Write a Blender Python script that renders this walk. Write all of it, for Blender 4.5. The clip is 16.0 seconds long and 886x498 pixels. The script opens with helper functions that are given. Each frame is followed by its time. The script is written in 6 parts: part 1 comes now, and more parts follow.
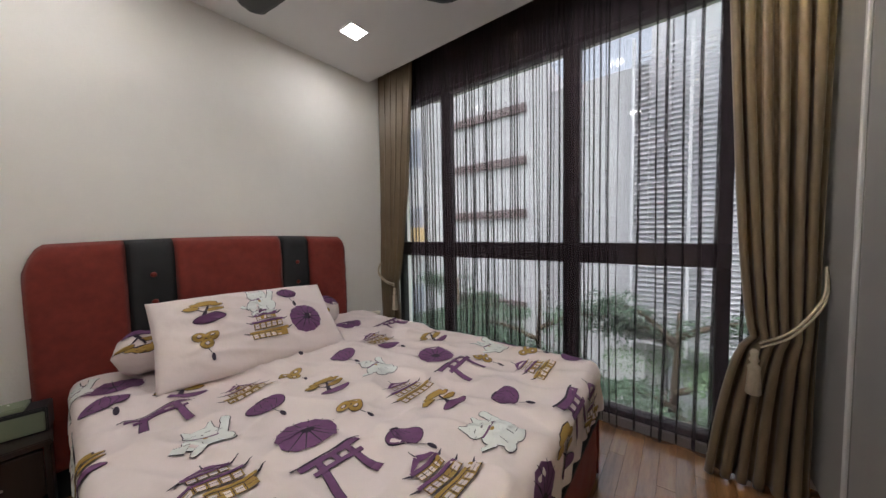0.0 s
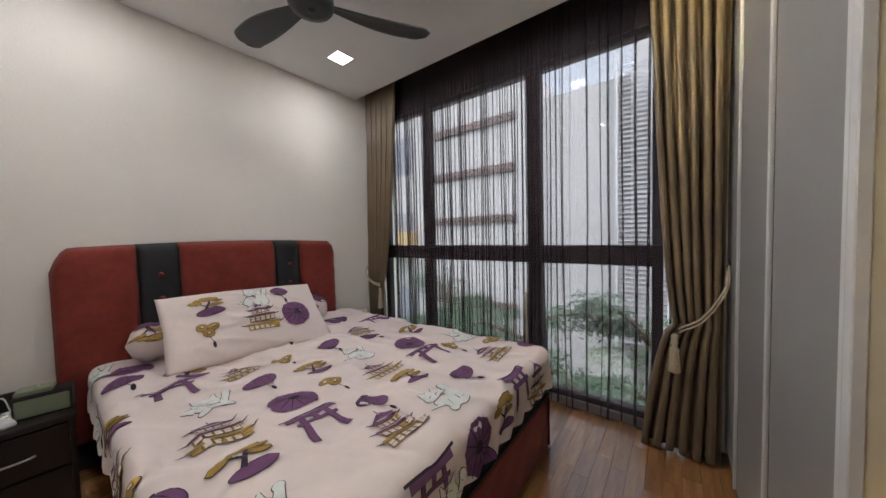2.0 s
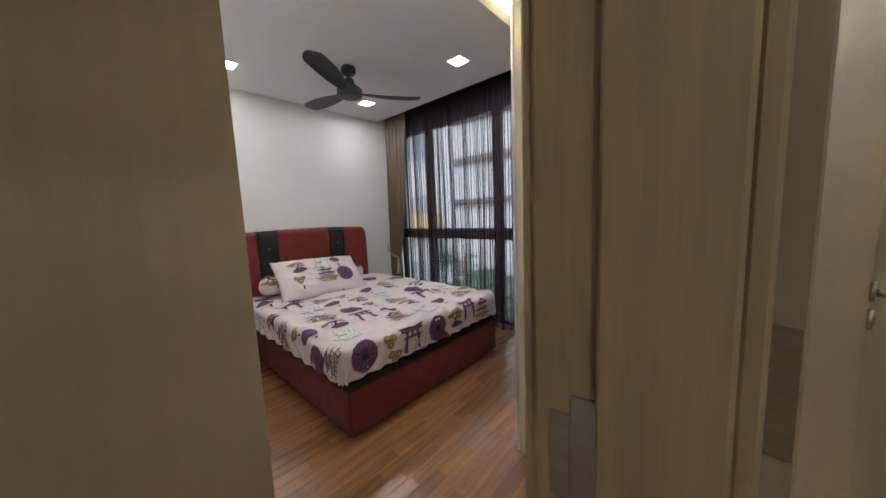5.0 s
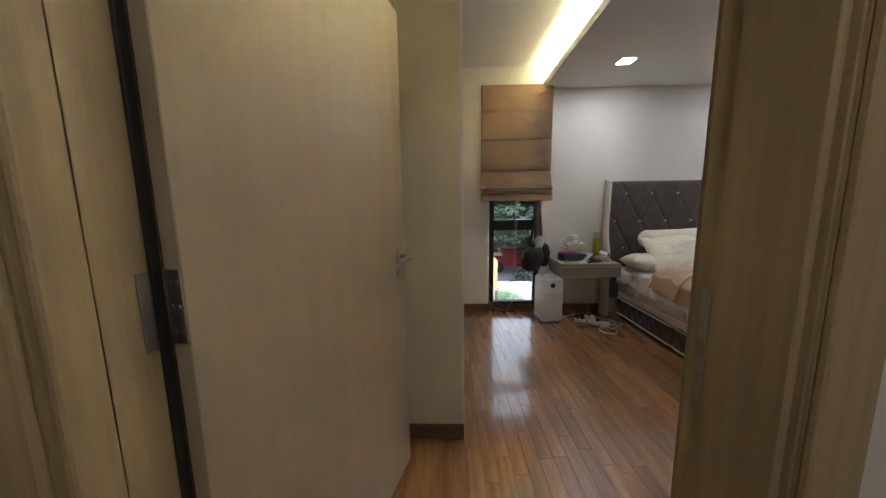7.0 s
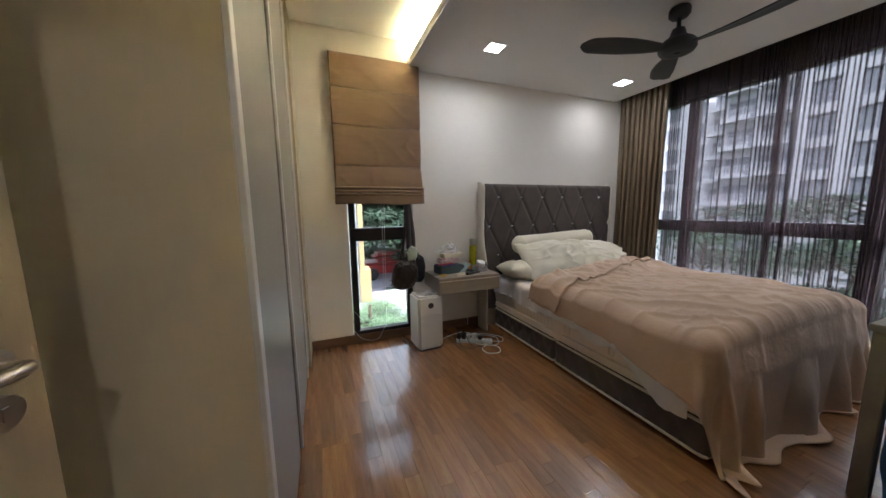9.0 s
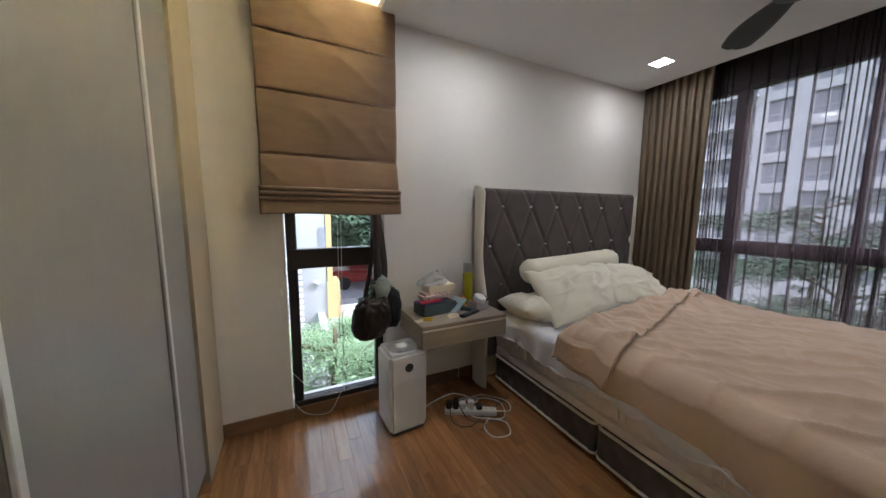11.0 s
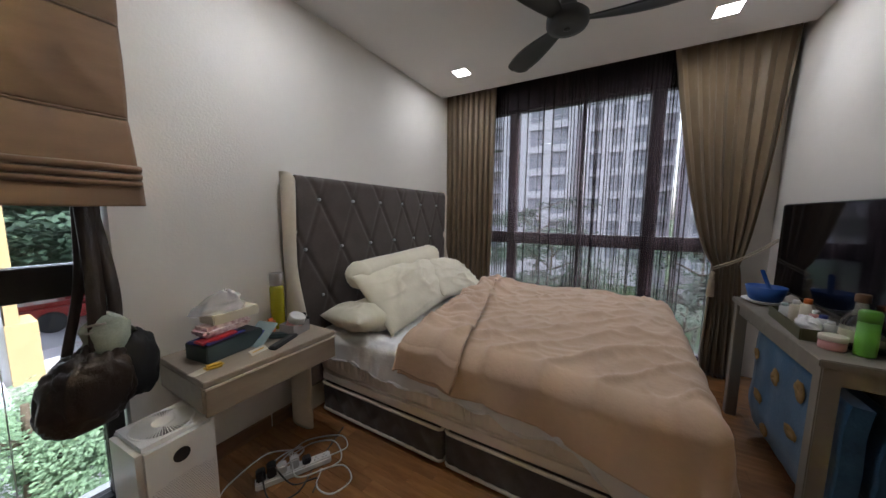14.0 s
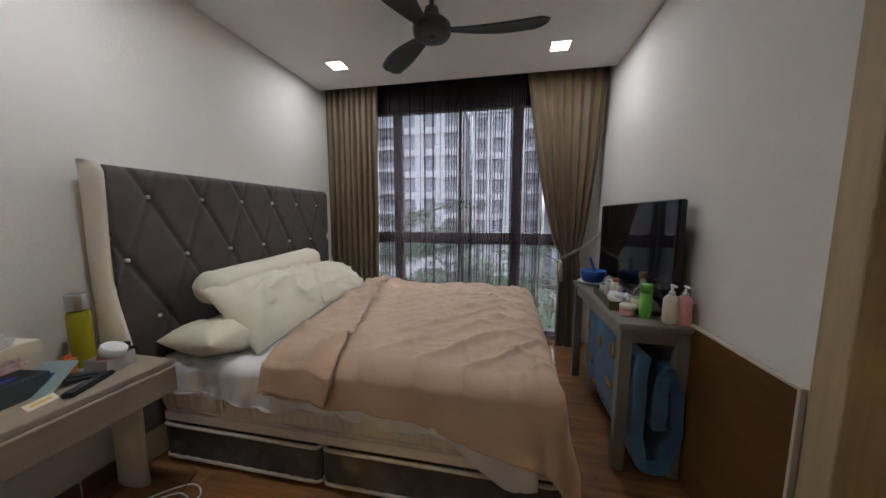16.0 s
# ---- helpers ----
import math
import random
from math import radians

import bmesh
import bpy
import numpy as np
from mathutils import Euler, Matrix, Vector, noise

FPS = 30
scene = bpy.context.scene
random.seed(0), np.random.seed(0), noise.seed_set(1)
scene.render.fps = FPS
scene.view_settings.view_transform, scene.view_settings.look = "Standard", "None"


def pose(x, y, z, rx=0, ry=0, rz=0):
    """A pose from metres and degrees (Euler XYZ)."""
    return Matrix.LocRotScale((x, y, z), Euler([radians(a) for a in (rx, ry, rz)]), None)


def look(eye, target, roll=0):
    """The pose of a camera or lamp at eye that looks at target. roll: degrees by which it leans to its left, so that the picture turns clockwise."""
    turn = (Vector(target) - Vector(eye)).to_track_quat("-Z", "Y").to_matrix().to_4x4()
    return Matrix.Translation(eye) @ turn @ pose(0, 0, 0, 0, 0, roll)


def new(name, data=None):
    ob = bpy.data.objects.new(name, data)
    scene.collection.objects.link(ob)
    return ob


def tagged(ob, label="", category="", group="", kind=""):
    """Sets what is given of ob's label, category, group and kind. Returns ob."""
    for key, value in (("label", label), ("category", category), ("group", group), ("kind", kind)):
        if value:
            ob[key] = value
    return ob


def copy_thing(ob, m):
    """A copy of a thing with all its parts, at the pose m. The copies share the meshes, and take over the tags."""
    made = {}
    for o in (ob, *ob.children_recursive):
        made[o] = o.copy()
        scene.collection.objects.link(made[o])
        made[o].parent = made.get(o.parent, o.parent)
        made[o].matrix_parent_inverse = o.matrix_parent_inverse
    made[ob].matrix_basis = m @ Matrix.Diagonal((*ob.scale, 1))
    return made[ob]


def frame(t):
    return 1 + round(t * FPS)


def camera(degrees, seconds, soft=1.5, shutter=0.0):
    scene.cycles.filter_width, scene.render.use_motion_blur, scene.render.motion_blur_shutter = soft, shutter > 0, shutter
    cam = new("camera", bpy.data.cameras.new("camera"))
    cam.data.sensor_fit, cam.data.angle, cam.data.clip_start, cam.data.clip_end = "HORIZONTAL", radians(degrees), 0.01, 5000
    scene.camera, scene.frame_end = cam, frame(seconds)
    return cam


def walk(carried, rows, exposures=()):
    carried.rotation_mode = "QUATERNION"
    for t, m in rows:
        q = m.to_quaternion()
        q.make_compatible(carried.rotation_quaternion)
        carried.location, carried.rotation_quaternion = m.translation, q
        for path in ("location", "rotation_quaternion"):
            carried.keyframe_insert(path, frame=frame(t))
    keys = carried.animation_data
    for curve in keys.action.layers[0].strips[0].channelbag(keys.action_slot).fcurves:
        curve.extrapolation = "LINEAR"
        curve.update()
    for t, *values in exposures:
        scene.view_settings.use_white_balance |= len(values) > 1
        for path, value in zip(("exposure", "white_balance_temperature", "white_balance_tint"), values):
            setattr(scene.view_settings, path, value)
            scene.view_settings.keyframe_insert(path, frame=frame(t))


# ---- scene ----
cam = camera(110.9, 16.0)
PATH = [
    (0, (0.732, -0.187, 1.188), (-0.5, 1.385, 1.08), -1.1),
    (0.5, (0.811, -0.06, 1.166), (-0.338, 1.574, 1.067), -1.6),
    (1, (0.84, -0.095, 1.171), (-0.238, 1.587, 1.073), -2.6),
    (1.5, (0.888, -0.204, 1.19), (-0.237, 1.446, 1.096), -1.5),
    (2, (0.989, -0.286, 1.184), (-0.226, 1.301, 1.103), -1.3),
    (2.5, (1.056, -0.473, 1.204), (-0.073, 1.171, 1.052), -0.7),
    (3, (1.271, -0.561, 1.216), (0.07, 1.029, 1.04), -1.4),
    (3.2, (1.347, -0.613, 1.212), (0.086, 0.935, 1.08), -1.4),
    (5.3, (2.052, -0.989, 1.278), (0.708, 0.473, 1.041), -2.5),
    (5.5, (2.112, -1.019, 1.273), (0.884, 0.538, 1.012), -3.2),
    (6, (2.223, -1.108, 1.267), (1.423, 0.7, 0.964), -2.3),
    (6.5, (2.356, -1.125, 1.256), (2.01, 0.817, 0.928), -1.2),
    (7, (2.467, -1.022, 1.257), (2.403, 0.959, 0.984), -0.8),
    (7.5, (2.533, -0.878, 1.264), (2.637, 1.098, 0.971), 0.2),
    (8, (2.547, -0.668, 1.267), (2.964, 1.269, 1.0), 0.5),
    (8.5, (2.588, -0.493, 1.276), (3.228, 1.38, 0.994), -0.1),
    (9, (2.678, -0.314, 1.257), (3.401, 1.533, 1.0), -0.8),
    (9.2, (2.732, -0.227, 1.297), (3.46, 1.614, 1.015), -0.2),
    (11.3, (2.957, 0.641, 1.322), (3.9, 2.393, 1.112), 0.5),
    (11.5, (2.95, 0.705, 1.302), (3.986, 2.404, 1.106), 0.9),
    (12, (2.988, 0.816, 1.314), (4.277, 2.33, 1.1), 1.1),
    (12.5, (3.031, 0.848, 1.298), (4.463, 2.227, 1.084), 0.5),
    (13, (3.07, 0.845, 1.29), (4.636, 2.068, 1.062), 0.4),
    (13.5, (3.105, 0.845, 1.284), (4.763, 1.94, 1.061), 0.4),
    (14, (3.113, 0.827, 1.291), (4.834, 1.82, 1.064), 0.4),
    (14.5, (3.115, 0.82, 1.286), (4.896, 1.708, 1.081), 0.6),
    (15, (3.131, 0.795, 1.29), (4.98, 1.523, 1.071), 0.9),
    (15.5, (3.156, 0.748, 1.276), (5.056, 1.33, 1.049), 0.7),
    (16, (3.173, 0.718, 1.291), (5.123, 1.105, 1.068), 0.1),
]
walk(cam, [(t, look(eye, target, roll)) for t, eye, target, roll in PATH], [(0, 2.2, 6200, 11), (3, 2.16, 6150, 11), (5.5, 2.3, 5750, 11), (6, 2.22, 5700, 11), (7, 2.18, 5850, 11), (8.5, 2.18, 5550, 11), (9, 2.25, 5850, 11), (11.5, 2.18, 5800, 11), (16, 2.22, 5850, 11)])

# ---- world, light, exposure ----
world = bpy.data.worlds.new("world")
scene.world = world
world.use_nodes = True
wn = world.node_tree
sky = wn.nodes.new("ShaderNodeTexSky")
sky.sky_type = "NISHITA"
sky.sun_disc = False
sky.sun_elevation = radians(50)
sky.sun_rotation = radians(120)
sky.dust_density = 4.0
cloud = wn.nodes.new("ShaderNodeHueSaturation")
cloud.inputs["Saturation"].default_value = 0.3
wn.links.new(sky.outputs[0], cloud.inputs["Color"])
wn.links.new(cloud.outputs[0], wn.nodes["Background"].inputs[0])
wn.nodes["Background"].inputs[1].default_value = 0.15

sun = new("sun", bpy.data.lights.new("sun", "SUN"))
sun.data.energy = 1.4
sun.data.angle = radians(30)
sun.data.color = (1.0, 0.97, 0.93)
sun.rotation_euler = (radians(40), 0, radians(120 - 180))


# ---- plan, in metres ----
CEIL = 2.535          # lower plasterboard ceiling
UPPER = 2.77          # raised ceiling of the coves
HB1 = -1.50           # headboard wall of the first bedroom
S1 = -0.69            # its wall beside the nightstand
EDGE1 = 1.62          # where its ceiling ends above the curtains
WIN1 = 1.92           # its window
W1X = 1.20            # front of its wardrobe
W1Y = 0.41            # end of that wardrobe
DX0, DX1 = 1.845, 1.955  # wall with the first door
RET = 0.95            # return wall of the entry
N2 = 2.58             # headboard wall of the second bedroom
EDGE2 = 6.11
WIN2 = 6.42
R2 = -0.18            # wall behind the television
W2X, W2Y = 2.51, 0.50  # wardrobe of the second bedroom
COVE2 = 3.48
COVE1 = 0.82
DY0, DY1 = -0.62, -0.44  # wall with the second door
J2A, J2B = 1.972, 2.935

# ---- materials ----
MATS = {}


def mat(name, colour, rough=0.6, metal=0.0, var=0.08, scale=6.0, bump=0.0, bump_scale=60.0, stretch=(1, 1, 1), spec=0.5,
        sheen=0.0, second=None, alpha=1.0, emit=0.0, trans=0.0, random_value=0.0, coat=0.0):
    """A surface with its colour varied at two scales and fine relief."""
    m = bpy.data.materials.new(name)
    m.use_nodes = True
    nt = m.node_tree
    b = nt.nodes["Principled BSDF"]
    tc = nt.nodes.new("ShaderNodeTexCoord")
    mp = nt.nodes.new("ShaderNodeMapping")
    mp.inputs["Scale"].default_value = stretch
    nt.links.new(tc.outputs["Object"], mp.inputs["Vector"])
    n1 = nt.nodes.new("ShaderNodeTexNoise")
    n1.inputs["Scale"].default_value = scale
    n1.inputs["Detail"].default_value = 6
    nt.links.new(mp.outputs[0], n1.inputs["Vector"])
    n2 = nt.nodes.new("ShaderNodeTexNoise")
    n2.inputs["Scale"].default_value = scale * 9
    n2.inputs["Detail"].default_value = 3
    nt.links.new(mp.outputs[0], n2.inputs["Vector"])
    add = nt.nodes.new("ShaderNodeMath")
    add.operation = "MULTIPLY_ADD"
    add.inputs[1].default_value = 0.4
    nt.links.new(n2.outputs["Fac"], add.inputs[0])
    nt.links.new(n1.outputs["Fac"], add.inputs[2])
    ramp = nt.nodes.new("ShaderNodeValToRGB")
    c2 = second or colour
    ramp.color_ramp.elements[0].position = 0.45
    ramp.color_ramp.elements[1].position = 0.95
    ramp.color_ramp.elements[0].color = tuple(min(1, c * (1 - var)) for c in colour) + (1,)
    ramp.color_ramp.elements[1].color = tuple(min(1, c * (1 + var)) for c in c2) + (1,)
    nt.links.new(add.outputs[0], ramp.inputs[0])
    col = ramp.outputs[0]
    if random_value:
        oi = nt.nodes.new("ShaderNodeObjectInfo")
        hsv = nt.nodes.new("ShaderNodeHueSaturation")
        mr = nt.nodes.new("ShaderNodeMapRange")
        mr.inputs["To Min"].default_value = 1 - random_value
        mr.inputs["To Max"].default_value = 1 + random_value
        nt.links.new(oi.outputs["Random"], mr.inputs["Value"])
        nt.links.new(mr.outputs[0], hsv.inputs["Value"])
        nt.links.new(col, hsv.inputs["Color"])
        col = hsv.outputs[0]
    nt.links.new(col, b.inputs["Base Color"])
    b.inputs["Roughness"].default_value = rough
    b.inputs["Metallic"].default_value = metal
    b.inputs["Specular IOR Level"].default_value = spec
    b.inputs["Sheen Weight"].default_value = sheen
    b.inputs["Alpha"].default_value = alpha
    b.inputs["Transmission Weight"].default_value = trans
    b.inputs["Coat Weight"].default_value = coat
    b.inputs["Coat Roughness"].default_value = 0.1
    if emit:
        b.inputs["Emission Color"].default_value = tuple(colour) + (1,)
        b.inputs["Emission Strength"].default_value = emit
    if bump:
        n3 = nt.nodes.new("ShaderNodeTexNoise")
        n3.inputs["Scale"].default_value = bump_scale
        n3.inputs["Detail"].default_value = 4
        nt.links.new(mp.outputs[0], n3.inputs["Vector"])
        bp = nt.nodes.new("ShaderNodeBump")
        bp.inputs["Strength"].default_value = bump
        bp.inputs["Distance"].default_value = 0.01
        nt.links.new(n3.outputs["Fac"], bp.inputs["Height"])
        nt.links.new(bp.outputs[0], b.inputs["Normal"])
    MATS[name] = m
    return m


def lamp_mat(name, colour, strength):
    m = bpy.data.materials.new(name)
    m.use_nodes = True
    nt = m.node_tree
    e = nt.nodes.new("ShaderNodeEmission")
    e.inputs[0].default_value = tuple(colour) + (1,)
    e.inputs[1].default_value = strength
    nt.links.new(e.outputs[0], nt.nodes["Material Output"].inputs[0])
    return m


def glass_mat(name, tint=(0.97, 0.985, 0.985)):
    m = bpy.data.materials.new(name)
    m.use_nodes = True
    b = m.node_tree.nodes["Principled BSDF"]
    b.inputs["Base Color"].default_value = tuple(tint) + (1,)
    b.inputs["Roughness"].default_value = 0.02
    b.inputs["Transmission Weight"].default_value = 1.0
    b.inputs["IOR"].default_value = 1.45
    return m


def sheer_mat(name, colour, opacity):
    """Thin net: part of the light goes straight through the weave, more or less by the gather of the cloth."""
    m = bpy.data.materials.new(name)
    m.use_nodes = True
    nt = m.node_tree
    out = nt.nodes["Material Output"]
    nt.nodes.remove(nt.nodes["Principled BSDF"])
    d = nt.nodes.new("ShaderNodeBsdfDiffuse")
    d.inputs[0].default_value = tuple(colour) + (1,)
    tl = nt.nodes.new("ShaderNodeBsdfTranslucent")
    tl.inputs[0].default_value = tuple(colour) + (1,)
    mx = nt.nodes.new("ShaderNodeMixShader")
    mx.inputs[0].default_value = 0.4
    nt.links.new(d.outputs[0], mx.inputs[1])
    nt.links.new(tl.outputs[0], mx.inputs[2])
    tr = nt.nodes.new("ShaderNodeBsdfTransparent")
    n = nt.nodes.new("ShaderNodeTexNoise")
    n.inputs["Scale"].default_value = 300
    tc = nt.nodes.new("ShaderNodeTexCoord")
    nt.links.new(tc.outputs["Object"], n.inputs["Vector"])
    mr = nt.nodes.new("ShaderNodeMapRange")
    mr.inputs["To Min"].default_value = opacity - 0.08
    mr.inputs["To Max"].default_value = opacity + 0.08
    nt.links.new(n.outputs["Fac"], mr.inputs["Value"])
    m2 = nt.nodes.new("ShaderNodeMixShader")
    nt.links.new(mr.outputs[0], m2.inputs[0])
    nt.links.new(tr.outputs[0], m2.inputs[1])
    nt.links.new(mx.outputs[0], m2.inputs[2])
    nt.links.new(m2.outputs[0], out.inputs[0])
    return m


WALL = mat("wall_paint", (0.77, 0.735, 0.68), 0.75, var=0.025, scale=1.5, bump=0.12, bump_scale=90)
CEILM = mat("ceiling_paint", (0.80, 0.795, 0.785), 0.8, var=0.02, scale=1.2, bump=0.05)
LAM = mat("beige_laminate", (0.44, 0.36, 0.245), 0.45, var=0.06, scale=3, stretch=(6, 6, 0.4), bump=0.05, bump_scale=40)
JAMB = mat("pale_oak_frame", (0.42, 0.325, 0.18), 0.5, var=0.14, scale=3, stretch=(14, 14, 0.5), bump=0.08, bump_scale=60)
GREYP = mat("grey_laminate", (0.27, 0.257, 0.245), 0.4, var=0.03, scale=2, stretch=(5, 5, 0.5), bump=0.02)
CREAMP = mat("cream_laminate", (0.70, 0.62, 0.46), 0.5, var=0.03, scale=2, stretch=(5, 5, 0.5), bump=0.02)
ALU = mat("white_aluminium", (0.72, 0.71, 0.70), 0.35, var=0.03, metal=0.2)
SKIRT = mat("brown_timber_skirting", (0.17, 0.085, 0.04), 0.45, var=0.2, scale=4, stretch=(1, 1, 8), bump=0.05)
PLANK = mat("timber_floor_plank", (0.28, 0.125, 0.043), 0.25, var=0.22, scale=2.2, stretch=(14, 1.2, 1), second=(0.34, 0.165, 0.064), bump=0.04, bump_scale=30,
            random_value=0.2, coat=1.0, spec=0.9)
SUBF = mat("floor_joint", (0.12, 0.05, 0.022), 0.6)
FRAME = mat("dark_bronze_aluminium", (0.028, 0.024, 0.024), 0.4, metal=0.4, var=0.1)
GLASS = glass_mat("window_glass")
STEEL = mat("brushed_steel", (0.5, 0.48, 0.46), 0.3, metal=1.0, var=0.1, stretch=(1, 1, 12))
TAUPE = mat("taupe_satin_curtain", (0.175, 0.125, 0.072), 0.42, var=0.12, scale=5, bump=0.12, bump_scale=250, sheen=0.1)
SHEER = sheer_mat("dark_sheer_net", (0.10, 0.075, 0.085), 0.60)
LED = lamp_mat("downlight_glow", (1.0, 0.97, 0.94), 9)
COVE = lamp_mat("cove_strip_glow", (1.0, 0.80, 0.40), 55)
WHITEPL = mat("white_plastic", (0.78, 0.78, 0.77), 0.35, var=0.02)
BLACKPL = mat("black_plastic", (0.015, 0.015, 0.017), 0.4, var=0.1)
RED = mat("red_quilted_cloth", (0.20, 0.024, 0.014), 0.85, var=0.15, scale=30, bump=0.3, bump_scale=400, sheen=0.08)
BLACKC = mat("black_cloth", (0.012, 0.012, 0.013), 0.7, var=0.15, scale=30, bump=0.2, bump_scale=300)
SPREAD = mat("pale_pink_cotton", (0.76, 0.65, 0.615), 0.85, var=0.03, scale=4, bump=0.5, bump_scale=14, sheen=0.2)
GREYV = mat("grey_brown_velvet", (0.085, 0.067, 0.058), 0.85, var=0.18, scale=10, bump=0.1, bump_scale=300, sheen=0.15)
TICK = mat("cream_mattress_ticking", (0.78, 0.69, 0.62), 0.85, var=0.03, scale=6, bump=0.15, bump_scale=120, sheen=0.1)
CREAMC = mat("cream_cloth", (0.70, 0.63, 0.52), 0.8, var=0.04, scale=6, bump=0.12, bump_scale=300, sheen=0.2)
IVORY = mat("ivory_pillow_cotton", (0.82, 0.76, 0.60), 0.85, var=0.03, scale=4, bump=0.4, bump_scale=16, sheen=0.2)
SHEET = mat("white_sheet_cotton", (0.80, 0.79, 0.79), 0.85, var=0.02, scale=4, bump=0.4, bump_scale=18, sheen=0.2)
DUVET = mat("beige_cotton_duvet", (0.63, 0.45, 0.315), 0.8, var=0.05, scale=4, bump=0.3, bump_scale=30, sheen=0.3)
DARKW = mat("black_brown_wood", (0.018, 0.012, 0.011), 0.3, var=0.25, scale=4, stretch=(1, 8, 1))
FANM = mat("charcoal_fan_plastic", (0.035, 0.038, 0.04), 0.5, var=0.08)
OAKG = mat("grey_oak_laminate", (0.33, 0.275, 0.215), 0.5, var=0.08, scale=3, stretch=(1, 10, 10), bump=0.03)
BLIND = mat("brown_blind_cloth", (0.18, 0.105, 0.055), 0.75, var=0.1, scale=6, stretch=(1, 1, 4), bump=0.25, bump_scale=350, sheen=0.3)
TABLEG = mat("grey_painted_wood", (0.25, 0.225, 0.185), 0.5, var=0.1, scale=4, stretch=(8, 1, 1), bump=0.03)


# ---- mesh helpers ----
def box(bm, x0, x1, y0, y1, z0, z1, bevel=0.0, seg=2):
    vs = [bm.verts.new((x, y, z)) for z in (z0, z1) for x, y in ((x0, y0), (x1, y0), (x1, y1), (x0, y1))]
    fs = [bm.faces.new([vs[i] for i in f]) for f in ((3, 2, 1, 0), (4, 5, 6, 7), (0, 1, 5, 4), (1, 2, 6, 5), (2, 3, 7, 6), (3, 0, 4, 7))]
    if bevel:
        es = list({e for f in fs for e in f.edges})
        bmesh.ops.bevel(bm, geom=es, offset=bevel, segments=seg, affect="EDGES", clamp_overlap=True)


def cyl(bm, p, q, r0, r1=None, n=16, cap=True):
    """A round bar from p to q, r0 thick at p and r1 at q."""
    p, q = Vector(p), Vector(q)
    r1 = r0 if r1 is None else r1
    m = (q - p).to_track_quat("Z", "Y").to_matrix()
    rings = []
    for c, r in ((p, r0), (q, r1)):
        rings.append([bm.verts.new(c + m @ Vector((r * math.cos(a), r * math.sin(a), 0))) for a in (2 * math.pi * i / n for i in range(n))])
    for i in range(n):
        f = bm.faces.new((rings[0][i], rings[0][(i + 1) % n], rings[1][(i + 1) % n], rings[1][i]))
        f.smooth = True
    if cap:
        bm.faces.new(rings[0][::-1])
        bm.faces.new(rings[1])


def lathe(bm, profile, c=(0, 0, 0), n=24):
    """Turns (radius, height) pairs round the upright axis through c."""
    rings = []
    for r, z in profile:
        rings.append([bm.verts.new((c[0] + r * math.cos(a), c[1] + r * math.sin(a), c[2] + z)) for a in (2 * math.pi * i / n for i in range(n))])
    for a, b in zip(rings, rings[1:]):
        for i in range(n):
            f = bm.faces.new((a[i], a[(i + 1) % n], b[(i + 1) % n], b[i]))
            f.smooth = True
    bm.faces.new(rings[0][::-1])
    bm.faces.new(rings[-1])


def sheet(bm, nu, nv, fn, thick=0.0):
    """A grid surface fn(u, v), u and v from 0 to 1; thick gives it a back along its normals."""
    g = [[bm.verts.new(fn(i / nu, j / nv)) for j in range(nv + 1)] for i in range(nu + 1)]
    faces = []
    for i in range(nu):
        for j in range(nv):
            f = bm.faces.new((g[i][j], g[i + 1][j], g[i + 1][j + 1], g[i][j + 1]))
            f.smooth = True
            faces.append(f)
    if thick:
        back = []
        last = Vector((0, 0, 1))
        for i in range(nu + 1):
            row = []
            for j in range(nv + 1):
                du = g[min(i + 1, nu)][j].co - g[max(i - 1, 0)][j].co
                dv = g[i][min(j + 1, nv)].co - g[i][max(j - 1, 0)].co
                n = du.cross(dv)
                if n.length > 1e-9:
                    last = n.normalized()
                row.append(bm.verts.new(g[i][j].co - last * thick))
            back.append(row)
        for i in range(nu):
            for j in range(nv):
                bm.faces.new((back[i][j], back[i][j + 1], back[i + 1][j + 1], back[i + 1][j])).smooth = True
        rim = [(i, 0) for i in range(nu)] + [(nu, j) for j in range(nv)] + [(i, nv) for i in range(nu, 0, -1)] + [(0, j) for j in range(nv, 0, -1)]
        for (a, b), (c, d) in zip(rim, rim[1:] + rim[:1]):
            bm.faces.new((g[a][b], back[a][b], back[c][d], g[c][d]))
    return g


def tube(bm, pts, r, n=8):
    """A bent round bar through the points."""
    pts = [Vector(p) for p in pts]
    rings = []
    up = Vector((0.13, 0.21, 0.97))
    for i, p in enumerate(pts):
        d = (pts[min(i + 1, len(pts) - 1)] - pts[max(i - 1, 0)]).normalized()
        s = d.cross(up)
        s = s.normalized() if s.length > 1e-4 else Vector((1, 0, 0))
        t = s.cross(d).normalized()
        rr = r[i] if isinstance(r, (list, tuple)) else r
        rings.append([bm.verts.new(p + rr * (math.cos(a) * s + math.sin(a) * t)) for a in (2 * math.pi * k / n for k in range(n))])
    for a, b in zip(rings, rings[1:]):
        for k in range(n):
            f = bm.faces.new((a[k], a[(k + 1) % n], b[(k + 1) % n], b[k]))
            f.smooth = True
    bm.faces.new(rings[0][::-1])
    bm.faces.new(rings[-1])


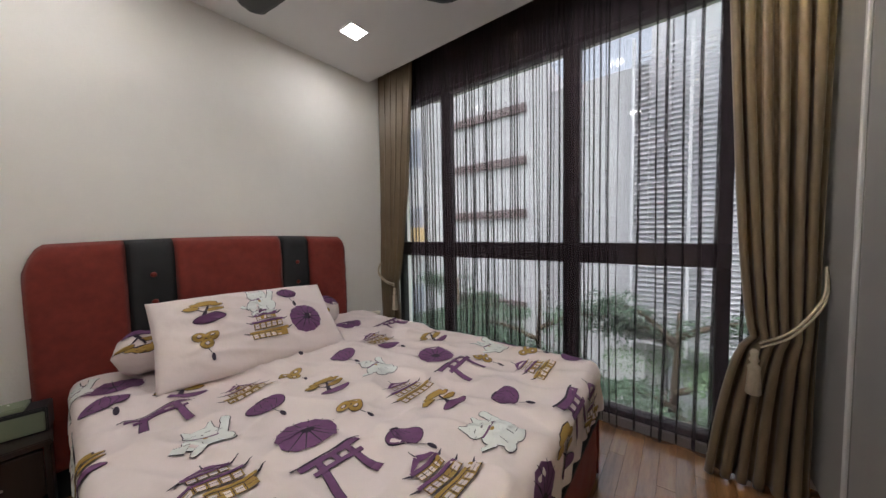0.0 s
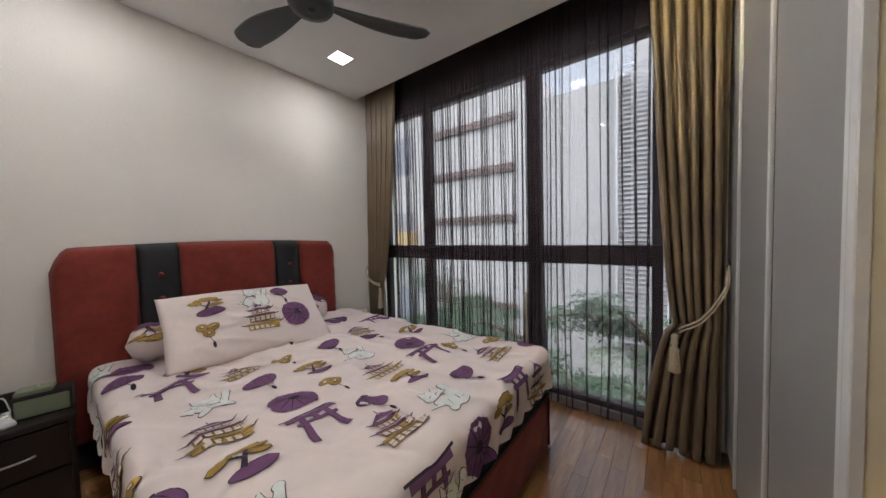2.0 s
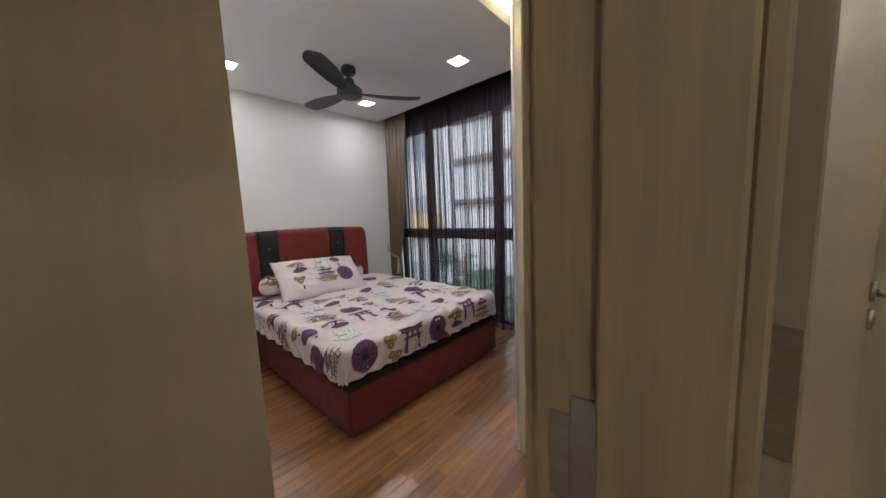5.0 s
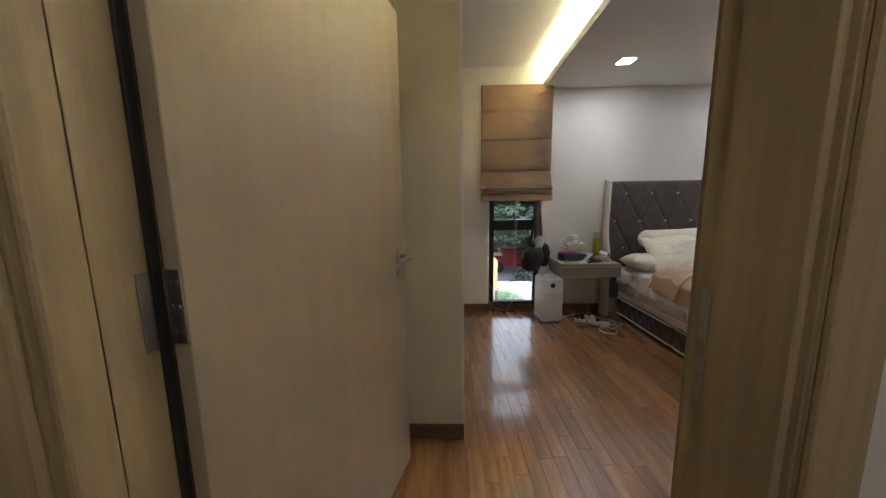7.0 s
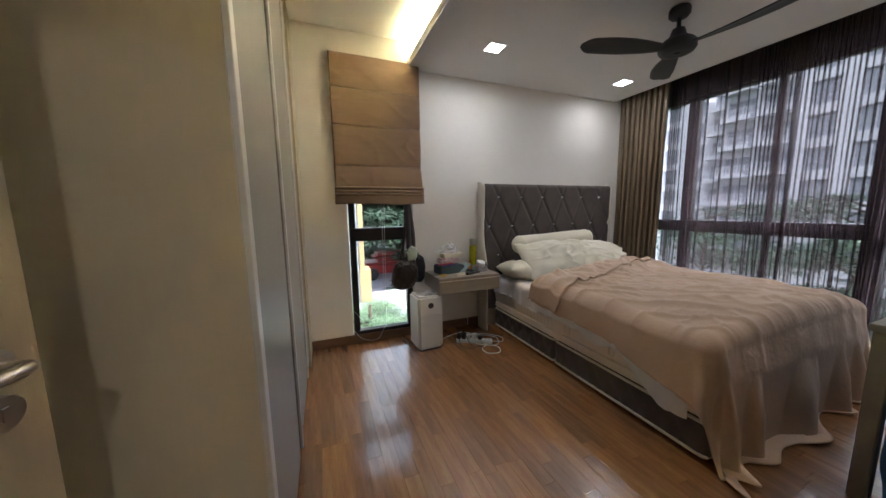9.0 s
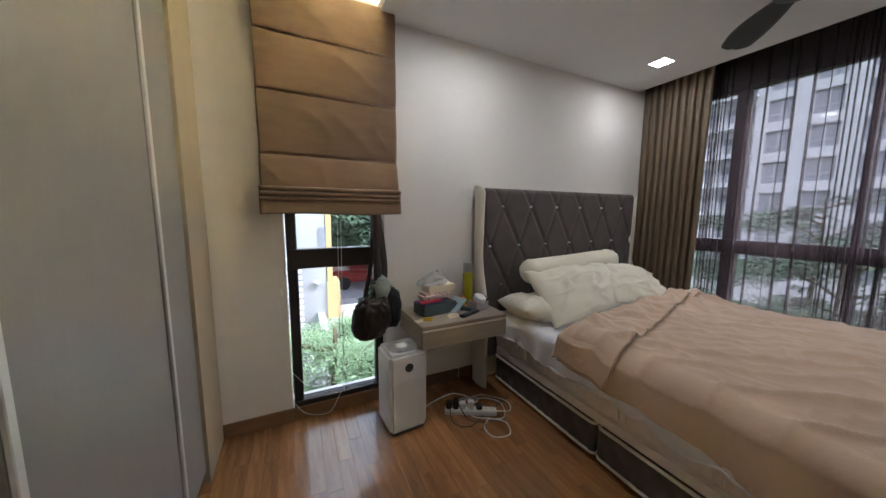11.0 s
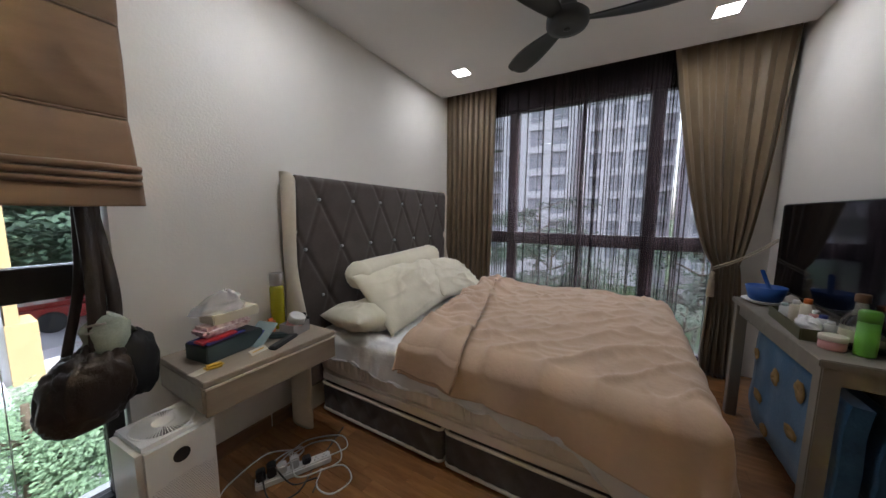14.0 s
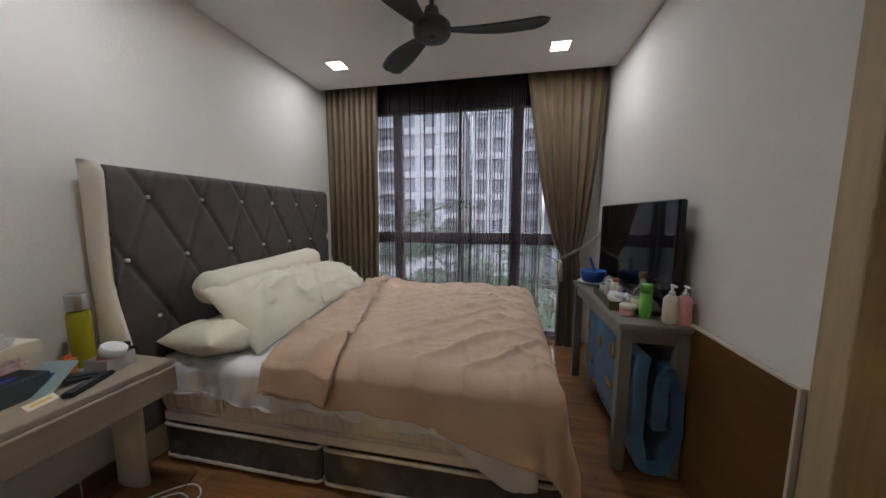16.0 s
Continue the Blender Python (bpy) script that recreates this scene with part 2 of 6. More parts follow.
def curve_pts(ctrl, n=60):
    """A smooth line through the control points."""
    c = [Vector(p) for p in ctrl]
    c = [2 * c[0] - c[1]] + c + [2 * c[-1] - c[-2]]
    out = []
    seg = len(c) - 3
    for k in range(n + 1):
        s = min(k / n * seg, seg - 1e-6)
        i, t = int(s), s - int(s)
        a, b, d, e = c[i:i + 4]
        out.append(0.5 * (2 * b + (d - a) * t + (2 * a - 5 * b + 4 * d - e) * t * t + (3 * b - a - 3 * d + e) * t ** 3))
    return out


def mesh_of(name, bm, material):
    bmesh.ops.recalc_face_normals(bm, faces=bm.faces)
    me = bpy.data.meshes.new(name)
    bm.to_mesh(me)
    bm.free()
    for m in (material if isinstance(material, (list, tuple)) else [material]):
        me.materials.append(m)
    return me


def part(name, bm, material, parent=None, label="", at=None):
    ob = new(name, mesh_of(name, bm, material))
    if parent is not None:
        ob.parent = parent
    if at is not None:
        ob.matrix_basis = at
    if label:
        tagged(ob, label)
    return ob


def thing(name, m, label, category, group=""):
    ob = new(name)
    ob.empty_display_size = 0.1
    ob.matrix_basis = m
    return tagged(ob, label, category, group)


def block(name, dims, material, label="", category="", bevel=0.0):
    """A piece of the setting from one or several boxes."""
    bm = bmesh.new()
    for d in (dims if isinstance(dims[0], (list, tuple)) else [dims]):
        box(bm, *d, bevel=bevel)
    return tagged(part(name, bm, material), label, category, kind="structure")

# ---- large structure ----
T = 0.12
block("floor", [(-1.62, RET - 0.14, S1 - T, WIN1 + 0.12, -0.15, -0.012), (RET - 0.14, DX1, -1.87, WIN1 + 0.12, -0.15, -0.012), (DX1, 3.34, -2.5, N2 + 0.16, -0.15, -0.012), (3.34, WIN2 + 0.12, -0.62, N2 + 0.16, -0.15, -0.012)], SUBF, "brown timber strip floor running through both bedrooms", "floor")
block("wall_west", (HB1 - T, HB1, S1 - T, WIN1 + 0.2, 0, 2.9), WALL, "off-white painted wall behind the red bed", "wall")
block("wall_south", (HB1, RET - 0.02, S1 - T, S1, 0, 2.9), WALL, "off-white painted wall beside the nightstand", "wall", bevel=0.004)
block("wall_entry", (RET - 0.14, RET - 0.02, -1.75, S1 - T - 0.001, 0, 2.9), WALL, "painted return wall of the bedroom entry", "wall")
# sheet added over the wall paint; its beige stands for dim hall light
block("entry_panel", (RET - 0.019, RET - 0.001, -1.749, S1 + 0.004, 0, CEIL - 0.001), LAM, "thin beige sheet over the painted entry wall, toned for dim warm hall light", "wall panel")
block("wall_entry_south", (RET - 0.02, DX0, -1.87, -1.75, 0, 2.9), WALL, "painted side wall of the bedroom entry", "wall")
# window wall of the first bedroom: sill strip and head above the glass
block("wall_window_1", [(HB1, 2.05, WIN1 - 0.06, WIN1 + 0.12, 2.38, 2.9), (HB1, 2.05, WIN1 - 0.06, WIN1 + 0.12, 0, 0.05),
                        (1.02, 2.05, WIN1 - 0.06, WIN1 + 0.12, 0.05, 2.38)], WALL, "painted wall round the wide bedroom window", "wall")
block("window_head_1", (HB1, 1.19, WIN1 - 0.075, WIN1 - 0.061, 2.36, UPPER), FRAME, "dark panel above the first window", "window head")
block("window_head_2", (WIN2 - 0.066, WIN2 - 0.051, R2, N2, 2.37, UPPER), FRAME, "dark panel above the second window", "window head")
block("wall_divide", (1.86, 1.955, W1Y, WIN1 + 0.12, 0, 2.9), WALL, "wall between the two bedrooms' wardrobes", "wall")
block("wall_divide_nib", (1.86, 1.955, DY1 + 0.0, W1Y - 0.001, 0, 2.9), WALL, "wall beside the bedroom door", "wall")
# wall with the first door (opening -1.56 .. -0.70)
block("wall_door_1", [(DX0, DX1, -0.64, DY1 - 0.001, 0, 2.9), (DX0, DX1, -1.64, -0.64, 2.12, 2.9), (DX0, DX1, -2.5, -1.64, 0, 2.9)], WALL,
      "painted wall with the first bedroom's doorway", "wall")
# wall with the second door (opening J2A .. J2B)
block("wall_door_2", [(DX1 + 0.001, J2B + 0.04, DY0, DY1, 2.12, 2.9), (J2B + 0.04, 4.29, DY0, DY1, 0, 2.9)], WALL,
      "painted wall with the second bedroom's doorway", "wall")
block("wall_hall_east", (3.22, 3.34, -2.5, DY0 - 0.001, 0, 2.9), WALL, "painted wall of the hall", "wall")
block("wall_hall_south", (DX1 + 0.001, 3.22, -2.5, -2.38, 0, 2.9), WALL, "painted end wall of the hall", "wall")
# second bedroom
block("wall_north", [(1.955 + 0.001, 2.89, N2, N2 + 0.16, 0, 2.9), (3.50, WIN2 + 0.12, N2, N2 + 0.16, 0, 2.9), (2.89, 3.50, N2, N2 + 0.16, 2.45, 2.9),
                     (2.89, 3.50, N2, N2 + 0.16, 0, 0.055)], WALL, "off-white painted wall behind the grey bed", "wall")
block("wall_television", (4.17, WIN2 + 0.12, R2 - T, R2, 0, 2.9), WALL, "off-white painted wall behind the television", "wall")
block("wall_bath", [(4.171, 4.29, DY1 + 0.001, R2 - T - 0.001, 0, 2.9)], WALL, "painted return wall beside the bathroom door", "wall")
block("wall_window_2", [(WIN2 - 0.05, WIN2 + 0.12, R2, N2, 2.40, 2.9), (WIN2 - 0.05, WIN2 + 0.12, R2, N2, 0, 0.05),
                        (WIN2 - 0.05, WIN2 + 0.12, R2, 0.02, 0.05, 2.40), (WIN2 - 0.05, WIN2 + 0.12, 2.46, N2, 0.05, 2.40)], WALL,
      "painted wall round the second bedroom's wide window", "wall")
# ceilings
block("ceiling_slab", (-1.7, 6.7, -2.6, 2.8, UPPER, UPPER + 0.12), CEILM, "white raised ceiling over the coves", "ceiling")
block("ceiling_1", [(HB1, COVE1, S1, EDGE1, CEIL, CEIL + 0.02), (COVE1 - 0.02, COVE1, S1, EDGE1, CEIL + 0.02, CEIL + 0.07),
                    (HB1, 2.0, EDGE1 - 0.02, EDGE1, CEIL + 0.021, UPPER)], CEILM, "white plasterboard ceiling with a warm-lit cove", "ceiling")
block("ceiling_2", [(COVE2, EDGE2, R2, N2, CEIL, CEIL + 0.02), (COVE2, COVE2 + 0.02, R2, N2, CEIL + 0.02, CEIL + 0.07),
                    (EDGE2 - 0.02, EDGE2, R2, N2, CEIL + 0.021, UPPER)], CEILM, "white plasterboard ceiling with a warm-lit cove", "ceiling")
block("ceiling_hall", (DX1, 3.22, -2.38, DY0, 2.45, 2.5), CEILM, "white ceiling of the hall", "ceiling")
block("ceiling_entry", (RET, DX0, -1.75, S1, CEIL, CEIL + 0.02), CEILM, "white ceiling of the bedroom entry", "ceiling")


def skirting(name, runs):
    for i, (x0, x1, y0, y1) in enumerate(runs):
        block(name, (x0, x1, y0, y1, 0, 0.085), SKIRT, "brown timber skirting board along the wall", "skirting", bevel=0.003)


skirting("baseboard", [(HB1, HB1 + 0.014, S1, EDGE1), (HB1 + 0.015, RET - 0.02, S1, S1 + 0.014), (2.51, 4.08, N2 - 0.014, N2), (4.09, 6.36, N2 - 0.014, N2),
                       (4.20, 6.3, R2, R2 + 0.014), (2.16, 2.52, W2Y - 0.012, W2Y - 0.001)])

# cove strips, hidden behind the lips
for name, d in (("cove_strip", (COVE1 - 0.06, COVE1 - 0.035, S1 + 0.05, EDGE1 - 0.05, CEIL + 0.022, CEIL + 0.036)),
                ("cove_strip", (COVE2 + 0.035, COVE2 + 0.06, R2 + 0.05, N2 - 0.03, CEIL + 0.022, CEIL + 0.036))):
    bm = bmesh.new()
    box(bm, *d)
    tagged(part(name, bm, COVE), "warm glowing light strip hidden in the ceiling cove", "cove light", "cove strips")


def downlight(x, y, z=CEIL, watts=2.4, colour=(1.0, 0.98, 0.95)):
    t = thing("downlight", pose(x, y, z), "square white recessed ceiling downlight, switched on", "downlight", "ceiling downlights")
    bm = bmesh.new()
    s, w = 0.062, 0.008
    for a in ((-s - w, s + w, -s - w, -s), (-s - w, s + w, s, s + w), (-s - w, -s, -s, s), (s, s + w, -s, s)):
        box(bm, *a, -0.006, 0.0)
    part("trim", bm, WHITEPL, t)
    bm = bmesh.new()
    box(bm, -s, s, -s, s, -0.004, 0.0)
    part("diffuser", bm, LED, t, "glowing white diffuser")
    lamp = new("downlight_beam", bpy.data.lights.new("downlight_beam", "AREA"))
    lamp.data.shape, lamp.data.size, lamp.data.energy = "SQUARE", 0.11, watts
    lamp.data.color = colour
    lamp.data.spread = radians(180)
    lamp.parent = t
    lamp.location = (0, 0, -0.012)


for x, y, w in ((-1.01, 1.12, 0.55), (0.28, 1.15, 1.15), (-1.01, -0.18, 0.55), (0.28, -0.18, 1.15), (4.04, 1.97, 1.15), (5.66, 2.12, 0.55), (5.70, 0.34, 0.9)):
    downlight(x, y, CEIL, w)
downlight(2.55, -1.55, 2.45, 0.55, (1.0, 0.91, 0.72))


# ---- windows ----
def bars(bm, axis, at, depth, rects):
    """Frame bars: rects of (a0, a1, z0, z1) along the wall."""
    for a0, a1, z0, z1 in rects:
        if axis == "y":
            box(bm, a0, a1, at - depth, at + depth, z0, z1, 0.004, 1)
        else:
            box(bm, at - depth, at + depth, a0, a1, z0, z1, 0.004, 1)


def window(name, axis, at, spans, z, extra, label):
    """spans: the panes' sides (a0, a1); z: sill, transom's bottom and top, head."""
    t = thing(name, pose(0, 0, 0), label, "window")
    t["kind"] = "structure"
    z0, z1, z2, z3 = z
    edges = [e for s in spans for e in s]
    for zz in ((z0 - 0.05, z0), (z1, z2), (z3, z3 + 0.05)):
        bm = bmesh.new()
        bars(bm, axis, at, 0.04, [(edges[0] - 0.055, edges[-1] + 0.055, *zz)])
        part("rail", bm, FRAME, t)
    ends = [(edges[0] - 0.055, edges[0])] + [(a[1], b[0]) for a, b in zip(spans, spans[1:])] + [(edges[-1], edges[-1] + 0.055)]
    for a0, a1 in ends:
        for zz in ((z0, z1), (z2, z3)):
            bm = bmesh.new()
            bars(bm, axis, at, 0.035, [(a0, a1, *zz)])
            part("mullion", bm, FRAME, t)
    for a0, a1 in spans:
        for lo, hi in ((z0, z1), (z2, z3)):
            bm = bmesh.new()
            bars(bm, axis, at, 0.003, [(a0, a1, lo, hi)])
            p = part("pane", bm, GLASS, t, "clear window glass")
            p.visible_shadow = False
    for p, q in extra:
        bm = bmesh.new()
        box(bm, *p, 0.003, 1)
        box(bm, *q, 0.003, 1)
        part("latch", bm, BLACKPL, t, "black casement handle")
    return t


Z1 = (0.09, 0.98, 1.105, 2.34)
window("window_1", "y", WIN1, [(-1.38, -0.885), (-0.80, 0.115), (0.215, 0.875)], Z1,
       [((-0.865, -0.845, 1.86, 1.885, 1.33, 1.42), (-0.86, -0.85, 1.845, 1.86, 1.38, 1.48)), ((0.16, 0.18, 1.86, 1.885, 1.38, 1.46), (0.165, 0.24, 1.845, 1.86, 1.40, 1.42))],
       "dark-framed full-height bedroom window with casement panes")
window("window_2", "x", WIN2, [(0.08, 0.545), (0.65, 1.165), (1.195, 1.80), (1.90, 2.40)], (0.09, 0.985, 1.105, 2.35),
       [((6.36, 6.385, 1.84, 1.86, 1.30, 1.42), (6.345, 6.36, 1.845, 1.855, 1.36, 1.46))], "dark-framed full-height bedroom window with casement panes")
window("window_3", "y", N2 + 0.05, [(2.955, 3.43)], (0.11, 0.975, 1.095, 2.40), [], "narrow dark-framed window under a brown blind")


# ---- doors ----
def doorway(name, rects, grooves, label):
    t = thing(name, pose(0, 0, 0), label, "door frame")
    t["kind"] = "structure"
    for r in rects:
        bm = bmesh.new()
        box(bm, *r, 0.004, 2)
        part("lining", bm, JAMB, t)
    for r in grooves:
        bm = bmesh.new()
        box(bm, *r, 0.003, 1)
        part("architrave", bm, JAMB, t)
    return t


d1 = doorway("door_frame_1", [(DX0 - 0.012, DX1 + 0.012, -0.70, -0.641, 0, 2.06), (DX0 - 0.012, DX1 + 0.012, -1.64, -1.58, 0, 2.06), (DX0 - 0.012, DX1 + 0.012, -1.64, -0.641, 2.06, 2.12)],
             [(DX1 + 0.012, DX1 + 0.026, -0.69, -0.635, 0, 2.12), (DX0 - 0.026, DX0 - 0.012, -0.69, -0.60, 0, 2.12), (DX0 + 0.045, DX1 + 0.012, -0.712, -0.70, 0, 2.06)],
             "pale oak door frame of the first bedroom")
d2 = doorway("door_frame_2", [(DX1 + 0.001, J2A, DY0 - 0.012, DY1 + 0.012, 0, 2.06), (J2B, J2B + 0.04, DY0 - 0.012, DY1 + 0.012, 0, 2.06), (DX1 + 0.001, J2B + 0.04, DY0 - 0.012, DY1 + 0.012, 2.06, 2.12)],
             [(J2B + 0.005, J2B + 0.075, DY0 - 0.026, DY0 - 0.012, 0, 2.14), (J2B - 0.012, J2B, DY0 + 0.0, DY1 - 0.045, 0, 2.06), (J2B + 0.005, J2B + 0.075, DY1 + 0.012, DY1 + 0.026, 0, 2.14)],
             "pale oak door frame of the second bedroom")
d3 = doorway("door_frame_3", [(4.12, 4.17, DY1 + 0.001, R2 + 0.012, 0, 2.12)],
             [(4.10, 4.19, R2 + 0.012, R2 + 0.026, 0, 2.12)], "brown timber frame of the closed bathroom door")
bm = bmesh.new()
box(bm, 3.40, 4.118, DY1 + 0.002, DY1 + 0.042, 0.01, 2.058, 0.003, 1)
tagged(part("door_3", bm, LAM), "closed beige laminate bathroom door", "door", kind="structure")


# added black strip, its colour stands for the shade in the hinge slot
SLOTDARK = mat("black_slot_shade", (0.012, 0.011, 0.010), 0.7)
bm = bmesh.new()
box(bm, J2A, J2A + 0.008, -0.552, -0.535, 0.0, 2.06, 0.001, 1)
part("door_seal", bm, SLOTDARK, d2, "black strip standing for the shade in the hinge slot")


def plate(parent, name, rects, material, label):
    bm = bmesh.new()
    for r in rects:
        box(bm, *r, 0.001, 1)
    return part(name, bm, material, parent, label)


plate(d1, "strike_plate", [(1.868, 1.892, -0.7025, -0.699, 0.90, 1.12), (1.850, 1.868, -0.7025, -0.699, 1.02, 1.10)], STEEL, "steel strike plate")
plate(d2, "strike_plate", [(J2B - 0.0025, J2B + 0.001, -0.475, -0.452, 0.88, 0.97), (J2B - 0.0025, J2B + 0.001, -0.475, -0.452, 1.0, 1.10)], STEEL, "steel strike plate")


def door_leaf(name, m, width, turn, label):
    """A flush leaf hinged at its origin, running along its own x; its face looks along -y."""
    t = thing(name, m, label, "door")
    t["kind"] = "structure"
    bm = bmesh.new()
    box(bm, 0.0055, width, 0.0, 0.042, 0.008, 2.055, 0.002, 1)
    part("leaf", bm, LAM, t)
    for side in (-1, 1):
        y0 = 0.0 if side < 0 else 0.042
        h = bmesh.new()
        cyl(h, (width - 0.062, y0, 1.045), (width - 0.062, y0 + side * 0.009, 1.045), 0.026, n=24)
        cyl(h, (width - 0.062, y0, 1.045), (width - 0.062, y0 + side * 0.055, 1.045), 0.0095, n=12)
        tube(h, curve_pts([(width - 0.062, y0 + side * 0.05, 1.045), (width - 0.085, y0 + side * 0.056, 1.045), (width - 0.19, y0 + side * 0.054, 1.045)], 16), 0.0095, 10)
        part("door_handle", h, STEEL, t, "brushed steel lever handle")
        k = bmesh.new()
        cyl(k, (width - 0.062, y0, 0.975), (width - 0.062, y0 + side * 0.009, 0.975), 0.026, n=24)
        box(k, width - 0.066, width - 0.058, min(y0, y0 + side * 0.013), max(y0, y0 + side * 0.013), 0.965, 0.985)
        part("keyhole_plate", k, STEEL, t, "round steel keyhole plate")
    for z in (0.25, 1.03, 1.85):
        h = bmesh.new()
        cyl(h, (-0.002, 0.045, z), (-0.002, 0.045, z + 0.13), 0.0075, n=12)
        box(h, 0.0025, 0.0052, 0.002, 0.042, z, z + 0.13, 0.0005, 1)
        for k in (0.02, 0.065, 0.11):
            for q in (0.012, 0.027):
                cyl(h, (0.0026, q, z + k), (0.0014, q, z + k), 0.004, n=10)
        p = part("hinge", h, STEEL, t, "steel butt hinge with screws")
        h = bmesh.new()
        box(h, 0.0, 0.038, -0.0012, 0.0012, z, z + 0.13, 0.0005, 1)
        for k in (0.02, 0.065, 0.11):
            for q in (0.012, 0.028):
                cyl(h, (q, -0.0012, z + k), (q, -0.0026, z + k), 0.004, n=10)
        part("jamb_plate", h, STEEL, p, "steel hinge plate on the jamb", Matrix.Translation((-0.002, 0.043, 0)) @ Matrix.Rotation(math.pi * 1.5 - turn, 4, "Z"))
    return t


ang = math.atan2(0.353 + 0.545, 2.246 - 2.016)
door_leaf("door_2", pose(2.016, -0.545, 0, 0, 0, math.degrees(ang)), 0.926, ang, "open beige laminate flush door with steel lever handle")


# ---- wardrobes ----
def wardrobe(name, x_front, depth, y0, y1, top, panels, handed, label):
    """A built-in wardrobe; handed: +1 when its doors look along +x, -1 along -x."""
    t = thing(name, pose(0, 0, 0), label, "wardrobe")
    xb = x_front - handed * depth
    bm = bmesh.new()
    box(bm, min(x_front - handed * 0.03, xb), max(x_front - handed * 0.03, xb), y0 + 0.02, y1, 0.06, top)
    part("carcass", bm, GREYP, t)
    bm = bmesh.new()
    box(bm, min(x_front - handed * 0.004, xb), max(x_front - handed * 0.004, xb), y0, y0 + 0.02, 0, top, 0.001, 1)
    part("side_panel", bm, CREAMP, t, "plain cream laminate end panel")
    bm = bmesh.new()
    box(bm, min(x_front - handed * 0.004, x_front + handed * 0.012), max(x_front - handed * 0.004, x_front + handed * 0.012), y0 - 0.003, y0 + 0.024, 0, top, 0.002, 1)
    part("edge_trim", bm, ALU, t, "pale edge strip")
    for a, b in panels:
        bm = bmesh.new()
        box(bm, min(x_front, x_front - handed * 0.02), max(x_front, x_front - handed * 0.02), a + 0.004, b - 0.004, 0.07, top - 0.01, 0.002, 1)
        p = part("door", bm, GREYP, t)
        bm = bmesh.new()
        box(bm, min(x_front, x_front + handed * 0.01), max(x_front, x_front + handed * 0.01), a + 0.004, a + 0.024, 0.07, top - 0.01, 0.002, 1)
        part("pull_strip", bm, ALU, p, "full-height aluminium pull")
    bm = bmesh.new()
    box(bm, min(x_front - handed * 0.035, x_front - handed * 0.055), max(x_front - handed * 0.035, x_front - handed * 0.055), y0 + 0.02, y1, 0, 0.06)
    part("plinth", bm, GREYP, t)
    return t


wardrobe("wardrobe", W1X, 0.65, W1Y, EDGE1 + 0.28, UPPER - 0.002, [(0.435, 0.93), (0.93, 1.46), (1.46, 1.89)], -1, "built-in wardrobe with tall grey laminate doors and a beige end panel")
wardrobe("wardrobe", W2X, 0.545, W2Y, N2 - 0.001, UPPER - 0.002, [(0.525, 1.2), (1.25, 1.95), (1.95, 2.25)], 1, "built-in wardrobe with tall grey laminate doors and a cream end panel")
block("filler", (W2X - 0.02, W2X + 0.012, 2.26, N2 - 0.002, 0.0, UPPER - 0.003), LAM, "beige laminate filler strip beside the wardrobe", "filler strip")

block("window_ledge", (2.80, 3.56, 2.66, 2.80, 0.0, 0.055), WHITEPL, "white ledge outside the narrow window", "ledge", 0.004)

# ---- first bedroom ----
PURPLE = mat("purple_print", (0.165, 0.065, 0.155), 0.85, var=0.12, scale=40)
OCHRE = mat("ochre_print", (0.40, 0.25, 0.06), 0.85, var=0.12, scale=40)
WHITEP = mat("white_print", (0.74, 0.75, 0.71), 0.85, var=0.03, scale=40)
INK = mat("ink_print", (0.035, 0.022, 0.04), 0.85, var=0.1)
ROPE = mat("cream_rope", (0.48, 0.41, 0.30), 0.8, var=0.1, scale=60, bump=0.4, bump_scale=200)


def wob(x, y, s, a):
    return a * noise.noise(Vector((x * s, y * s, 3.7)))


def over(e, r, drop):
    """How far out and down cloth lies that runs e past the start of a rounded edge."""
    e = min(e, drop)
    if e <= 0:
        return 0.0, 0.0
    if e < r * math.pi / 2:
        return r * math.sin(e / r), r * (1 - math.cos(e / r))
    return r, r + e - r * math.pi / 2


def spread_at(u, v, lift=0.0):
    """The bedspread of the red bed: u runs towards the foot, v across; past the edges it hangs down."""
    x1, y0, y1, r, drop = 0.40, -0.135, 1.35, 0.045, 0.215
    ex, ey = u - x1, (y0 - v if v < y0 else v - y1)
    sy = -1 if v < y0 else 1
    ex, ey = max(ex, 0), max(ey, 0)
    e = math.hypot(ex, ey)
    if e > drop:
        ex, ey, e = ex * drop / e, ey * drop / e, drop
        u, v = min(u, x1) + ex, max(y0, min(v, y1)) + sy * ey
    out, down = over(e, r, drop)
    dx, dy = (ex / e, ey / e) if e > 1e-6 else (0, 0)
    hang = max(0.0, down - 0.05)
    wave = 0.010 * math.sin(38 * (u + 1.3 * v)) * min(1, hang * 8) + 0.012 * min(1, hang * 6) * noise.noise(Vector((u * 7, v * 7, 1.0)))
    x = min(u, x1) + dx * (out + lift + wave)
    y = max(y0, min(v, y1)) + sy * dy * (out + lift + wave)
    top = 1 - min(1, e * 12)
    z = 0.545 - down + (wob(u, v, 2.2, 0.014) + wob(u + 4, v, 6.0, 0.012) + 0.008 * math.sin(14 * v + 9 * noise.noise(Vector((u * 2.5, v * 2.5, 0))))) * top
    z += (0.014 * (1 - abs(noise.noise(Vector((u * 4.2 - v * 1.6, u * 1.1 + v * 2.0, 12))))) ** 7 + 0.012 * (1 - abs(noise.noise(Vector((u * 1.5 + v, v * 5.5 - u * 2.0, 22))))) ** 8) * top
    z += lift * (1 if e < 0.07 else 0.0)
    return Vector((x, y, z))


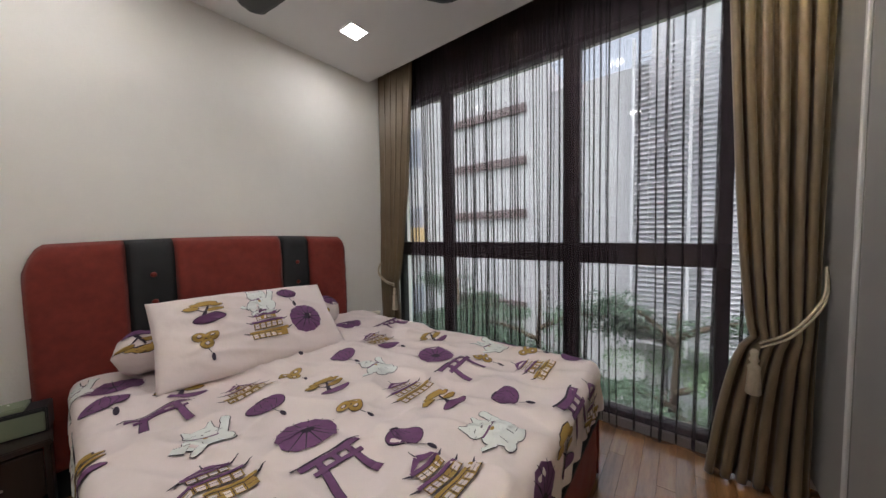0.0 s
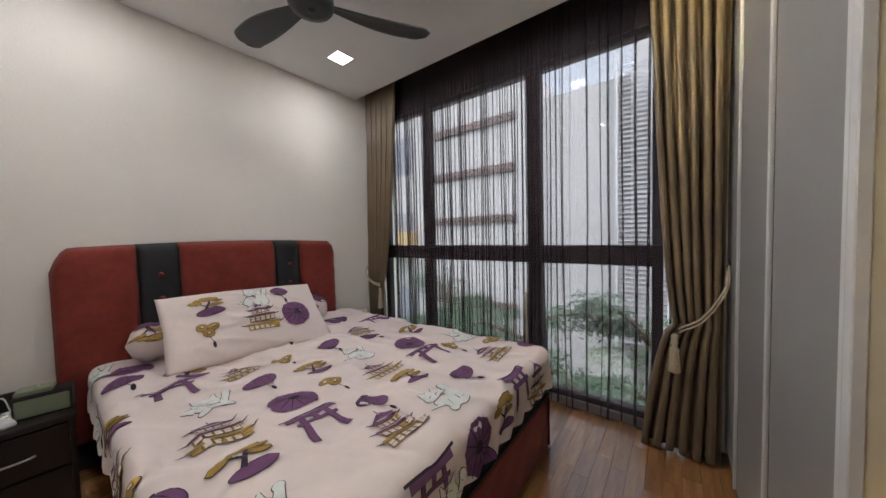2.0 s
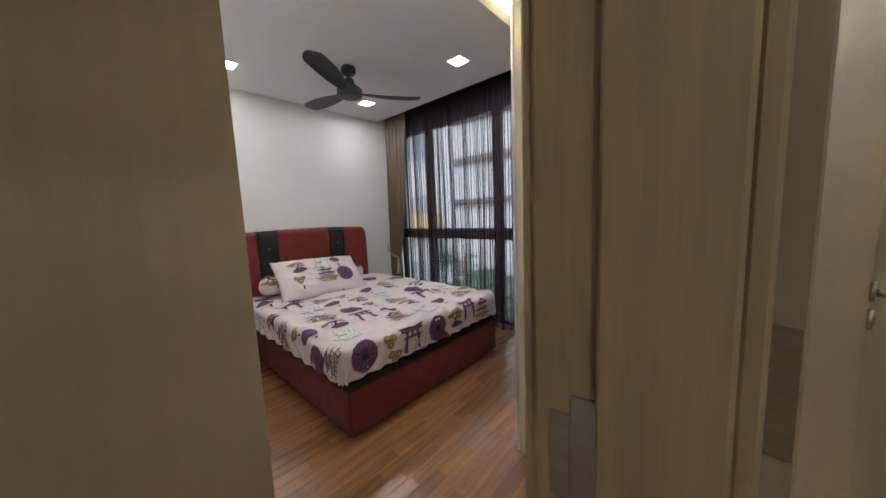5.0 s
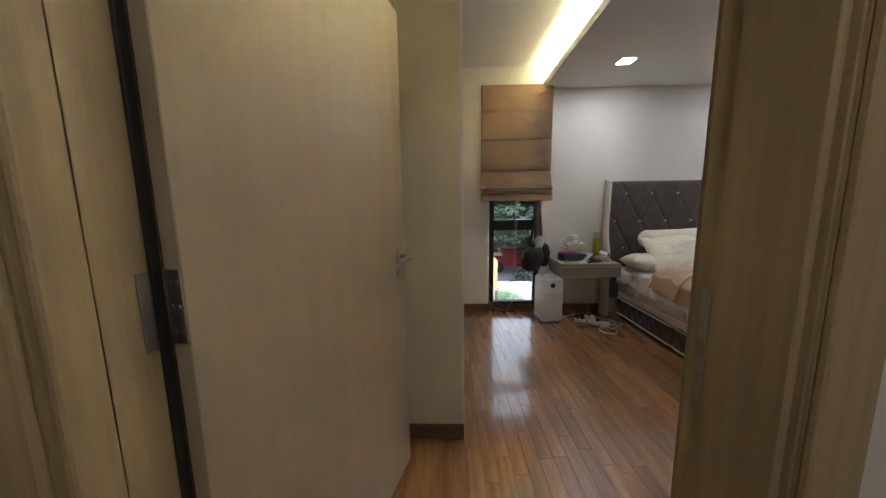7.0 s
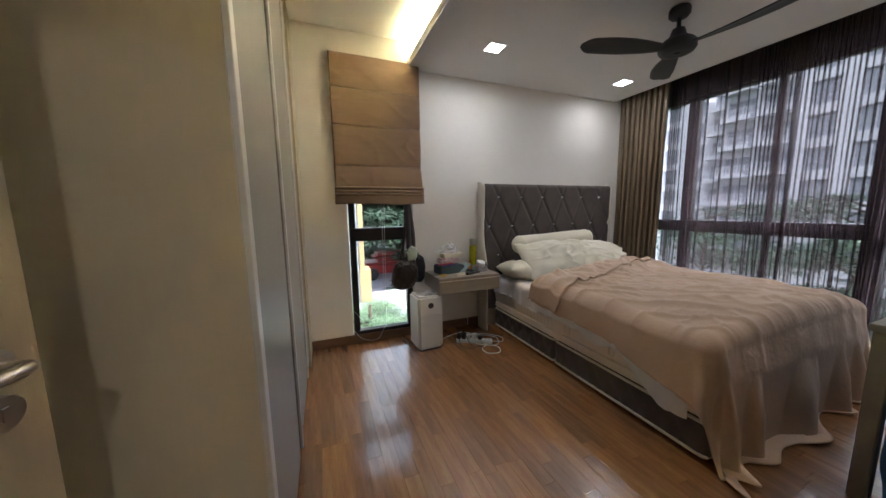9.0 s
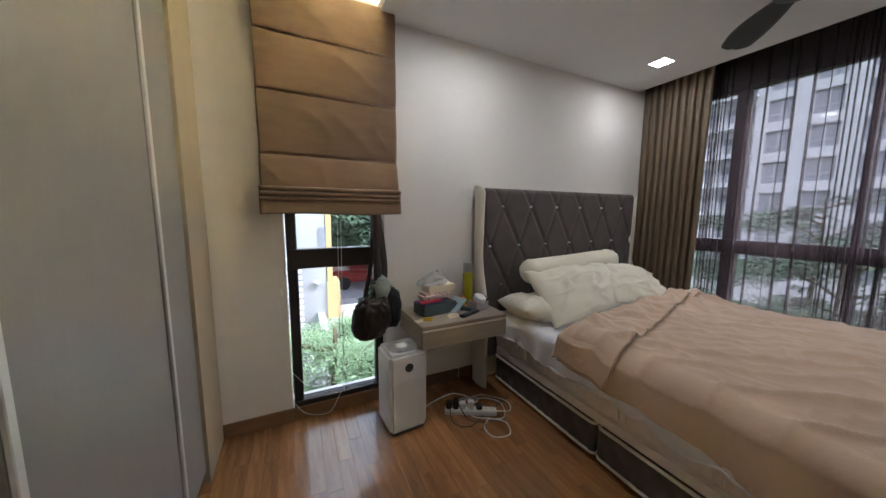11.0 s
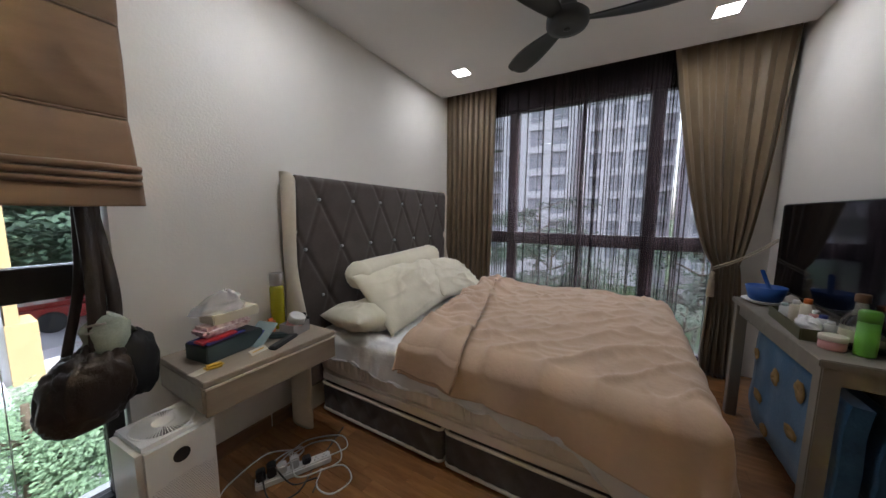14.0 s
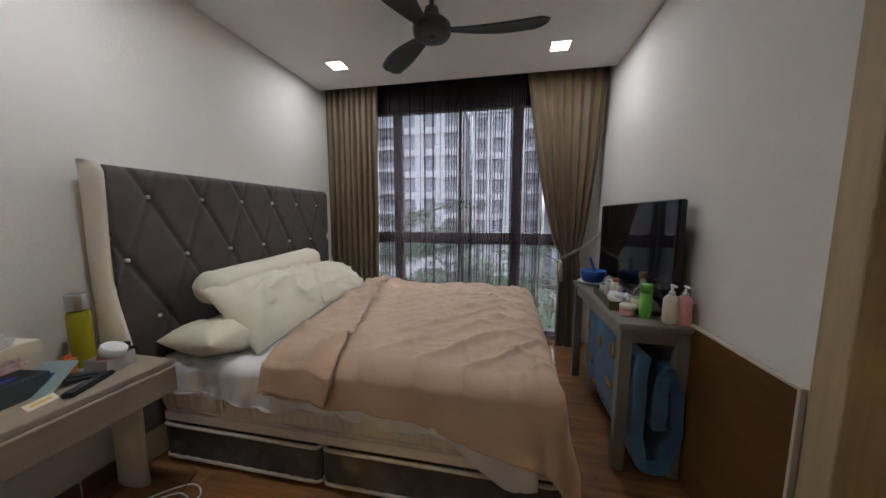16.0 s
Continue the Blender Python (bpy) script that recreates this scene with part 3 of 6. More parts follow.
def motif(verts, faces, mats, place, kind, s=1.0):
    """Adds one printed figure; place(a, b) gives the cloth under a to the right and b upwards."""
    def disc(ca, cb, ra, rb, m, lift=0.0022, n=20, wave=0.0):
        start = len(verts)
        verts.append(place(ca, cb, lift))
        for k in (0.5, 1.0):
            for i in range(n):
                t = 2 * math.pi * i / n
                q = k * (1 + wave * (i % 2))
                verts.append(place(ca + ra * q * math.cos(t), cb + rb * q * math.sin(t), lift))
        for i in range(n):
            j = (i + 1) % n
            faces.append((start, start + 1 + i, start + 1 + j))
            faces.append((start + 1 + i, start + 1 + n + i, start + 1 + n + j, start + 1 + j))
            mats.extend((m, m))

    def bar(a0, b0, a1, b1, w0, w1, m, lift=0.003, n=5):
        start = len(verts)
        L = math.hypot(a1 - a0, b1 - b0)
        na, nb = -(b1 - b0) / L, (a1 - a0) / L
        for i in range(n + 1):
            t = i / n
            w = w0 + (w1 - w0) * t
            for q in (-1, 1):
                verts.append(place(a0 + (a1 - a0) * t + q * w * na, b0 + (b1 - b0) * t + q * w * nb, lift))
        for i in range(n):
            k = start + 2 * i
            faces.append((k, k + 2, k + 3, k + 1))
            mats.append(m)

    if kind == "U":
        disc(0, 0, 0.088 * s, 0.088 * s, 1, wave=0.06, n=24)
        disc(0, 0, 0.022 * s, 0.022 * s, 4, 0.0036, 12)
        for i in range(12):
            t = math.pi * i / 6
            bar(0, 0, 0.095 * s * math.cos(t), 0.095 * s * math.sin(t), 0.0024, 0.0014, 4, 0.0034)
    elif kind == "L":
        disc(0, 0.012, 0.068 * s, 0.050 * s, 4, 0.0018)
        disc(0, 0.012, 0.065 * s, 0.047 * s, 1, 0.0026)
        for a in (-0.04, -0.016, 0.016, 0.04):
            bar(a * 0.35, 0.058 * s, a, 0.012, 0.0010, 0.0010, 4)
            bar(a, 0.012, a * 0.35, -0.034 * s, 0.0010, 0.0010, 4)
        bar(-0.018, 0.060 * s, 0.018, 0.060 * s, 0.004, 0.004, 4)
        bar(0, -0.036 * s, 0.014, -0.066 * s, 0.0014, 0.0014, 4)
        disc(0.020, -0.082 * s, 0.009, 0.019, 4, n=10)
    elif kind == "T":
        for g, m, lift in ((0.0022, 4, 0.0018), (0.0, 1, 0.0028)):
            bar(-0.092, 0.070, 0.0, 0.062, 0.012 + g, 0.009 + g, m, lift)
            bar(0.0, 0.062, 0.092, 0.070, 0.009 + g, 0.012 + g, m, lift)
            bar(-0.074, 0.022, 0.074, 0.022, 0.007 + g, 0.007 + g, m, lift)
            for q in (-1, 1):
                bar(q * 0.044, 0.066, q * 0.060, -0.078, 0.008 + g, 0.011 + g, m, lift)
            bar(0, 0.026, 0, 0.060, 0.008 + g, 0.008 + g, m, lift)
        bar(-0.108, 0.086, 0.0, 0.076, 0.004, 0.004, 4, 0.0036)
        bar(0.0, 0.076, 0.108, 0.086, 0.004, 0.004, 4, 0.0036)
    elif kind == "P":
        for k, (w, b, h) in enumerate(((0.082, -0.060, 0.017), (0.066, -0.010, 0.015), (0.046, 0.036, 0.013))):
            bar(-w, b, w, b, h, h, 2, 0.0022)
            cells = 6 - k
            for i in range(cells):
                a = -w + 2 * w * (i + 0.5) / cells
                bar(a - 0.009, b - 0.001, a + 0.009, b - 0.001, h * 0.62, h * 0.62, 0, 0.0030, 2)
                bar(a - w / cells, b - h, a - w / cells, b + h, 0.0009, 0.0009, 4, 0.0034, 2)
            bar(-w, b - h, w, b - h, 0.0014, 0.0014, 4, 0.0034)
            bar(-w, b, w, b, 0.0008, 0.0008, 4, 0.0034)
            bar(-w - 0.008, b + h + 0.005, w + 0.008, b + h + 0.005, 0.0065, 0.0065, 1 if k else 2, 0.0028)
            bar(-w - 0.014, b + h - 0.001, w + 0.014, b + h - 0.001, 0.0014, 0.0014, 4, 0.0036)
            for q in (-1, 1):
                bar(q * (w + 0.008), b + h, q * (w + 0.032), b + h + 0.012, 0.0040, 0.0010, 4, 0.0036, 3)
        bar(-0.046, 0.060, 0.0, 0.084, 0.003, 0.010, 1)
        bar(0.0, 0.084, 0.046, 0.060, 0.010, 0.003, 1)
        bar(0, 0.088, 0, 0.118, 0.0024, 0.0010, 4)
    elif kind == "B":
        disc(0.01, -0.050, 0.066, 0.021, 4, 0.0016)
        disc(0.01, -0.050, 0.063, 0.018, 1, 0.0026)
        bar(-0.012, -0.036, 0.016, 0.030, 0.009, 0.004, 4, 0.0028)
        bar(-0.002, -0.010, -0.036, 0.020, 0.005, 0.002, 4, 0.0028)
        for a, b, r in ((-0.052, 0.026, 0.032), (0.040, 0.002, 0.036), (0.012, 0.052, 0.046), (-0.030, 0.046, 0.026), (0.052, 0.034, 0.024)):
            disc(a, b, r, r * 0.42, 4, 0.0018, 14, 0.10)
            disc(a, b, r * 0.92, r * 0.35, 2, 0.0030, 14, 0.10)
    elif kind == "C":
        for g, m, lift in ((0.0026, 4, 0.0018), (0.0, 3, 0.0030)):
            disc(0, -0.034, 0.066 + g, 0.054 + g, m, lift)
            disc(-0.004, 0.040, 0.046 + g, 0.039 + g, m, lift)
            bar(0.040, -0.006, 0.070, 0.062, 0.014 + g, 0.012 + g, m, lift)
            disc(0.071, 0.068, 0.015 + g, 0.017 + g, m, lift, 12)
            bar(-0.058, -0.050, -0.090, -0.018, 0.012 + g, 0.008 + g, m, lift)
            for q in (-1, 1):
                bar(-0.004 + q * 0.026, 0.062, -0.004 + q * 0.038, 0.096, 0.015 + g, 0.002 + g, m, lift, 3)
                disc(q * 0.032, -0.082, 0.026 + g, 0.014 + g, m, lift, 12)
        bar(-0.042, 0.006, 0.034, 0.004, 0.0042, 0.0042, 1, 0.0038)
        disc(-0.004, -0.006, 0.007, 0.007, 2, 0.0042, 10)
        for q in (-1, 1):
            bar(-0.004 + q * 0.026, 0.044, -0.004 + q * 0.011, 0.047, 0.0013, 0.0013, 4, 0.0040, 2)
            bar(q * 0.020, -0.040, q * 0.024, -0.072, 0.0010, 0.0010, 4, 0.0040, 2)
            bar(-0.004 + q * 0.034, 0.030, -0.004 + q * 0.056, 0.028, 0.0008, 0.0008, 4, 0.0042, 2)
        disc(-0.004, 0.032, 0.004, 0.003, 4, 0.0042, 8)
    elif kind == "F":
        for a, b in ((-0.024, 0.034), (0.024, 0.030), (0, -0.006)):
            disc(a, b, 0.028, 0.025, 4, 0.0018, 14)
            disc(a, b, 0.0258, 0.0228, 2, 0.0028, 14)
            disc(a, b, 0.011, 0.010, 4, 0.0034, 8)
            disc(a, b, 0.008, 0.007, 0, 0.0042, 8)
        bar(0, -0.030, 0.010, -0.058, 0.0014, 0.0014, 4)
        disc(0.014, -0.074, 0.008, 0.018, 4, n=8)


def printed(name, places, parent):
    """The printed figures of a cloth, as one mesh that lies on it."""
    verts, faces, ids = [], [], []
    for kind, place, s in places:
        motif(verts, faces, ids, place, kind, s)
    me = bpy.data.meshes.new(name)
    me.from_pydata([tuple(v) for v in verts], [], faces)
    for m in (SPREAD, PURPLE, OCHRE, WHITEP, INK):
        me.materials.append(m)
    me.polygons.foreach_set("material_index", ids)
    ob = new(name, me)
    ob.parent = parent
    tagged(ob, "purple, ochre and white printed figures", kind="stuff")
    return ob


def red_bed():
    t = thing("bed", pose(0, 0, 0), "red quilted cloth bed with a black-striped headboard", "bed")
    x0, x1, y0, y1 = -1.40, 0.435, -0.135, 1.385
    bm = bmesh.new()
    box(bm, x0, x1 - 0.02, y0 + 0.02, y1 - 0.02, 0.02, 0.29)
    part("base", bm, RED, t)

    def quilt(px, length, height):
        def fn(u, v):
            a, b = u * length, v * height
            d = 0.006 * abs(math.sin(math.pi * (a / 0.22 + b / 0.2))) * abs(math.sin(math.pi * (a / 0.22 - b / 0.2)))
            e = min(u, 1 - u) * length
            return px(a, 0.012 + b, d + 0.012 - 0.012 * max(0, 1 - e / 0.02))
        return fn
    for fn, L in ((lambda a, z, d: (x1 - 0.02 + d, y0 + a, z), y1 - y0), (lambda a, z, d: (x0 + a, y0 + 0.02 - d, z), x1 - x0), (lambda a, z, d: (x0 + a, y1 - 0.02 + d, z), x1 - x0)):
        bm = bmesh.new()
        sheet(bm, 90, 14, quilt(fn, L, 0.27), 0.006)
        part("side_panel", bm, RED, t)
    bm = bmesh.new()
    box(bm, x0, x1 + 0.004, y0 - 0.004, y1 + 0.004, 0.282, 0.325, 0.015, 3)
    part("rail", bm, BLACKC, t, "black padded rail")
    # headboard, in upright pads
    hy0, hy1 = -0.28, 1.275
    for a, b, m, nm in ((hy0, 0.03, RED, "pad"), (0.03, 0.215, BLACKC, "stripe"), (0.215, 0.775, RED, "pad"), (0.775, 0.965, BLACKC, "stripe"), (0.965, hy1, RED, "pad")):
        bm = bmesh.new()

        def face(u, v, a=a, b=b):
            y = a + (b - a) * u
            top = 1.165 + 0.025 * math.cos((y - 0.51) * 1.9) - 0.05 * max(0, (abs(y - 0.51) - 0.72) / 0.045) ** 2 * (abs(y - 0.51) > 0.72)
            z = 0.16 + (top - 0.16) * v
            bulge = 0.010 * abs(math.sin(math.pi * (y / 0.3 + z / 0.26))) * abs(math.sin(math.pi * (y / 0.3 - z / 0.26)))
            edge = 0.018 * max(0, 1 - min(u, 1 - u) * (b - a) / 0.012) ** 2 + 0.05 * max(0, (v - 0.955) / 0.045) ** 2
            lean = 0.012 * math.sin(3 * v)
            narrow = 1 - 0.02 * max(0, 0.4 - v)
            return (-1.425 + bulge - edge + lean, 0.51 + (y - 0.51) * narrow, z)
        sheet(bm, max(4, int((b - a) / 0.02)), 44, face, 0.055)
        p = part(nm, bm, m, t, "padded headboard panel" if m is RED else "black padded stripe")
        if m is BLACKC:
            c = (a + b) / 2
            for z in (0.72, 0.86, 1.0):
                bm = bmesh.new()
                lathe(bm, [(0.001, 0.010), (0.010, 0.007), (0.014, 0.0)], n=14)
                k = part("button", bm, RED, p, "red cloth button")
                k.matrix_basis = Matrix.Translation((-1.404, c, z)) @ Matrix.Rotation(radians(90), 4, "Y")
    bm = bmesh.new()
    box(bm, -1.497, -1.478, hy0 + 0.03, hy1 - 0.03, 0.0, 1.12, 0.006, 2)
    part("back_board", bm, BLACKC, t)
    bm = bmesh.new()
    box(bm, -1.40, 0.41, -0.11, 1.36, 0.325, 0.525, 0.04, 3)
    part("mattress", bm, SHEET, t)
    return t


red_bed()
bedspread = thing("bedspread", pose(0, 0, 0), "pale pink cotton bedspread printed with purple parasols and pagodas", "bedspread")
bm = bmesh.new()
sheet(bm, 170, 170, lambda a, b: spread_at(-1.40 + a * 2.03, -0.36 + b * 1.94), 0.004)
part("cloth", bm, SPREAD, bedspread)
MOT = [("U", -0.20, 0.28), ("U", -1.15, -0.06), ("L", -0.47, 0.27), ("L", -0.95, -0.10), ("L", 0.08, 0.45), ("L", 0.22, 0.85), ("T", -0.70, 0.02), ("T", 0.02, 0.27),
       ("P", -0.70, 0.28), ("P", -0.15, 0.68), ("B", -0.90, 0.11), ("B", 0.03, 0.69), ("C", -0.45, 0.08), ("C", 0.27, 0.63), ("F", -0.20, 0.46), ("P", 0.25, 0.40),
       ("P", -0.20, 0.03), ("U", -0.25, 0.99), ("T", -0.05, 0.95), ("C", -0.42, 0.74), ("F", -0.66, 0.46), ("L", -0.93, 0.57), ("B", -0.45, 0.50),
       ("P", 0.20, 1.16), ("P", -0.71, 0.98), ("T", -0.85, 1.25), ("L", -0.55, 0.95), ("F", -0.02, 1.10), ("C", -0.10, 1.27), ("B", -0.45, 1.20), ("U", -1.10, 1.05),
       ("L", -0.65, 0.72), ("C", 0.25, -0.02), ("B", 0.02, 0.03), ("L", 0.02, -0.16), ("F", -0.14, -0.20), ("U", 0.18, -0.28), ("P", -0.36, -0.26), ("C", -1.25, -0.18),
       ("B", -0.60, -0.20), ("F", 0.12, 1.33), ("L", 0.33, 1.35), ("U", 0.50, -0.02), ("F", 0.49, 0.17), ("T", 0.52, 0.355), ("U", 0.52, 0.60), ("B", 0.50, 0.80),
       ("T", 0.47, 0.98), ("C", 0.61, 0.42), ("L", 0.62, 0.64), ("F", 0.60, 0.20), ("P", 0.52, 1.16), ("P", 0.36, -0.24), ("C", -0.85, -0.28), ("U", -0.05, 1.45), ("T", -0.6, 1.47)]


def on_spread(u, v):
    # figures stand with their heads towards the headboard
    return lambda a, b, lift: spread_at(u - b, v + a, lift + 0.002)


printed("print", [(k, on_spread(u, v), 1.0) for k, u, v in MOT], bedspread)


def rumple(a, b, seed):
    """Creases of a stuffed cover: soft swells and sharp pulled folds."""
    c = 0.008 * math.sin(9 * a * b + 5 * b + seed) + 0.006 * math.sin(13 * a - 7 * b + 4 * noise.noise(Vector((a * 1.5, b * 1.5, seed))))
    c += 0.030 * (1 - abs(noise.noise(Vector((a * 2.0 - b * 0.9, b * 0.9 + a * 0.5, seed + 3.3))))) ** 9
    return c + 0.024 * (1 - abs(noise.noise(Vector((a * 1.0 + b * 2.6, b * 1.1 - a * 1.4, seed + 7.7))))) ** 9


def cushion(bm, w, d, h, pinch=0.07, n=52, frill=0.0, seed=0):
    """A stuffed pillow, w by d, h thick, its corners pulled out."""
    def fn(side):
        def f(u, v):
            a, b = 2 * u - 1, 2 * v - 1
            e = max(0.0, (1 - abs(a) ** 2.6)) ** 0.5 * max(0.0, (1 - abs(b) ** 2.6)) ** 0.5
            k = 1 - pinch * (1 - abs(a * b)) * (abs(a) ** 4 + abs(b) ** 4) * 0.5
            r = 0.035 * h * 4 * noise.noise(Vector((a * 2.3 + seed, b * 2.3, 1 + side)))
            c = rumple(a, b, seed) * e
            return (a * w / 2 * k, b * d / 2 * k, side * (e * h / 2) + (r + c) * e * 0.6)
        return f
    sheet(bm, n, n, fn(1))
    sheet(bm, n, n, fn(-1))
    bmesh.ops.remove_doubles(bm, verts=bm.verts, dist=0.0008)


def pillow_top(w, d, h, pinch, seed):
    def f(a, b):
        e = max(0.0, (1 - abs(a) ** 2.6)) ** 0.5 * max(0.0, (1 - abs(b) ** 2.6)) ** 0.5
        k = 1 - pinch * (1 - abs(a * b)) * (abs(a) ** 4 + abs(b) ** 4) * 0.5
        r = 0.035 * h * 4 * noise.noise(Vector((a * 2.3 + seed, b * 2.3, 2)))
        c = rumple(a, b, seed) * e
        return Vector((a * w / 2 * k, b * d / 2 * k, (e * h / 2) + (r + c) * e * 0.6))
    return f


pil = thing("pillow", Matrix.Translation((-1.055, 0.465, 0.705)) @ Euler((radians(-2), radians(42), radians(-5))).to_matrix().to_4x4(), "pale pink printed pillow leaning on a bolster", "pillow", "printed pillows")
bm = bmesh.new()
cushion(bm, 0.48, 0.84, 0.15, seed=2)
part("cover", bm, SPREAD, pil)
ptop = pillow_top(0.48, 0.84, 0.15, 0.07, 2)
printed("print", [(k, (lambda ca, cb: lambda a, b, lift: ptop((cb - b) / 0.23, (ca + a) / 0.42) + Vector((0, 0, lift + 0.003)))(ca, cb), s)
                  for k, ca, cb, s in (("P", 0.02, 0.05, 1), ("U", 0.22, 0.05, 0.95), ("L", 0.17, -0.12, 0.8), ("C", 0.02, -0.10, 0.8), ("B", -0.22, -0.09, 1), ("F", -0.24, 0.08, 1.1))], pil)


def bolster(name, m, length, r, material, label, group, prints=()):
    t = thing(name, m, label, "bolster", group)

    def at(u, ang, lift=0.0):
        e = min(1.0, abs(2 * u - 1))
        rr = r * (1 - 0.05 * e) * (1 if e < 0.86 else max(0.02, max(0.0, 1 - ((e - 0.86) / 0.14) ** 2) ** 0.5 * 0.8 + 0.2 * (1 - (e - 0.86) / 0.14)))
        rr *= 1 + 0.03 * math.sin(5 * ang + 9 * u) + (0.09 * abs(math.sin(11 * ang)) if e > 0.82 else 0.0)
        rr += lift
        return Vector(((u - 0.5) * length, rr * math.cos(ang), rr * math.sin(ang) * 0.92))
    bm = bmesh.new()
    sheet(bm, 44, 36, lambda u, v: at(u, 2 * math.pi * v))
    bmesh.ops.remove_doubles(bm, verts=bm.verts, dist=0.0008)
    part("cover", bm, material, t)
    if prints:
        printed("print", [(k, (lambda pu, pa: lambda a, b, lift: at(pu + a / length, pa + b / r, lift + 0.003))(pu, pa), s) for k, pu, pa, s in prints], t)
    return t


bolster("bolster", pose(-1.24, 0.50, 0.655, 0, 0, 90), 1.12, 0.105, SPREAD, "pale pink printed bolster against the red headboard", "printed pillows",
        [("B", 0.08, 2.2, 0.8), ("U", 0.22, 2.0, 0.8), ("L", 0.16, 2.9, 0.7), ("U", 0.94, 1.9, 0.8), ("F", 0.85, 2.6, 0.8)])


def nightstand_dark():
    t = thing("nightstand", pose(0, 0, 0), "black-brown wooden nightstand with one drawer beside the red bed", "nightstand")
    x0, x1, y0, y1 = -1.475, -1.19, -0.60, -0.235
    for nm, d in (("side", (x0, x1, y0, y0 + 0.018, 0, 0.395)), ("side", (x0, x1, y1 - 0.018, y1, 0, 0.395)), ("top", (x0, x1 + 0.012, y0 - 0.006, y1 + 0.006, 0.395, 0.42)),
                  ("back_rail", (x0 - 0.018, x0, y0 + 0.0, y1, 0.0, 0.50)), ("drawer", (x1 - 0.02, x1 + 0.006, y0 + 0.02, y1 - 0.02, 0.20, 0.385)), ("plinth", (x0, x1 - 0.02, y0 + 0.018, y1 - 0.018, 0.0, 0.06)),
                  ("lower_door", (x1 - 0.02, x1 + 0.004, y0 + 0.02, y1 - 0.02, 0.03, 0.192))):
        bm = bmesh.new()
        box(bm, *d, 0.004, 2)
        p = part(nm, bm, DARKW, t)
        if nm == "drawer":
            bm = bmesh.new()
            tube(bm, curve_pts([(x1 + 0.005, -0.49, 0.285), (x1 + 0.024, -0.46, 0.287), (x1 + 0.024, -0.38, 0.287), (x1 + 0.005, -0.35, 0.285)], 20), 0.005, 8)
            part("handle", bm, STEEL, p, "steel bow handle")


nightstand_dark()
GREENP = mat("grey_green_plastic", (0.20, 0.23, 0.15), 0.4, var=0.05)
t = thing("clock_radio", pose(-1.33, -0.315, 0.42, 0, 0, -8), "grey-green and black clock radio on the dark nightstand", "clock radio")
for nm, d, m in (("body", (-0.05, 0.05, -0.085, 0.085, 0.0, 0.10), BLACKPL), ("face", (0.05, 0.056, -0.078, 0.078, 0.006, 0.085), GREENP), ("top_panel", (-0.045, 0.045, -0.08, 0.03, 0.10, 0.118), GREENP)):
    bm = bmesh.new()
    box(bm, *d, 0.004, 2)
    part(nm, bm, m, t)
t = thing("router", pose(-1.275, -0.475, 0.42, 0, 0, 12), "small flat white plastic router with cables", "router")
bm = bmesh.new()
box(bm, -0.06, 0.06, -0.075, 0.075, 0, 0.022, 0.006, 2)
part("case", bm, WHITEPL, t)
bm = bmesh.new()
box(bm, -0.03, 0.02, -0.04, 0.04, 0.022, 0.026, 0.002, 1)
part("lid", bm, WHITEPL, t)
t = thing("charger", pose(-1.33, -0.405, 0.42, 0, 0, 30), "small white plastic charger block", "charger")
bm = bmesh.new()
box(bm, -0.03, 0.03, -0.025, 0.025, 0, 0.035, 0.006, 2)
part("block", bm, WHITEPL, t)
t = thing("wall_socket", pose(-1.02, S1, 0.46), "white wall socket with a plugged adapter", "socket")
for nm, d in (("plate", (-0.045, 0.045, 0.0, 0.010, -0.045, 0.045)), ("plug", (-0.022, 0.022, 0.010, 0.05, -0.022, 0.022))):
    bm = bmesh.new()
    box(bm, *d, 0.003, 2)
    part(nm, bm, WHITEPL, t)
for ctrl in ([(-1.02, -0.64, 0.46), (-1.08, -0.60, 0.50), (-1.20, -0.56, 0.47), (-1.24, -0.50, 0.445)], [(-1.30, -0.49, 0.446), (-1.36, -0.47, 0.50), (-1.38, -0.43, 0.51), (-1.35, -0.41, 0.455)],
             [(-1.27, -0.46, 0.446), (-1.30, -0.41, 0.46), (-1.34, -0.36, 0.50), (-1.35, -0.33, 0.54)]):
    bm = bmesh.new()
    tube(bm, curve_pts(ctrl, 40), 0.003, 6)
    tagged(part("cable", bm, WHITEPL), "thin white cable lying on the nightstand", "cable", "nightstand cables")

# low white table with a pot, between the bed and the window
t = thing("side_table", pose(0, 0, 0), "small white side table beside the bed by the window", "side table")
for nm, d in (("top", (-1.47, -1.15, 1.41, 1.60, 0.42, 0.44)), ("leg", (-1.46, -1.43, 1.42, 1.45, 0, 0.42)), ("leg", (-1.19, -1.16, 1.42, 1.45, 0, 0.42)), ("leg", (-1.46, -1.43, 1.56, 1.59, 0, 0.42)), ("leg", (-1.19, -1.16, 1.56, 1.59, 0, 0.42))):
    bm = bmesh.new()
    box(bm, *d, 0.003, 2)
    part(nm, bm, WHITEPL, t)
t = thing("flower_pot", pose(-1.34, 1.50, 0.44), "small pale clay pot on the side table", "pot")
bm = bmesh.new()
lathe(bm, [(0.025, 0), (0.036, 0.05), (0.040, 0.075), (0.034, 0.076), (0.030, 0.06)], n=20)
part("pot", bm, CREAMC, t)
bm = bmesh.new()
lathe(bm, [(0.031, 0.055), (0.02, 0.066), (0.002, 0.07)], n=16)
part("soil", bm, SKIRT, t)


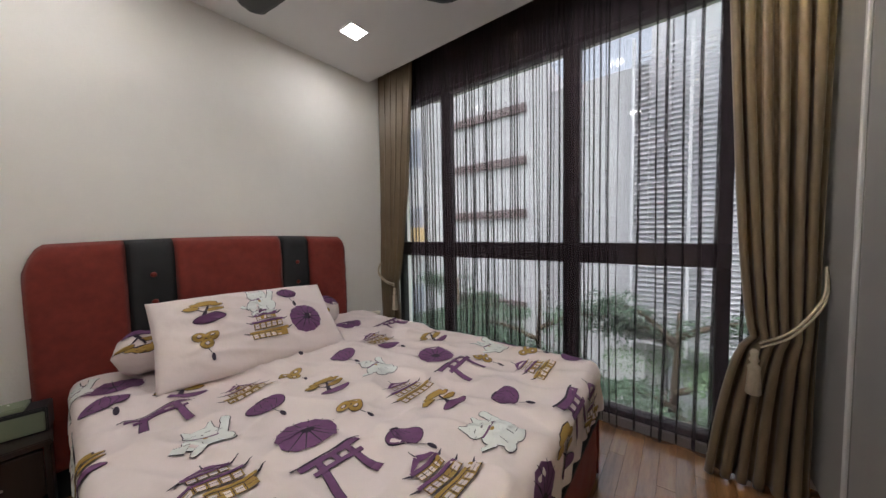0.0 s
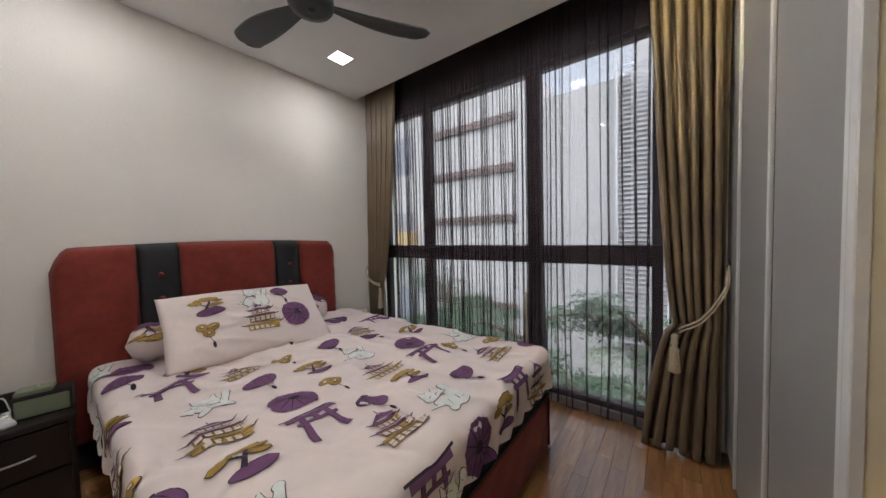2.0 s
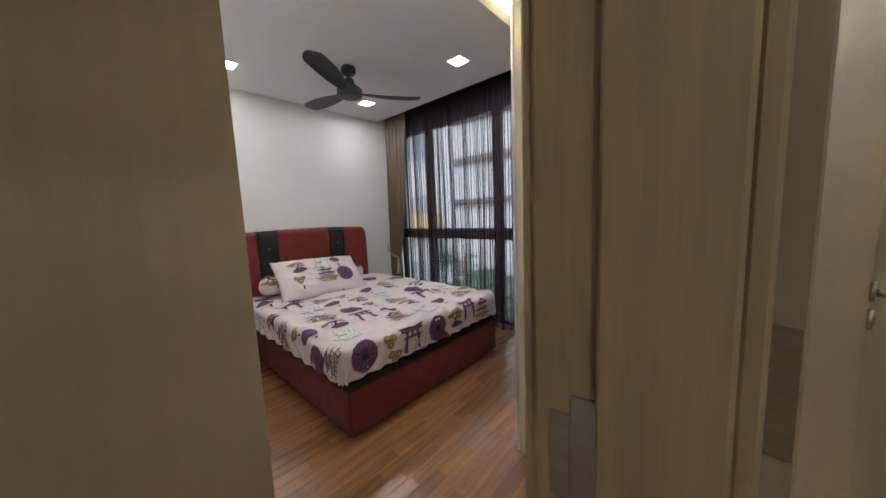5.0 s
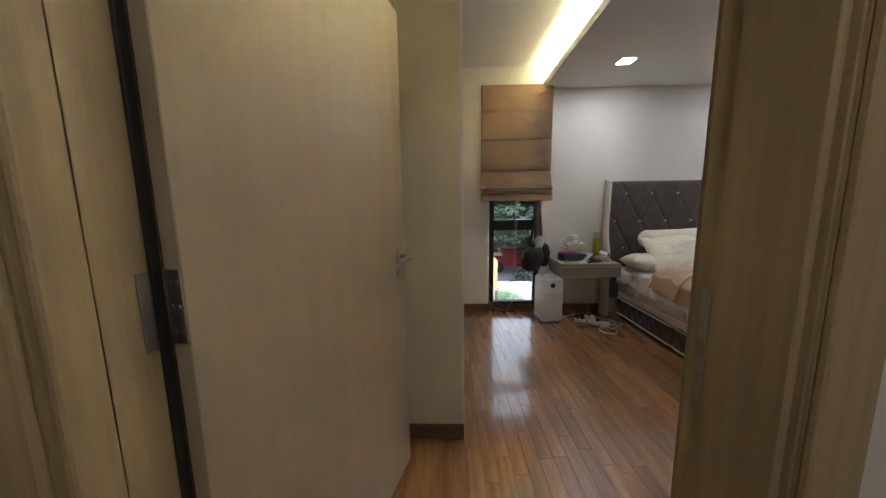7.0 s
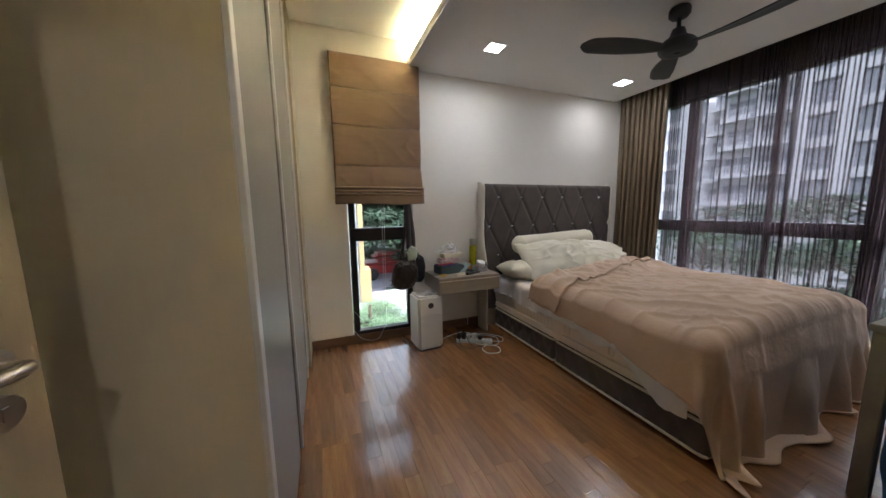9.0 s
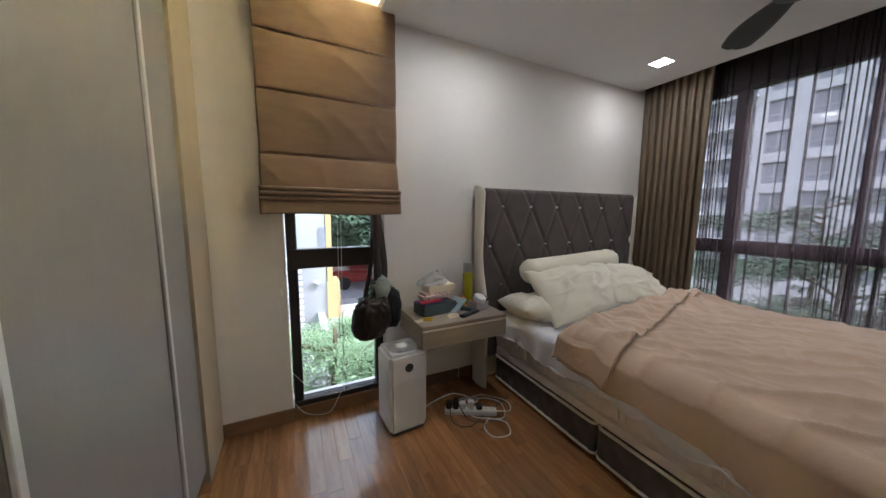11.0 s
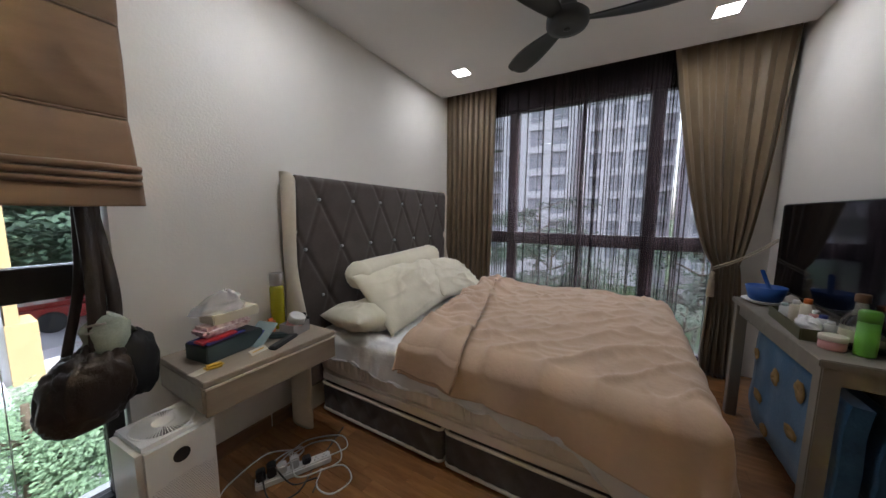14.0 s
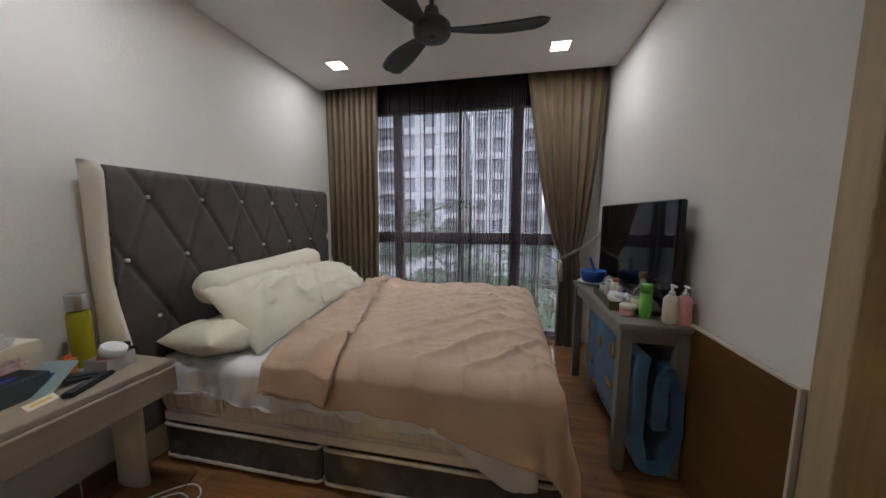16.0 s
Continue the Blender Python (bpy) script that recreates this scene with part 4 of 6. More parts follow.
# ---- curtains ----
def drape(name, axis, at, top, tie, bottom, z_tie, z1, folds, depth, material, label, group, z0=0.015, seed=0):
    """A curtain between the heights z0 and z1; top, tie and bottom are its two sides along the wall at those heights."""
    def width(z, i):
        if tie is None:
            return top[i] + (bottom[i] - top[i]) * (1 - z / z1)
        if z > z_tie:
            s = (z - z_tie) / (z1 - z_tie)
            return tie[i] + (top[i] - tie[i]) * (s ** 0.62)
        s = 1 - z / z_tie
        return tie[i] + (bottom[i] - tie[i]) * (s ** 0.5)

    def fn(u, v):
        z = z0 + (z1 - z0) * v
        a, b = width(z, 0), width(z, 1)
        w = abs(b - a)
        j = u + 0.02 * noise.noise(Vector((u * 9 + seed, v * 1.6, seed)))
        ph = 2 * math.pi * folds * j + 0.5 * noise.noise(Vector((u * 4, v * 2.2, seed + 5)))
        am = depth * (0.75 + 0.5 * noise.noise(Vector((u * 6, 2.0, seed)))) * (0.7 + 0.3 * (1 - v))
        p = a + (b - a) * u + 0.35 * (w / folds) * math.sin(2 * ph) * 0.35
        q = at + am * math.sin(ph) + 0.012 * noise.noise(Vector((u * 14, v * 5, seed)))
        return (p, q, z) if axis == "y" else (q, p, z)
    t = thing(name, pose(0, 0, 0), label, "curtain", group)
    bm = bmesh.new()
    sheet(bm, int(folds * 18), 60, fn, 0.0025)
    part("cloth", bm, material, t)
    return t


def tassel(parent, pts, knot):
    bm = bmesh.new()
    tube(bm, curve_pts(pts, 40), 0.005, 8)
    tube(bm, curve_pts([Vector(p) + Vector((0.004, -0.004, -0.016)) for p in pts], 40), 0.0045, 8)
    part("tieback_rope", bm, ROPE, parent, "cream twisted rope tieback")
    bm = bmesh.new()
    lathe(bm, [(0.008, 0.13), (0.016, 0.12), (0.012, 0.10), (0.018, 0.085), (0.010, 0.07), (0.022, 0.055), (0.020, 0.04), (0.026, -0.06), (0.022, -0.065)], knot, 20)
    part("tassel", bm, ROPE, parent, "cream silk tassel")


c1 = drape("curtain", "y", 1.705, (-1.485, -1.03), (-1.475, -1.26), (-1.475, -1.24), 0.74, CEIL + 0.06, 6, 0.045, TAUPE, "taupe satin curtain tied back with a rope beside the window", "bedroom curtains", seed=1)
tassel(c1, [(-1.49, 1.72, 0.95), (-1.46, 1.64, 0.85), (-1.36, 1.635, 0.77), (-1.27, 1.66, 0.74)], (-1.255, 1.645, 0.58))
c2 = drape("curtain", "y", 1.715, (1.19, 0.865), (1.175, 0.985), (1.175, 0.84), 0.70, CEIL + 0.06, 6, 0.042, TAUPE, "taupe satin curtain tied back with a tasselled rope", "bedroom curtains", seed=7)
tassel(c2, [(1.195, 1.73, 1.02), (1.17, 1.65, 0.90), (1.09, 1.635, 0.76), (1.0, 1.645, 0.69)], (0.985, 1.63, 0.535))


def net(name, axis, at, a0, a1, z0, z1, label, seed=0):
    """A gathered net: the cloth folds back on itself here and there, which doubles it into dark lines."""
    rng = random.Random(seed)
    pos, dep, s = [0.0], [0.0], 0.0
    while s < a1 - a0:
        flat = rng.uniform(0.012, 0.03) if noise.noise(Vector((s * 2.2, seed, 0.5))) > 0.12 or min(s, a1 - a0 - s) < 0.10 else rng.uniform(0.03, 0.11)
        for k in range(4):
            s += flat / 4
            pos.append(s)
            dep.append(0.010 * math.sin(s * 31 + seed) + rng.uniform(-0.002, 0.002))
        back = rng.uniform(0.004, 0.016)
        for d, q in ((0.010, 0.012), (-back, 0.020), (0.006, 0.004)):
            s += d
            pos.append(s)
            dep.append(q + 0.010 * math.sin(s * 31 + seed))
    n = len(pos) - 1
    pos = [a0 + (a1 - a0) * p / pos[-1] for p in pos]

    def fn(u, v):
        i = min(n, int(round(u * n)))
        z = z0 + (z1 - z0) * v
        sway = 0.02 * noise.noise(Vector((i * 0.07, v * 1.8, seed))) * (1 - v) * 1.6
        p = pos[i] + sway
        q = at + dep[i] * (1.0 + 0.6 * (1 - v))
        return (p, q, z) if axis == "y" else (q, p, z)
    t = thing(name, pose(0, 0, 0), label, "net curtain", "net curtains")
    bm = bmesh.new()
    sheet(bm, n, 24, fn)
    part("net", bm, SHEER, t)
    bm = bmesh.new()
    if axis == "y":
        box(bm, a0, a1, at - 0.012, at + 0.012, z1, z1 + 0.02)
    else:
        box(bm, at - 0.012, at + 0.012, a0, a1, z1, z1 + 0.02)
    part("track", bm, WHITEPL, t, "ceiling curtain track")
    return t


net("net_curtain", "y", 1.795, -1.20, 1.0, 0.025, UPPER - 0.02, "dark brown sheer net curtain hanging across the window", 3)


# ---- ceiling fans ----
def ceiling_fan(x, y, z, angles, label):
    t = thing("ceiling_fan", pose(x, y, z), label, "ceiling fan", "ceiling fans")
    top = CEIL - z
    bm = bmesh.new()
    lathe(bm, [(0.052, top), (0.060, top - 0.012), (0.060, top - 0.045), (0.048, top - 0.06), (0.02, top - 0.065)], n=28)
    part("canopy", bm, FANM, t)
    bm = bmesh.new()
    cyl(bm, (0, 0, 0.06), (0, 0, top - 0.06), 0.012, n=14)
    part("rod", bm, FANM, t)
    bm = bmesh.new()
    lathe(bm, [(0.018, 0.115), (0.035, 0.105), (0.048, 0.06), (0.085, 0.035), (0.105, 0.015), (0.106, -0.02), (0.095, -0.038), (0.06, -0.044)], n=36)
    part("motor_housing", bm, FANM, t)
    bm = bmesh.new()
    lathe(bm, [(0.018, -0.043), (0.018, -0.047), (0.010, -0.049)], n=18)
    part("cap", bm, BLACKPL, t)
    for a in angles:
        bm = bmesh.new()

        def blade(u, v):
            r = 0.085 + 0.545 * u
            w = 0.030 + 0.045 * math.sin(min(1, u * 1.25) * math.pi * 0.62) - 0.05 * max(0, (u - 0.86) / 0.14) ** 2
            s = (v - 0.5) * 2 * w
            sweep = 0.025 * math.sin(u * 2.6)
            tw = radians(14 - 6 * u)
            return (r, s * math.cos(tw) + sweep, s * math.sin(tw) - 0.004 + 0.022 * u * u + 0.006 * (1 - (2 * v - 1) ** 2))
        sheet(bm, 30, 8, blade, 0.007)
        p = part("blade", bm, FANM, t)
        p.matrix_basis = Matrix.Rotation(radians(a), 4, "Z")
    return t


ceiling_fan(-0.42, 0.55, 2.335, (-57, 64, 185), "charcoal three-blade ceiling fan hanging at rest")

# ---- second bedroom ----
BX0, BX1, BY0, BY1 = 4.35, 5.96, 0.47, 2.44


STUD = mat("silver_stud", (0.85, 0.86, 0.88), 0.25, metal=0.35, var=0.03)


def grey_bed():
    t = thing("bed", pose(0, 0, 0), "grey-brown velvet divan bed with a studded winged headboard", "bed")
    for k, (a, b) in enumerate(((BY0, 1.525), (1.535, BY1))):
        bm = bmesh.new()

        def side(u, v, a=a, b=b):
            y, z = a + (b - a) * u, 0.035 + 0.165 * v
            d = 0.012 * abs(math.sin(math.pi * (y / 0.13 + z / 0.16))) * abs(math.sin(math.pi * (y / 0.13 - z / 0.16)))
            e = min(min(u, 1 - u) * (b - a), 0.02) / 0.02
            return (BX0 - d * e + 0.01 * (1 - e), y, z)
        sheet(bm, 80, 14, side, -0.01)
        box(bm, BX0 + 0.012, BX1, a + 0.006, b - 0.006, 0.03, 0.205)
        part("divan_base", bm, GREYV, t, "quilted grey-brown velvet base")
        for z in (0.033, 0.206):
            bm = bmesh.new()
            tube(bm, [(BX0 + 0.06, a + 0.006, z), (BX0 + 0.006, a + 0.008, z), (BX0 - 0.004, a + 0.02, z), (BX0 - 0.006, a + 0.05, z), (BX0 - 0.006, b - 0.05, z), (BX0 - 0.004, b - 0.02, z), (BX0 + 0.006, b - 0.008, z), (BX0 + 0.06, b - 0.006, z)], 0.009, 8)
            part("piping", bm, CREAMC, t, "cream fleece piping")
    for x in (BX0 + 0.08, BX1 - 0.08):
        for y in (BY0 + 0.08, 1.45, 1.62, BY1 - 0.06):
            bm = bmesh.new()
            cyl(bm, (x, y, 0), (x, y, 0.035), 0.025, n=12)
            part("foot", bm, BLACKPL, t)
    # foot end of the base
    bm = bmesh.new()
    box(bm, BX0 + 0.01, BX1, BY0 - 0.006, BY0 + 0.01, 0.035, 0.2, 0.004, 2)
    part("end_panel", bm, GREYV, t)
    bm = bmesh.new()
    box(bm, BX0 - 0.008, BX1, BY0 + 0.004, BY1, 0.2155, 0.30, 0.02, 3)
    part("mattress_pad", bm, TICK, t, "cream lower mattress pad")
    bm = bmesh.new()

    def quilted(u, v):
        y, z = BY0 + 0.03 + (BY1 - BY0 - 0.03) * u, 0.285 + 0.25 * v
        d = 0.004 * math.sin(2 * math.pi * y / 0.045) * (1 if 0.12 < v < 0.9 else 0.2)
        return (BX0 + 0.012 - d - 0.012 * math.sin(math.pi * v), y, z)
    sheet(bm, 180, 16, quilted, -0.01)
    box(bm, BX0 + 0.025, BX1 - 0.01, BY0 + 0.03, BY1, 0.285, 0.545, 0.02, 2)
    part("mattress", bm, TICK, t, "cream quilted mattress")
    for y in (2.06, 1.38, 1.0):
        bm = bmesh.new()
        for o in (0, 0.035):
            box(bm, BX0 - 0.008, BX0 + 0.004, y + o, y + o + 0.012, 0.31, 0.50, 0.002, 1)
        part("mattress_handle", bm, TICK, t, "cloth mattress handle")
    # headboard: quilted front between curved cream wings
    hx0, hx1 = 4.225, 5.94
    bm = bmesh.new()

    def front(u, v):
        x, z = hx0 + (hx1 - hx0) * u, 0.2 + 1.31 * v
        g1 = abs(((x + 0.557 * z - 5.149) / 0.277) % 1 - 0.5) * 2
        g2 = abs(((x - 0.367 * z - 3.878) / 0.277) % 1 - 0.5) * 2
        crease = 0.02 * (max(0, g1 - 0.8) / 0.2) ** 2 + 0.012 * (max(0, g2 - 0.82) / 0.18) ** 2
        edge = 0.02 * max(0, (v - 0.97) / 0.03) ** 2
        return (x, 2.435 + crease + edge + 0.015 * (1 - v), z)
    sheet(bm, 150, 110, front, 0.05)
    hb = part("headboard", bm, GREYV, t, "tufted grey-brown velvet headboard")
    for row, z in enumerate((1.375, 1.075, 0.775)):
        for i in range(7):
            x = (4.383 if row % 2 == 0 else 4.273) + 0.277 * i
            if x < hx1 - 0.04:
                bm = bmesh.new()
                lathe(bm, [(0.0105, -0.012), (0.010, 0.0), (0.007, 0.005), (0.001, 0.007)], n=12)
                p = part("stud", bm, STUD, hb, "faceted silver stud")
                p.matrix_basis = Matrix.Translation((x, 2.440, z)) @ Matrix.Rotation(radians(90), 4, "X")
    for x, s in ((hx0, 1), (hx1, -1)):
        bm = bmesh.new()

        def wing(u, v, x=x, s=s):
            z = 0.0 + 1.52 * v
            k = min(1, max(0, (1.02 - z) / 0.45))
            reach = 0.055 + 0.09 * k * k * (3 - 2 * k) + 0.02 * max(0, (z - 1.1) / 0.4)
            reach -= 0.04 * max(0, (v - 0.97) / 0.03) ** 2
            a = 2 * math.pi * u
            return (x - s * 0.022 + 0.03 * math.cos(a), 2.505 - reach / 2 + (0.02 + reach / 2) * math.sin(a) + 0.015, z * (1 - 0.004 * math.cos(a)))
        sheet(bm, 20, 60, wing)
        bmesh.ops.holes_fill(bm, edges=[e for e in bm.edges if e.is_boundary])
        part("wing", bm, CREAMC, t, "cream upholstered headboard wing")
    bm = bmesh.new()
    box(bm, hx0, hx1, 2.50, 2.56, 0.0, 1.50, 0.01, 2)
    part("back", bm, CREAMC, t)
    return t


grey_bed()

# white sheet on the mattress, hanging over its side near the pillows
t = thing("bed_sheet", pose(0, 0, 0), "crumpled white cotton sheet on the grey bed", "bed sheet")
bm = bmesh.new()


def white_at(u, v):
    y = 0.56 + 1.86 * v
    s = -0.38 + (BX1 - BX0 + 0.34) * u
    ex = max(0, 0.03 - s)
    hang = 0.19 + 0.06 * noise.noise(Vector((y * 3, 0, 2))) + 0.20 * min(1, max(0, (1.0 - y) / 0.25))
    out, down = over(min(ex, hang), 0.03, hang)
    z = 0.558 - down + 0.022 * noise.noise(Vector((s * 6, y * 5, 4))) + 0.016 * (1 - abs(noise.noise(Vector((s * 2.0 + y * 3, y * 4.5 - s * 3, 8))))) ** 7
    return (BX0 + max(s, 0.03) - out - 0.026 * min(1, ex * 20) - 0.009 * math.sin(34 * y + 5 * noise.noise(Vector((y * 2, s, 1)))) * min(1, ex * 6), y, z)


sheet(bm, 90, 110, white_at, 0.003)
part("cloth", bm, SHEET, t)


def duvet_at(u, v):
    """u runs from the near side across the bed, v from the foot towards the pillows."""
    W = BX1 - BX0
    L = 1.70 + 0.12 * u + 0.09 * max(0, 1 - u / 0.2) - BY0
    s = 0.07 + (W - 0.14) * min(1, max(0, (u - 0.2) / 0.65))
    r = 0.07 + (L - 0.07) * max(0, (v - 0.25) / 0.75)
    near = 0.13 + 0.20 * max(0, 1 - r / 0.7) ** 1.4 + 0.03 * noise.noise(Vector((r * 3, 1, 7)))
    ex = (near + 0.10) * max(0, 1 - u / 0.2) if u < 0.5 else 0.50 * max(0, (u - 0.85) / 0.15)
    sx = -1 if u < 0.5 else 1
    ey = (0.80 - 0.10 * s / W + 0.05 * noise.noise(Vector((s * 2.5, 4, 1)))) * max(0, 1 - v / 0.25)
    e = math.hypot(ex, ey)
    dx, dy = (ex / e, ey / e) if e > 1e-6 else (0, 0)
    lie = 0.0
    if e > 0.70:
        lie, e = e - 0.70, 0.70
    out, down = over(e, 0.07, 2)
    hang = max(0.0, down - 0.08)
    ph = 5 * noise.noise(Vector((s * 1.3, r * 1.3, 0)))
    fold = 0.7 * math.sin(19 * (s + ex * sx * dy) + ph) * dy + 0.45 * math.sin(16 * (r - ey) + 9 * ex + ph) * dx + 0.5 * noise.noise(Vector((s * 6 + ex * 3, r * 6 + ey * 2, 5)))
    out += 0.04 * min(1, e * 10) * dx + 0.062 * fold * min(1, hang * 3) + 0.10 * hang * dy + 0.05 * hang * dx + lie * 0.8
    out += max(0.0, 0.10 - out) * min(1, hang * 8) * dy
    top = max(0.0, 1 - e * 5)
    q = min(1, max(0, s / W))
    puff = 0.05 * math.sin(math.pi * q) ** 0.5 + 0.03 * noise.noise(Vector((s * 1.6, r * 1.9, 2)))
    ridge = 0.05 * math.exp(-((s - 1.15) / 0.35) ** 2 - ((r - L + 0.10) / 0.10) ** 2)
    a, b = 0.82 * s + 0.57 * r, 0.82 * r - 0.57 * s
    w1 = (1 - abs(noise.noise(Vector((a * 6.5 + 0.8 * b, b * 1.3, 9))))) ** 8
    w2 = (1 - abs(noise.noise(Vector((a * 3.0 - 1.5 * b, b * 4.2, 19))))) ** 7
    w3 = (1 - abs(noise.noise(Vector((s * 8 + r * 3, r * 6 - s * 2, 29))))) ** 9
    near_fold = max(0, 1 - (L - r) / 0.45)
    wr = 0.020 * w1 + (0.013 + 0.018 * near_fold) * w2 + (0.009 + 0.012 * near_fold) * w3 + 0.008 * noise.noise(Vector((s * 3, r * 2.5, 6)))
    edge = 0.016 * w2 * (1 - top)
    z = 0.625 + puff * top + (ridge + wr) * (0.35 + 0.65 * top) + edge - down
    return Vector((BX0 + s + sx * dx * out, BY0 + r - dy * out, max(0.008 + 0.012 * (lie > 0) * (1 + fold), z)))


t = thing("duvet", pose(0, 0, 0), "rumpled beige cotton duvet folded back on the bed", "duvet")
bm = bmesh.new()
sheet(bm, 190, 190, duvet_at, 0.006)
part("cover", bm, DUVET, t)
bm = bmesh.new()


def flap_at(u, v):
    """The upper edge of the duvet, turned over on itself."""
    w = 0.34 - 0.26 * min(1, max(0, (u - 0.12) / 0.75))
    uu = 0.80 * u
    L = 1.70 + 0.12 * uu + 0.09 * max(0, 1 - uu / 0.2) - BY0
    vv = 1 - 0.75 * (w * v) / L
    p = duvet_at(uu, vv)
    roll = math.sin(math.pi * min(1, v * 1.1)) * 0.018
    return p + Vector((-0.016 if u < 0.14 else 0, 0.012 * math.cos(math.pi * v), 0.018 + roll + 0.006 * math.sin(22 * u + 9 * v)))


sheet(bm, 110, 26, flap_at, 0.008)
part("turned_edge", bm, DUVET, t, "turned-back upper edge of the duvet")


def pillow2(m, w, d, h, seed, label):
    q = thing("pillow", m, label, "pillow", "ivory pillows")
    bm = bmesh.new()
    cushion(bm, w, d, h, seed=seed)
    part("cover", bm, IVORY, q)
    bm = bmesh.new()

    def hem(u, v):
        a = 2 * u - 1
        return (w / 2 * 0.95 + 0.06 * v, a * d / 2 * (0.93 + 0.04 * v), 0.014 * math.sin(16 * a + seed) * v + 0.006 * math.sin(31 * a))
    sheet(bm, 60, 4, hem, 0.003)
    part("flange", bm, IVORY, q, "loose pillowcase end")
    return q


pillow2(Matrix.Translation((4.51, 2.20, 0.64)) @ Euler((radians(8), radians(6), radians(80))).to_matrix().to_4x4(), 0.42, 0.40, 0.18, 3, "ivory cotton pillow lying flat on the bed")
pillow2(Matrix.Translation((4.90, 2.13, 0.755)) @ Euler((radians(50), radians(-2), radians(5))).to_matrix().to_4x4(), 0.92, 0.44, 0.17, 5, "plump ivory cotton pillow leaning on the pile")
pillow2(Matrix.Translation((5.46, 2.10, 0.745)) @ Euler((radians(34), radians(8), radians(-10))).to_matrix().to_4x4(), 0.62, 0.46, 0.16, 9, "ivory cotton pillow slumped beside the others")
bolster("bolster", pose(4.99, 2.30, 0.905, 0, -2, 2), 1.06, 0.10, IVORY, "ivory cotton bolster on top of the pillows", "ivory pillows")


# ---- bedside ----
t = thing("nightstand", pose(0, 0, 0), "wall-hung grey oak nightstand with one drawer", "nightstand")
for nm, d in (("top", (3.605, 4.225, 2.155, N2 - 0.001, 0.622, 0.645)), ("carcass", (3.605, 4.225, 2.175, N2 - 0.001, 0.51, 0.621)), ("drawer_front", (3.608, 4.222, 2.155, 2.174, 0.50, 0.616))):
    bm = bmesh.new()
    box(bm, *d, 0.003, 2)
    part(nm, bm, OAKG, t)
bm = bmesh.new()
box(bm, 3.608, 4.222, 2.150, 2.1545, 0.612, 0.6205)
part("finger_groove", bm, CREAMC, t, "pale drawer groove")

PINKP = mat("pink_printed_film", (0.62, 0.28, 0.30), 0.3, var=0.35, scale=45, second=(0.72, 0.62, 0.60))
CLEAR = glass_mat("clear_plastic", (0.95, 0.95, 0.95))
TEAL = mat("dark_teal_card", (0.05, 0.075, 0.075), 0.6, var=0.1)
PTEAL = mat("pale_teal_card", (0.35, 0.45, 0.45), 0.5, var=0.1, scale=12)
CREAMCARD = mat("cream_card", (0.68, 0.62, 0.48), 0.6, var=0.06, scale=10)
YEL = mat("yellow_film", (0.65, 0.40, 0.04), 0.35, var=0.15, scale=20)
ORANGE = mat("orange_film", (0.65, 0.17, 0.03), 0.35, var=0.15, scale=20)
OIL = mat("yellow_green_liquid", (0.50, 0.47, 0.02), 0.1, var=0.05, trans=0.35)
GREENB = mat("green_plastic", (0.14, 0.40, 0.05), 0.35, var=0.05)
BLUEB = mat("blue_plastic", (0.015, 0.075, 0.30), 0.35, var=0.05)
PINKB = mat("pink_plastic", (0.62, 0.30, 0.29), 0.35, var=0.05)
OLIVE = mat("olive_tray_lacquer", (0.085, 0.085, 0.03), 0.4, var=0.1)
REDF = mat("red_film", (0.50, 0.03, 0.04), 0.4, var=0.2, scale=20)
NAVY = mat("blue_card", (0.06, 0.08, 0.30), 0.5, var=0.1)


def boxed(name, m, dims, material, label, category, group="", extra=(), bevel=0.004):
    """A packet or box that stands at m, with further parts (name, dims, material, label)."""
    q = thing(name, m, label, category, group)
    bm = bmesh.new()
    w, d, h = dims
    box(bm, -w / 2, w / 2, -d / 2, d / 2, 0, h, bevel, 2)
    part("body", bm, material, q)
    for nm, e, mm, lb in extra:
        bm = bmesh.new()
        box(bm, *e, 0.001, 1)
        part(nm, bm, mm, q, lb)
    return q


def turned(name, m, parts, label, category, group=""):
    """A turned thing, from profiles (name, [(radius, height)], material, label)."""
    q = thing(name, m, label, category, group)
    for nm, prof, mm, lb in parts:
        bm = bmesh.new()
        lathe(bm, prof, n=24)
        part(nm, bm, mm, q, lb)
    return q


Z2 = 0.645
boxed("storage_box", pose(3.80, 2.40, Z2, 0, 0, 8), (0.26, 0.15, 0.075), TEAL, "dark teal card box on the nightstand", "box", extra=[("lining", (-0.12, 0.12, -0.065, 0.065, 0.075, 0.077), BLACKPL, "dark inside")])
boxed("folder", Matrix.Translation((3.93, 2.36, Z2 + 0.03)) @ Euler((radians(0), radians(-38), radians(14))).to_matrix().to_4x4(), (0.16, 0.12, 0.012), PTEAL, "pale teal card folder leaning on the box", "folder",
      extra=[("sticker", (-0.02, 0.03, -0.02, 0.03, 0.012, 0.0135), NAVY, "blue round sticker")])
boxed("booklet", pose(3.76, 2.385, Z2 + 0.078, 0, 3, 20), (0.20, 0.11, 0.012), NAVY, "thin blue booklet on the box", "booklet")
boxed("booklet", pose(3.74, 2.35, Z2 + 0.091, 0, -3, 5), (0.15, 0.07, 0.010), REDF, "thin red packet on the box", "packet")
boxed("tissue_pack", pose(3.79, 2.40, Z2 + 0.102, 0, 0, 10), (0.22, 0.11, 0.045), PINKP, "pink flowered tissue pack in film", "tissue pack", bevel=0.016)
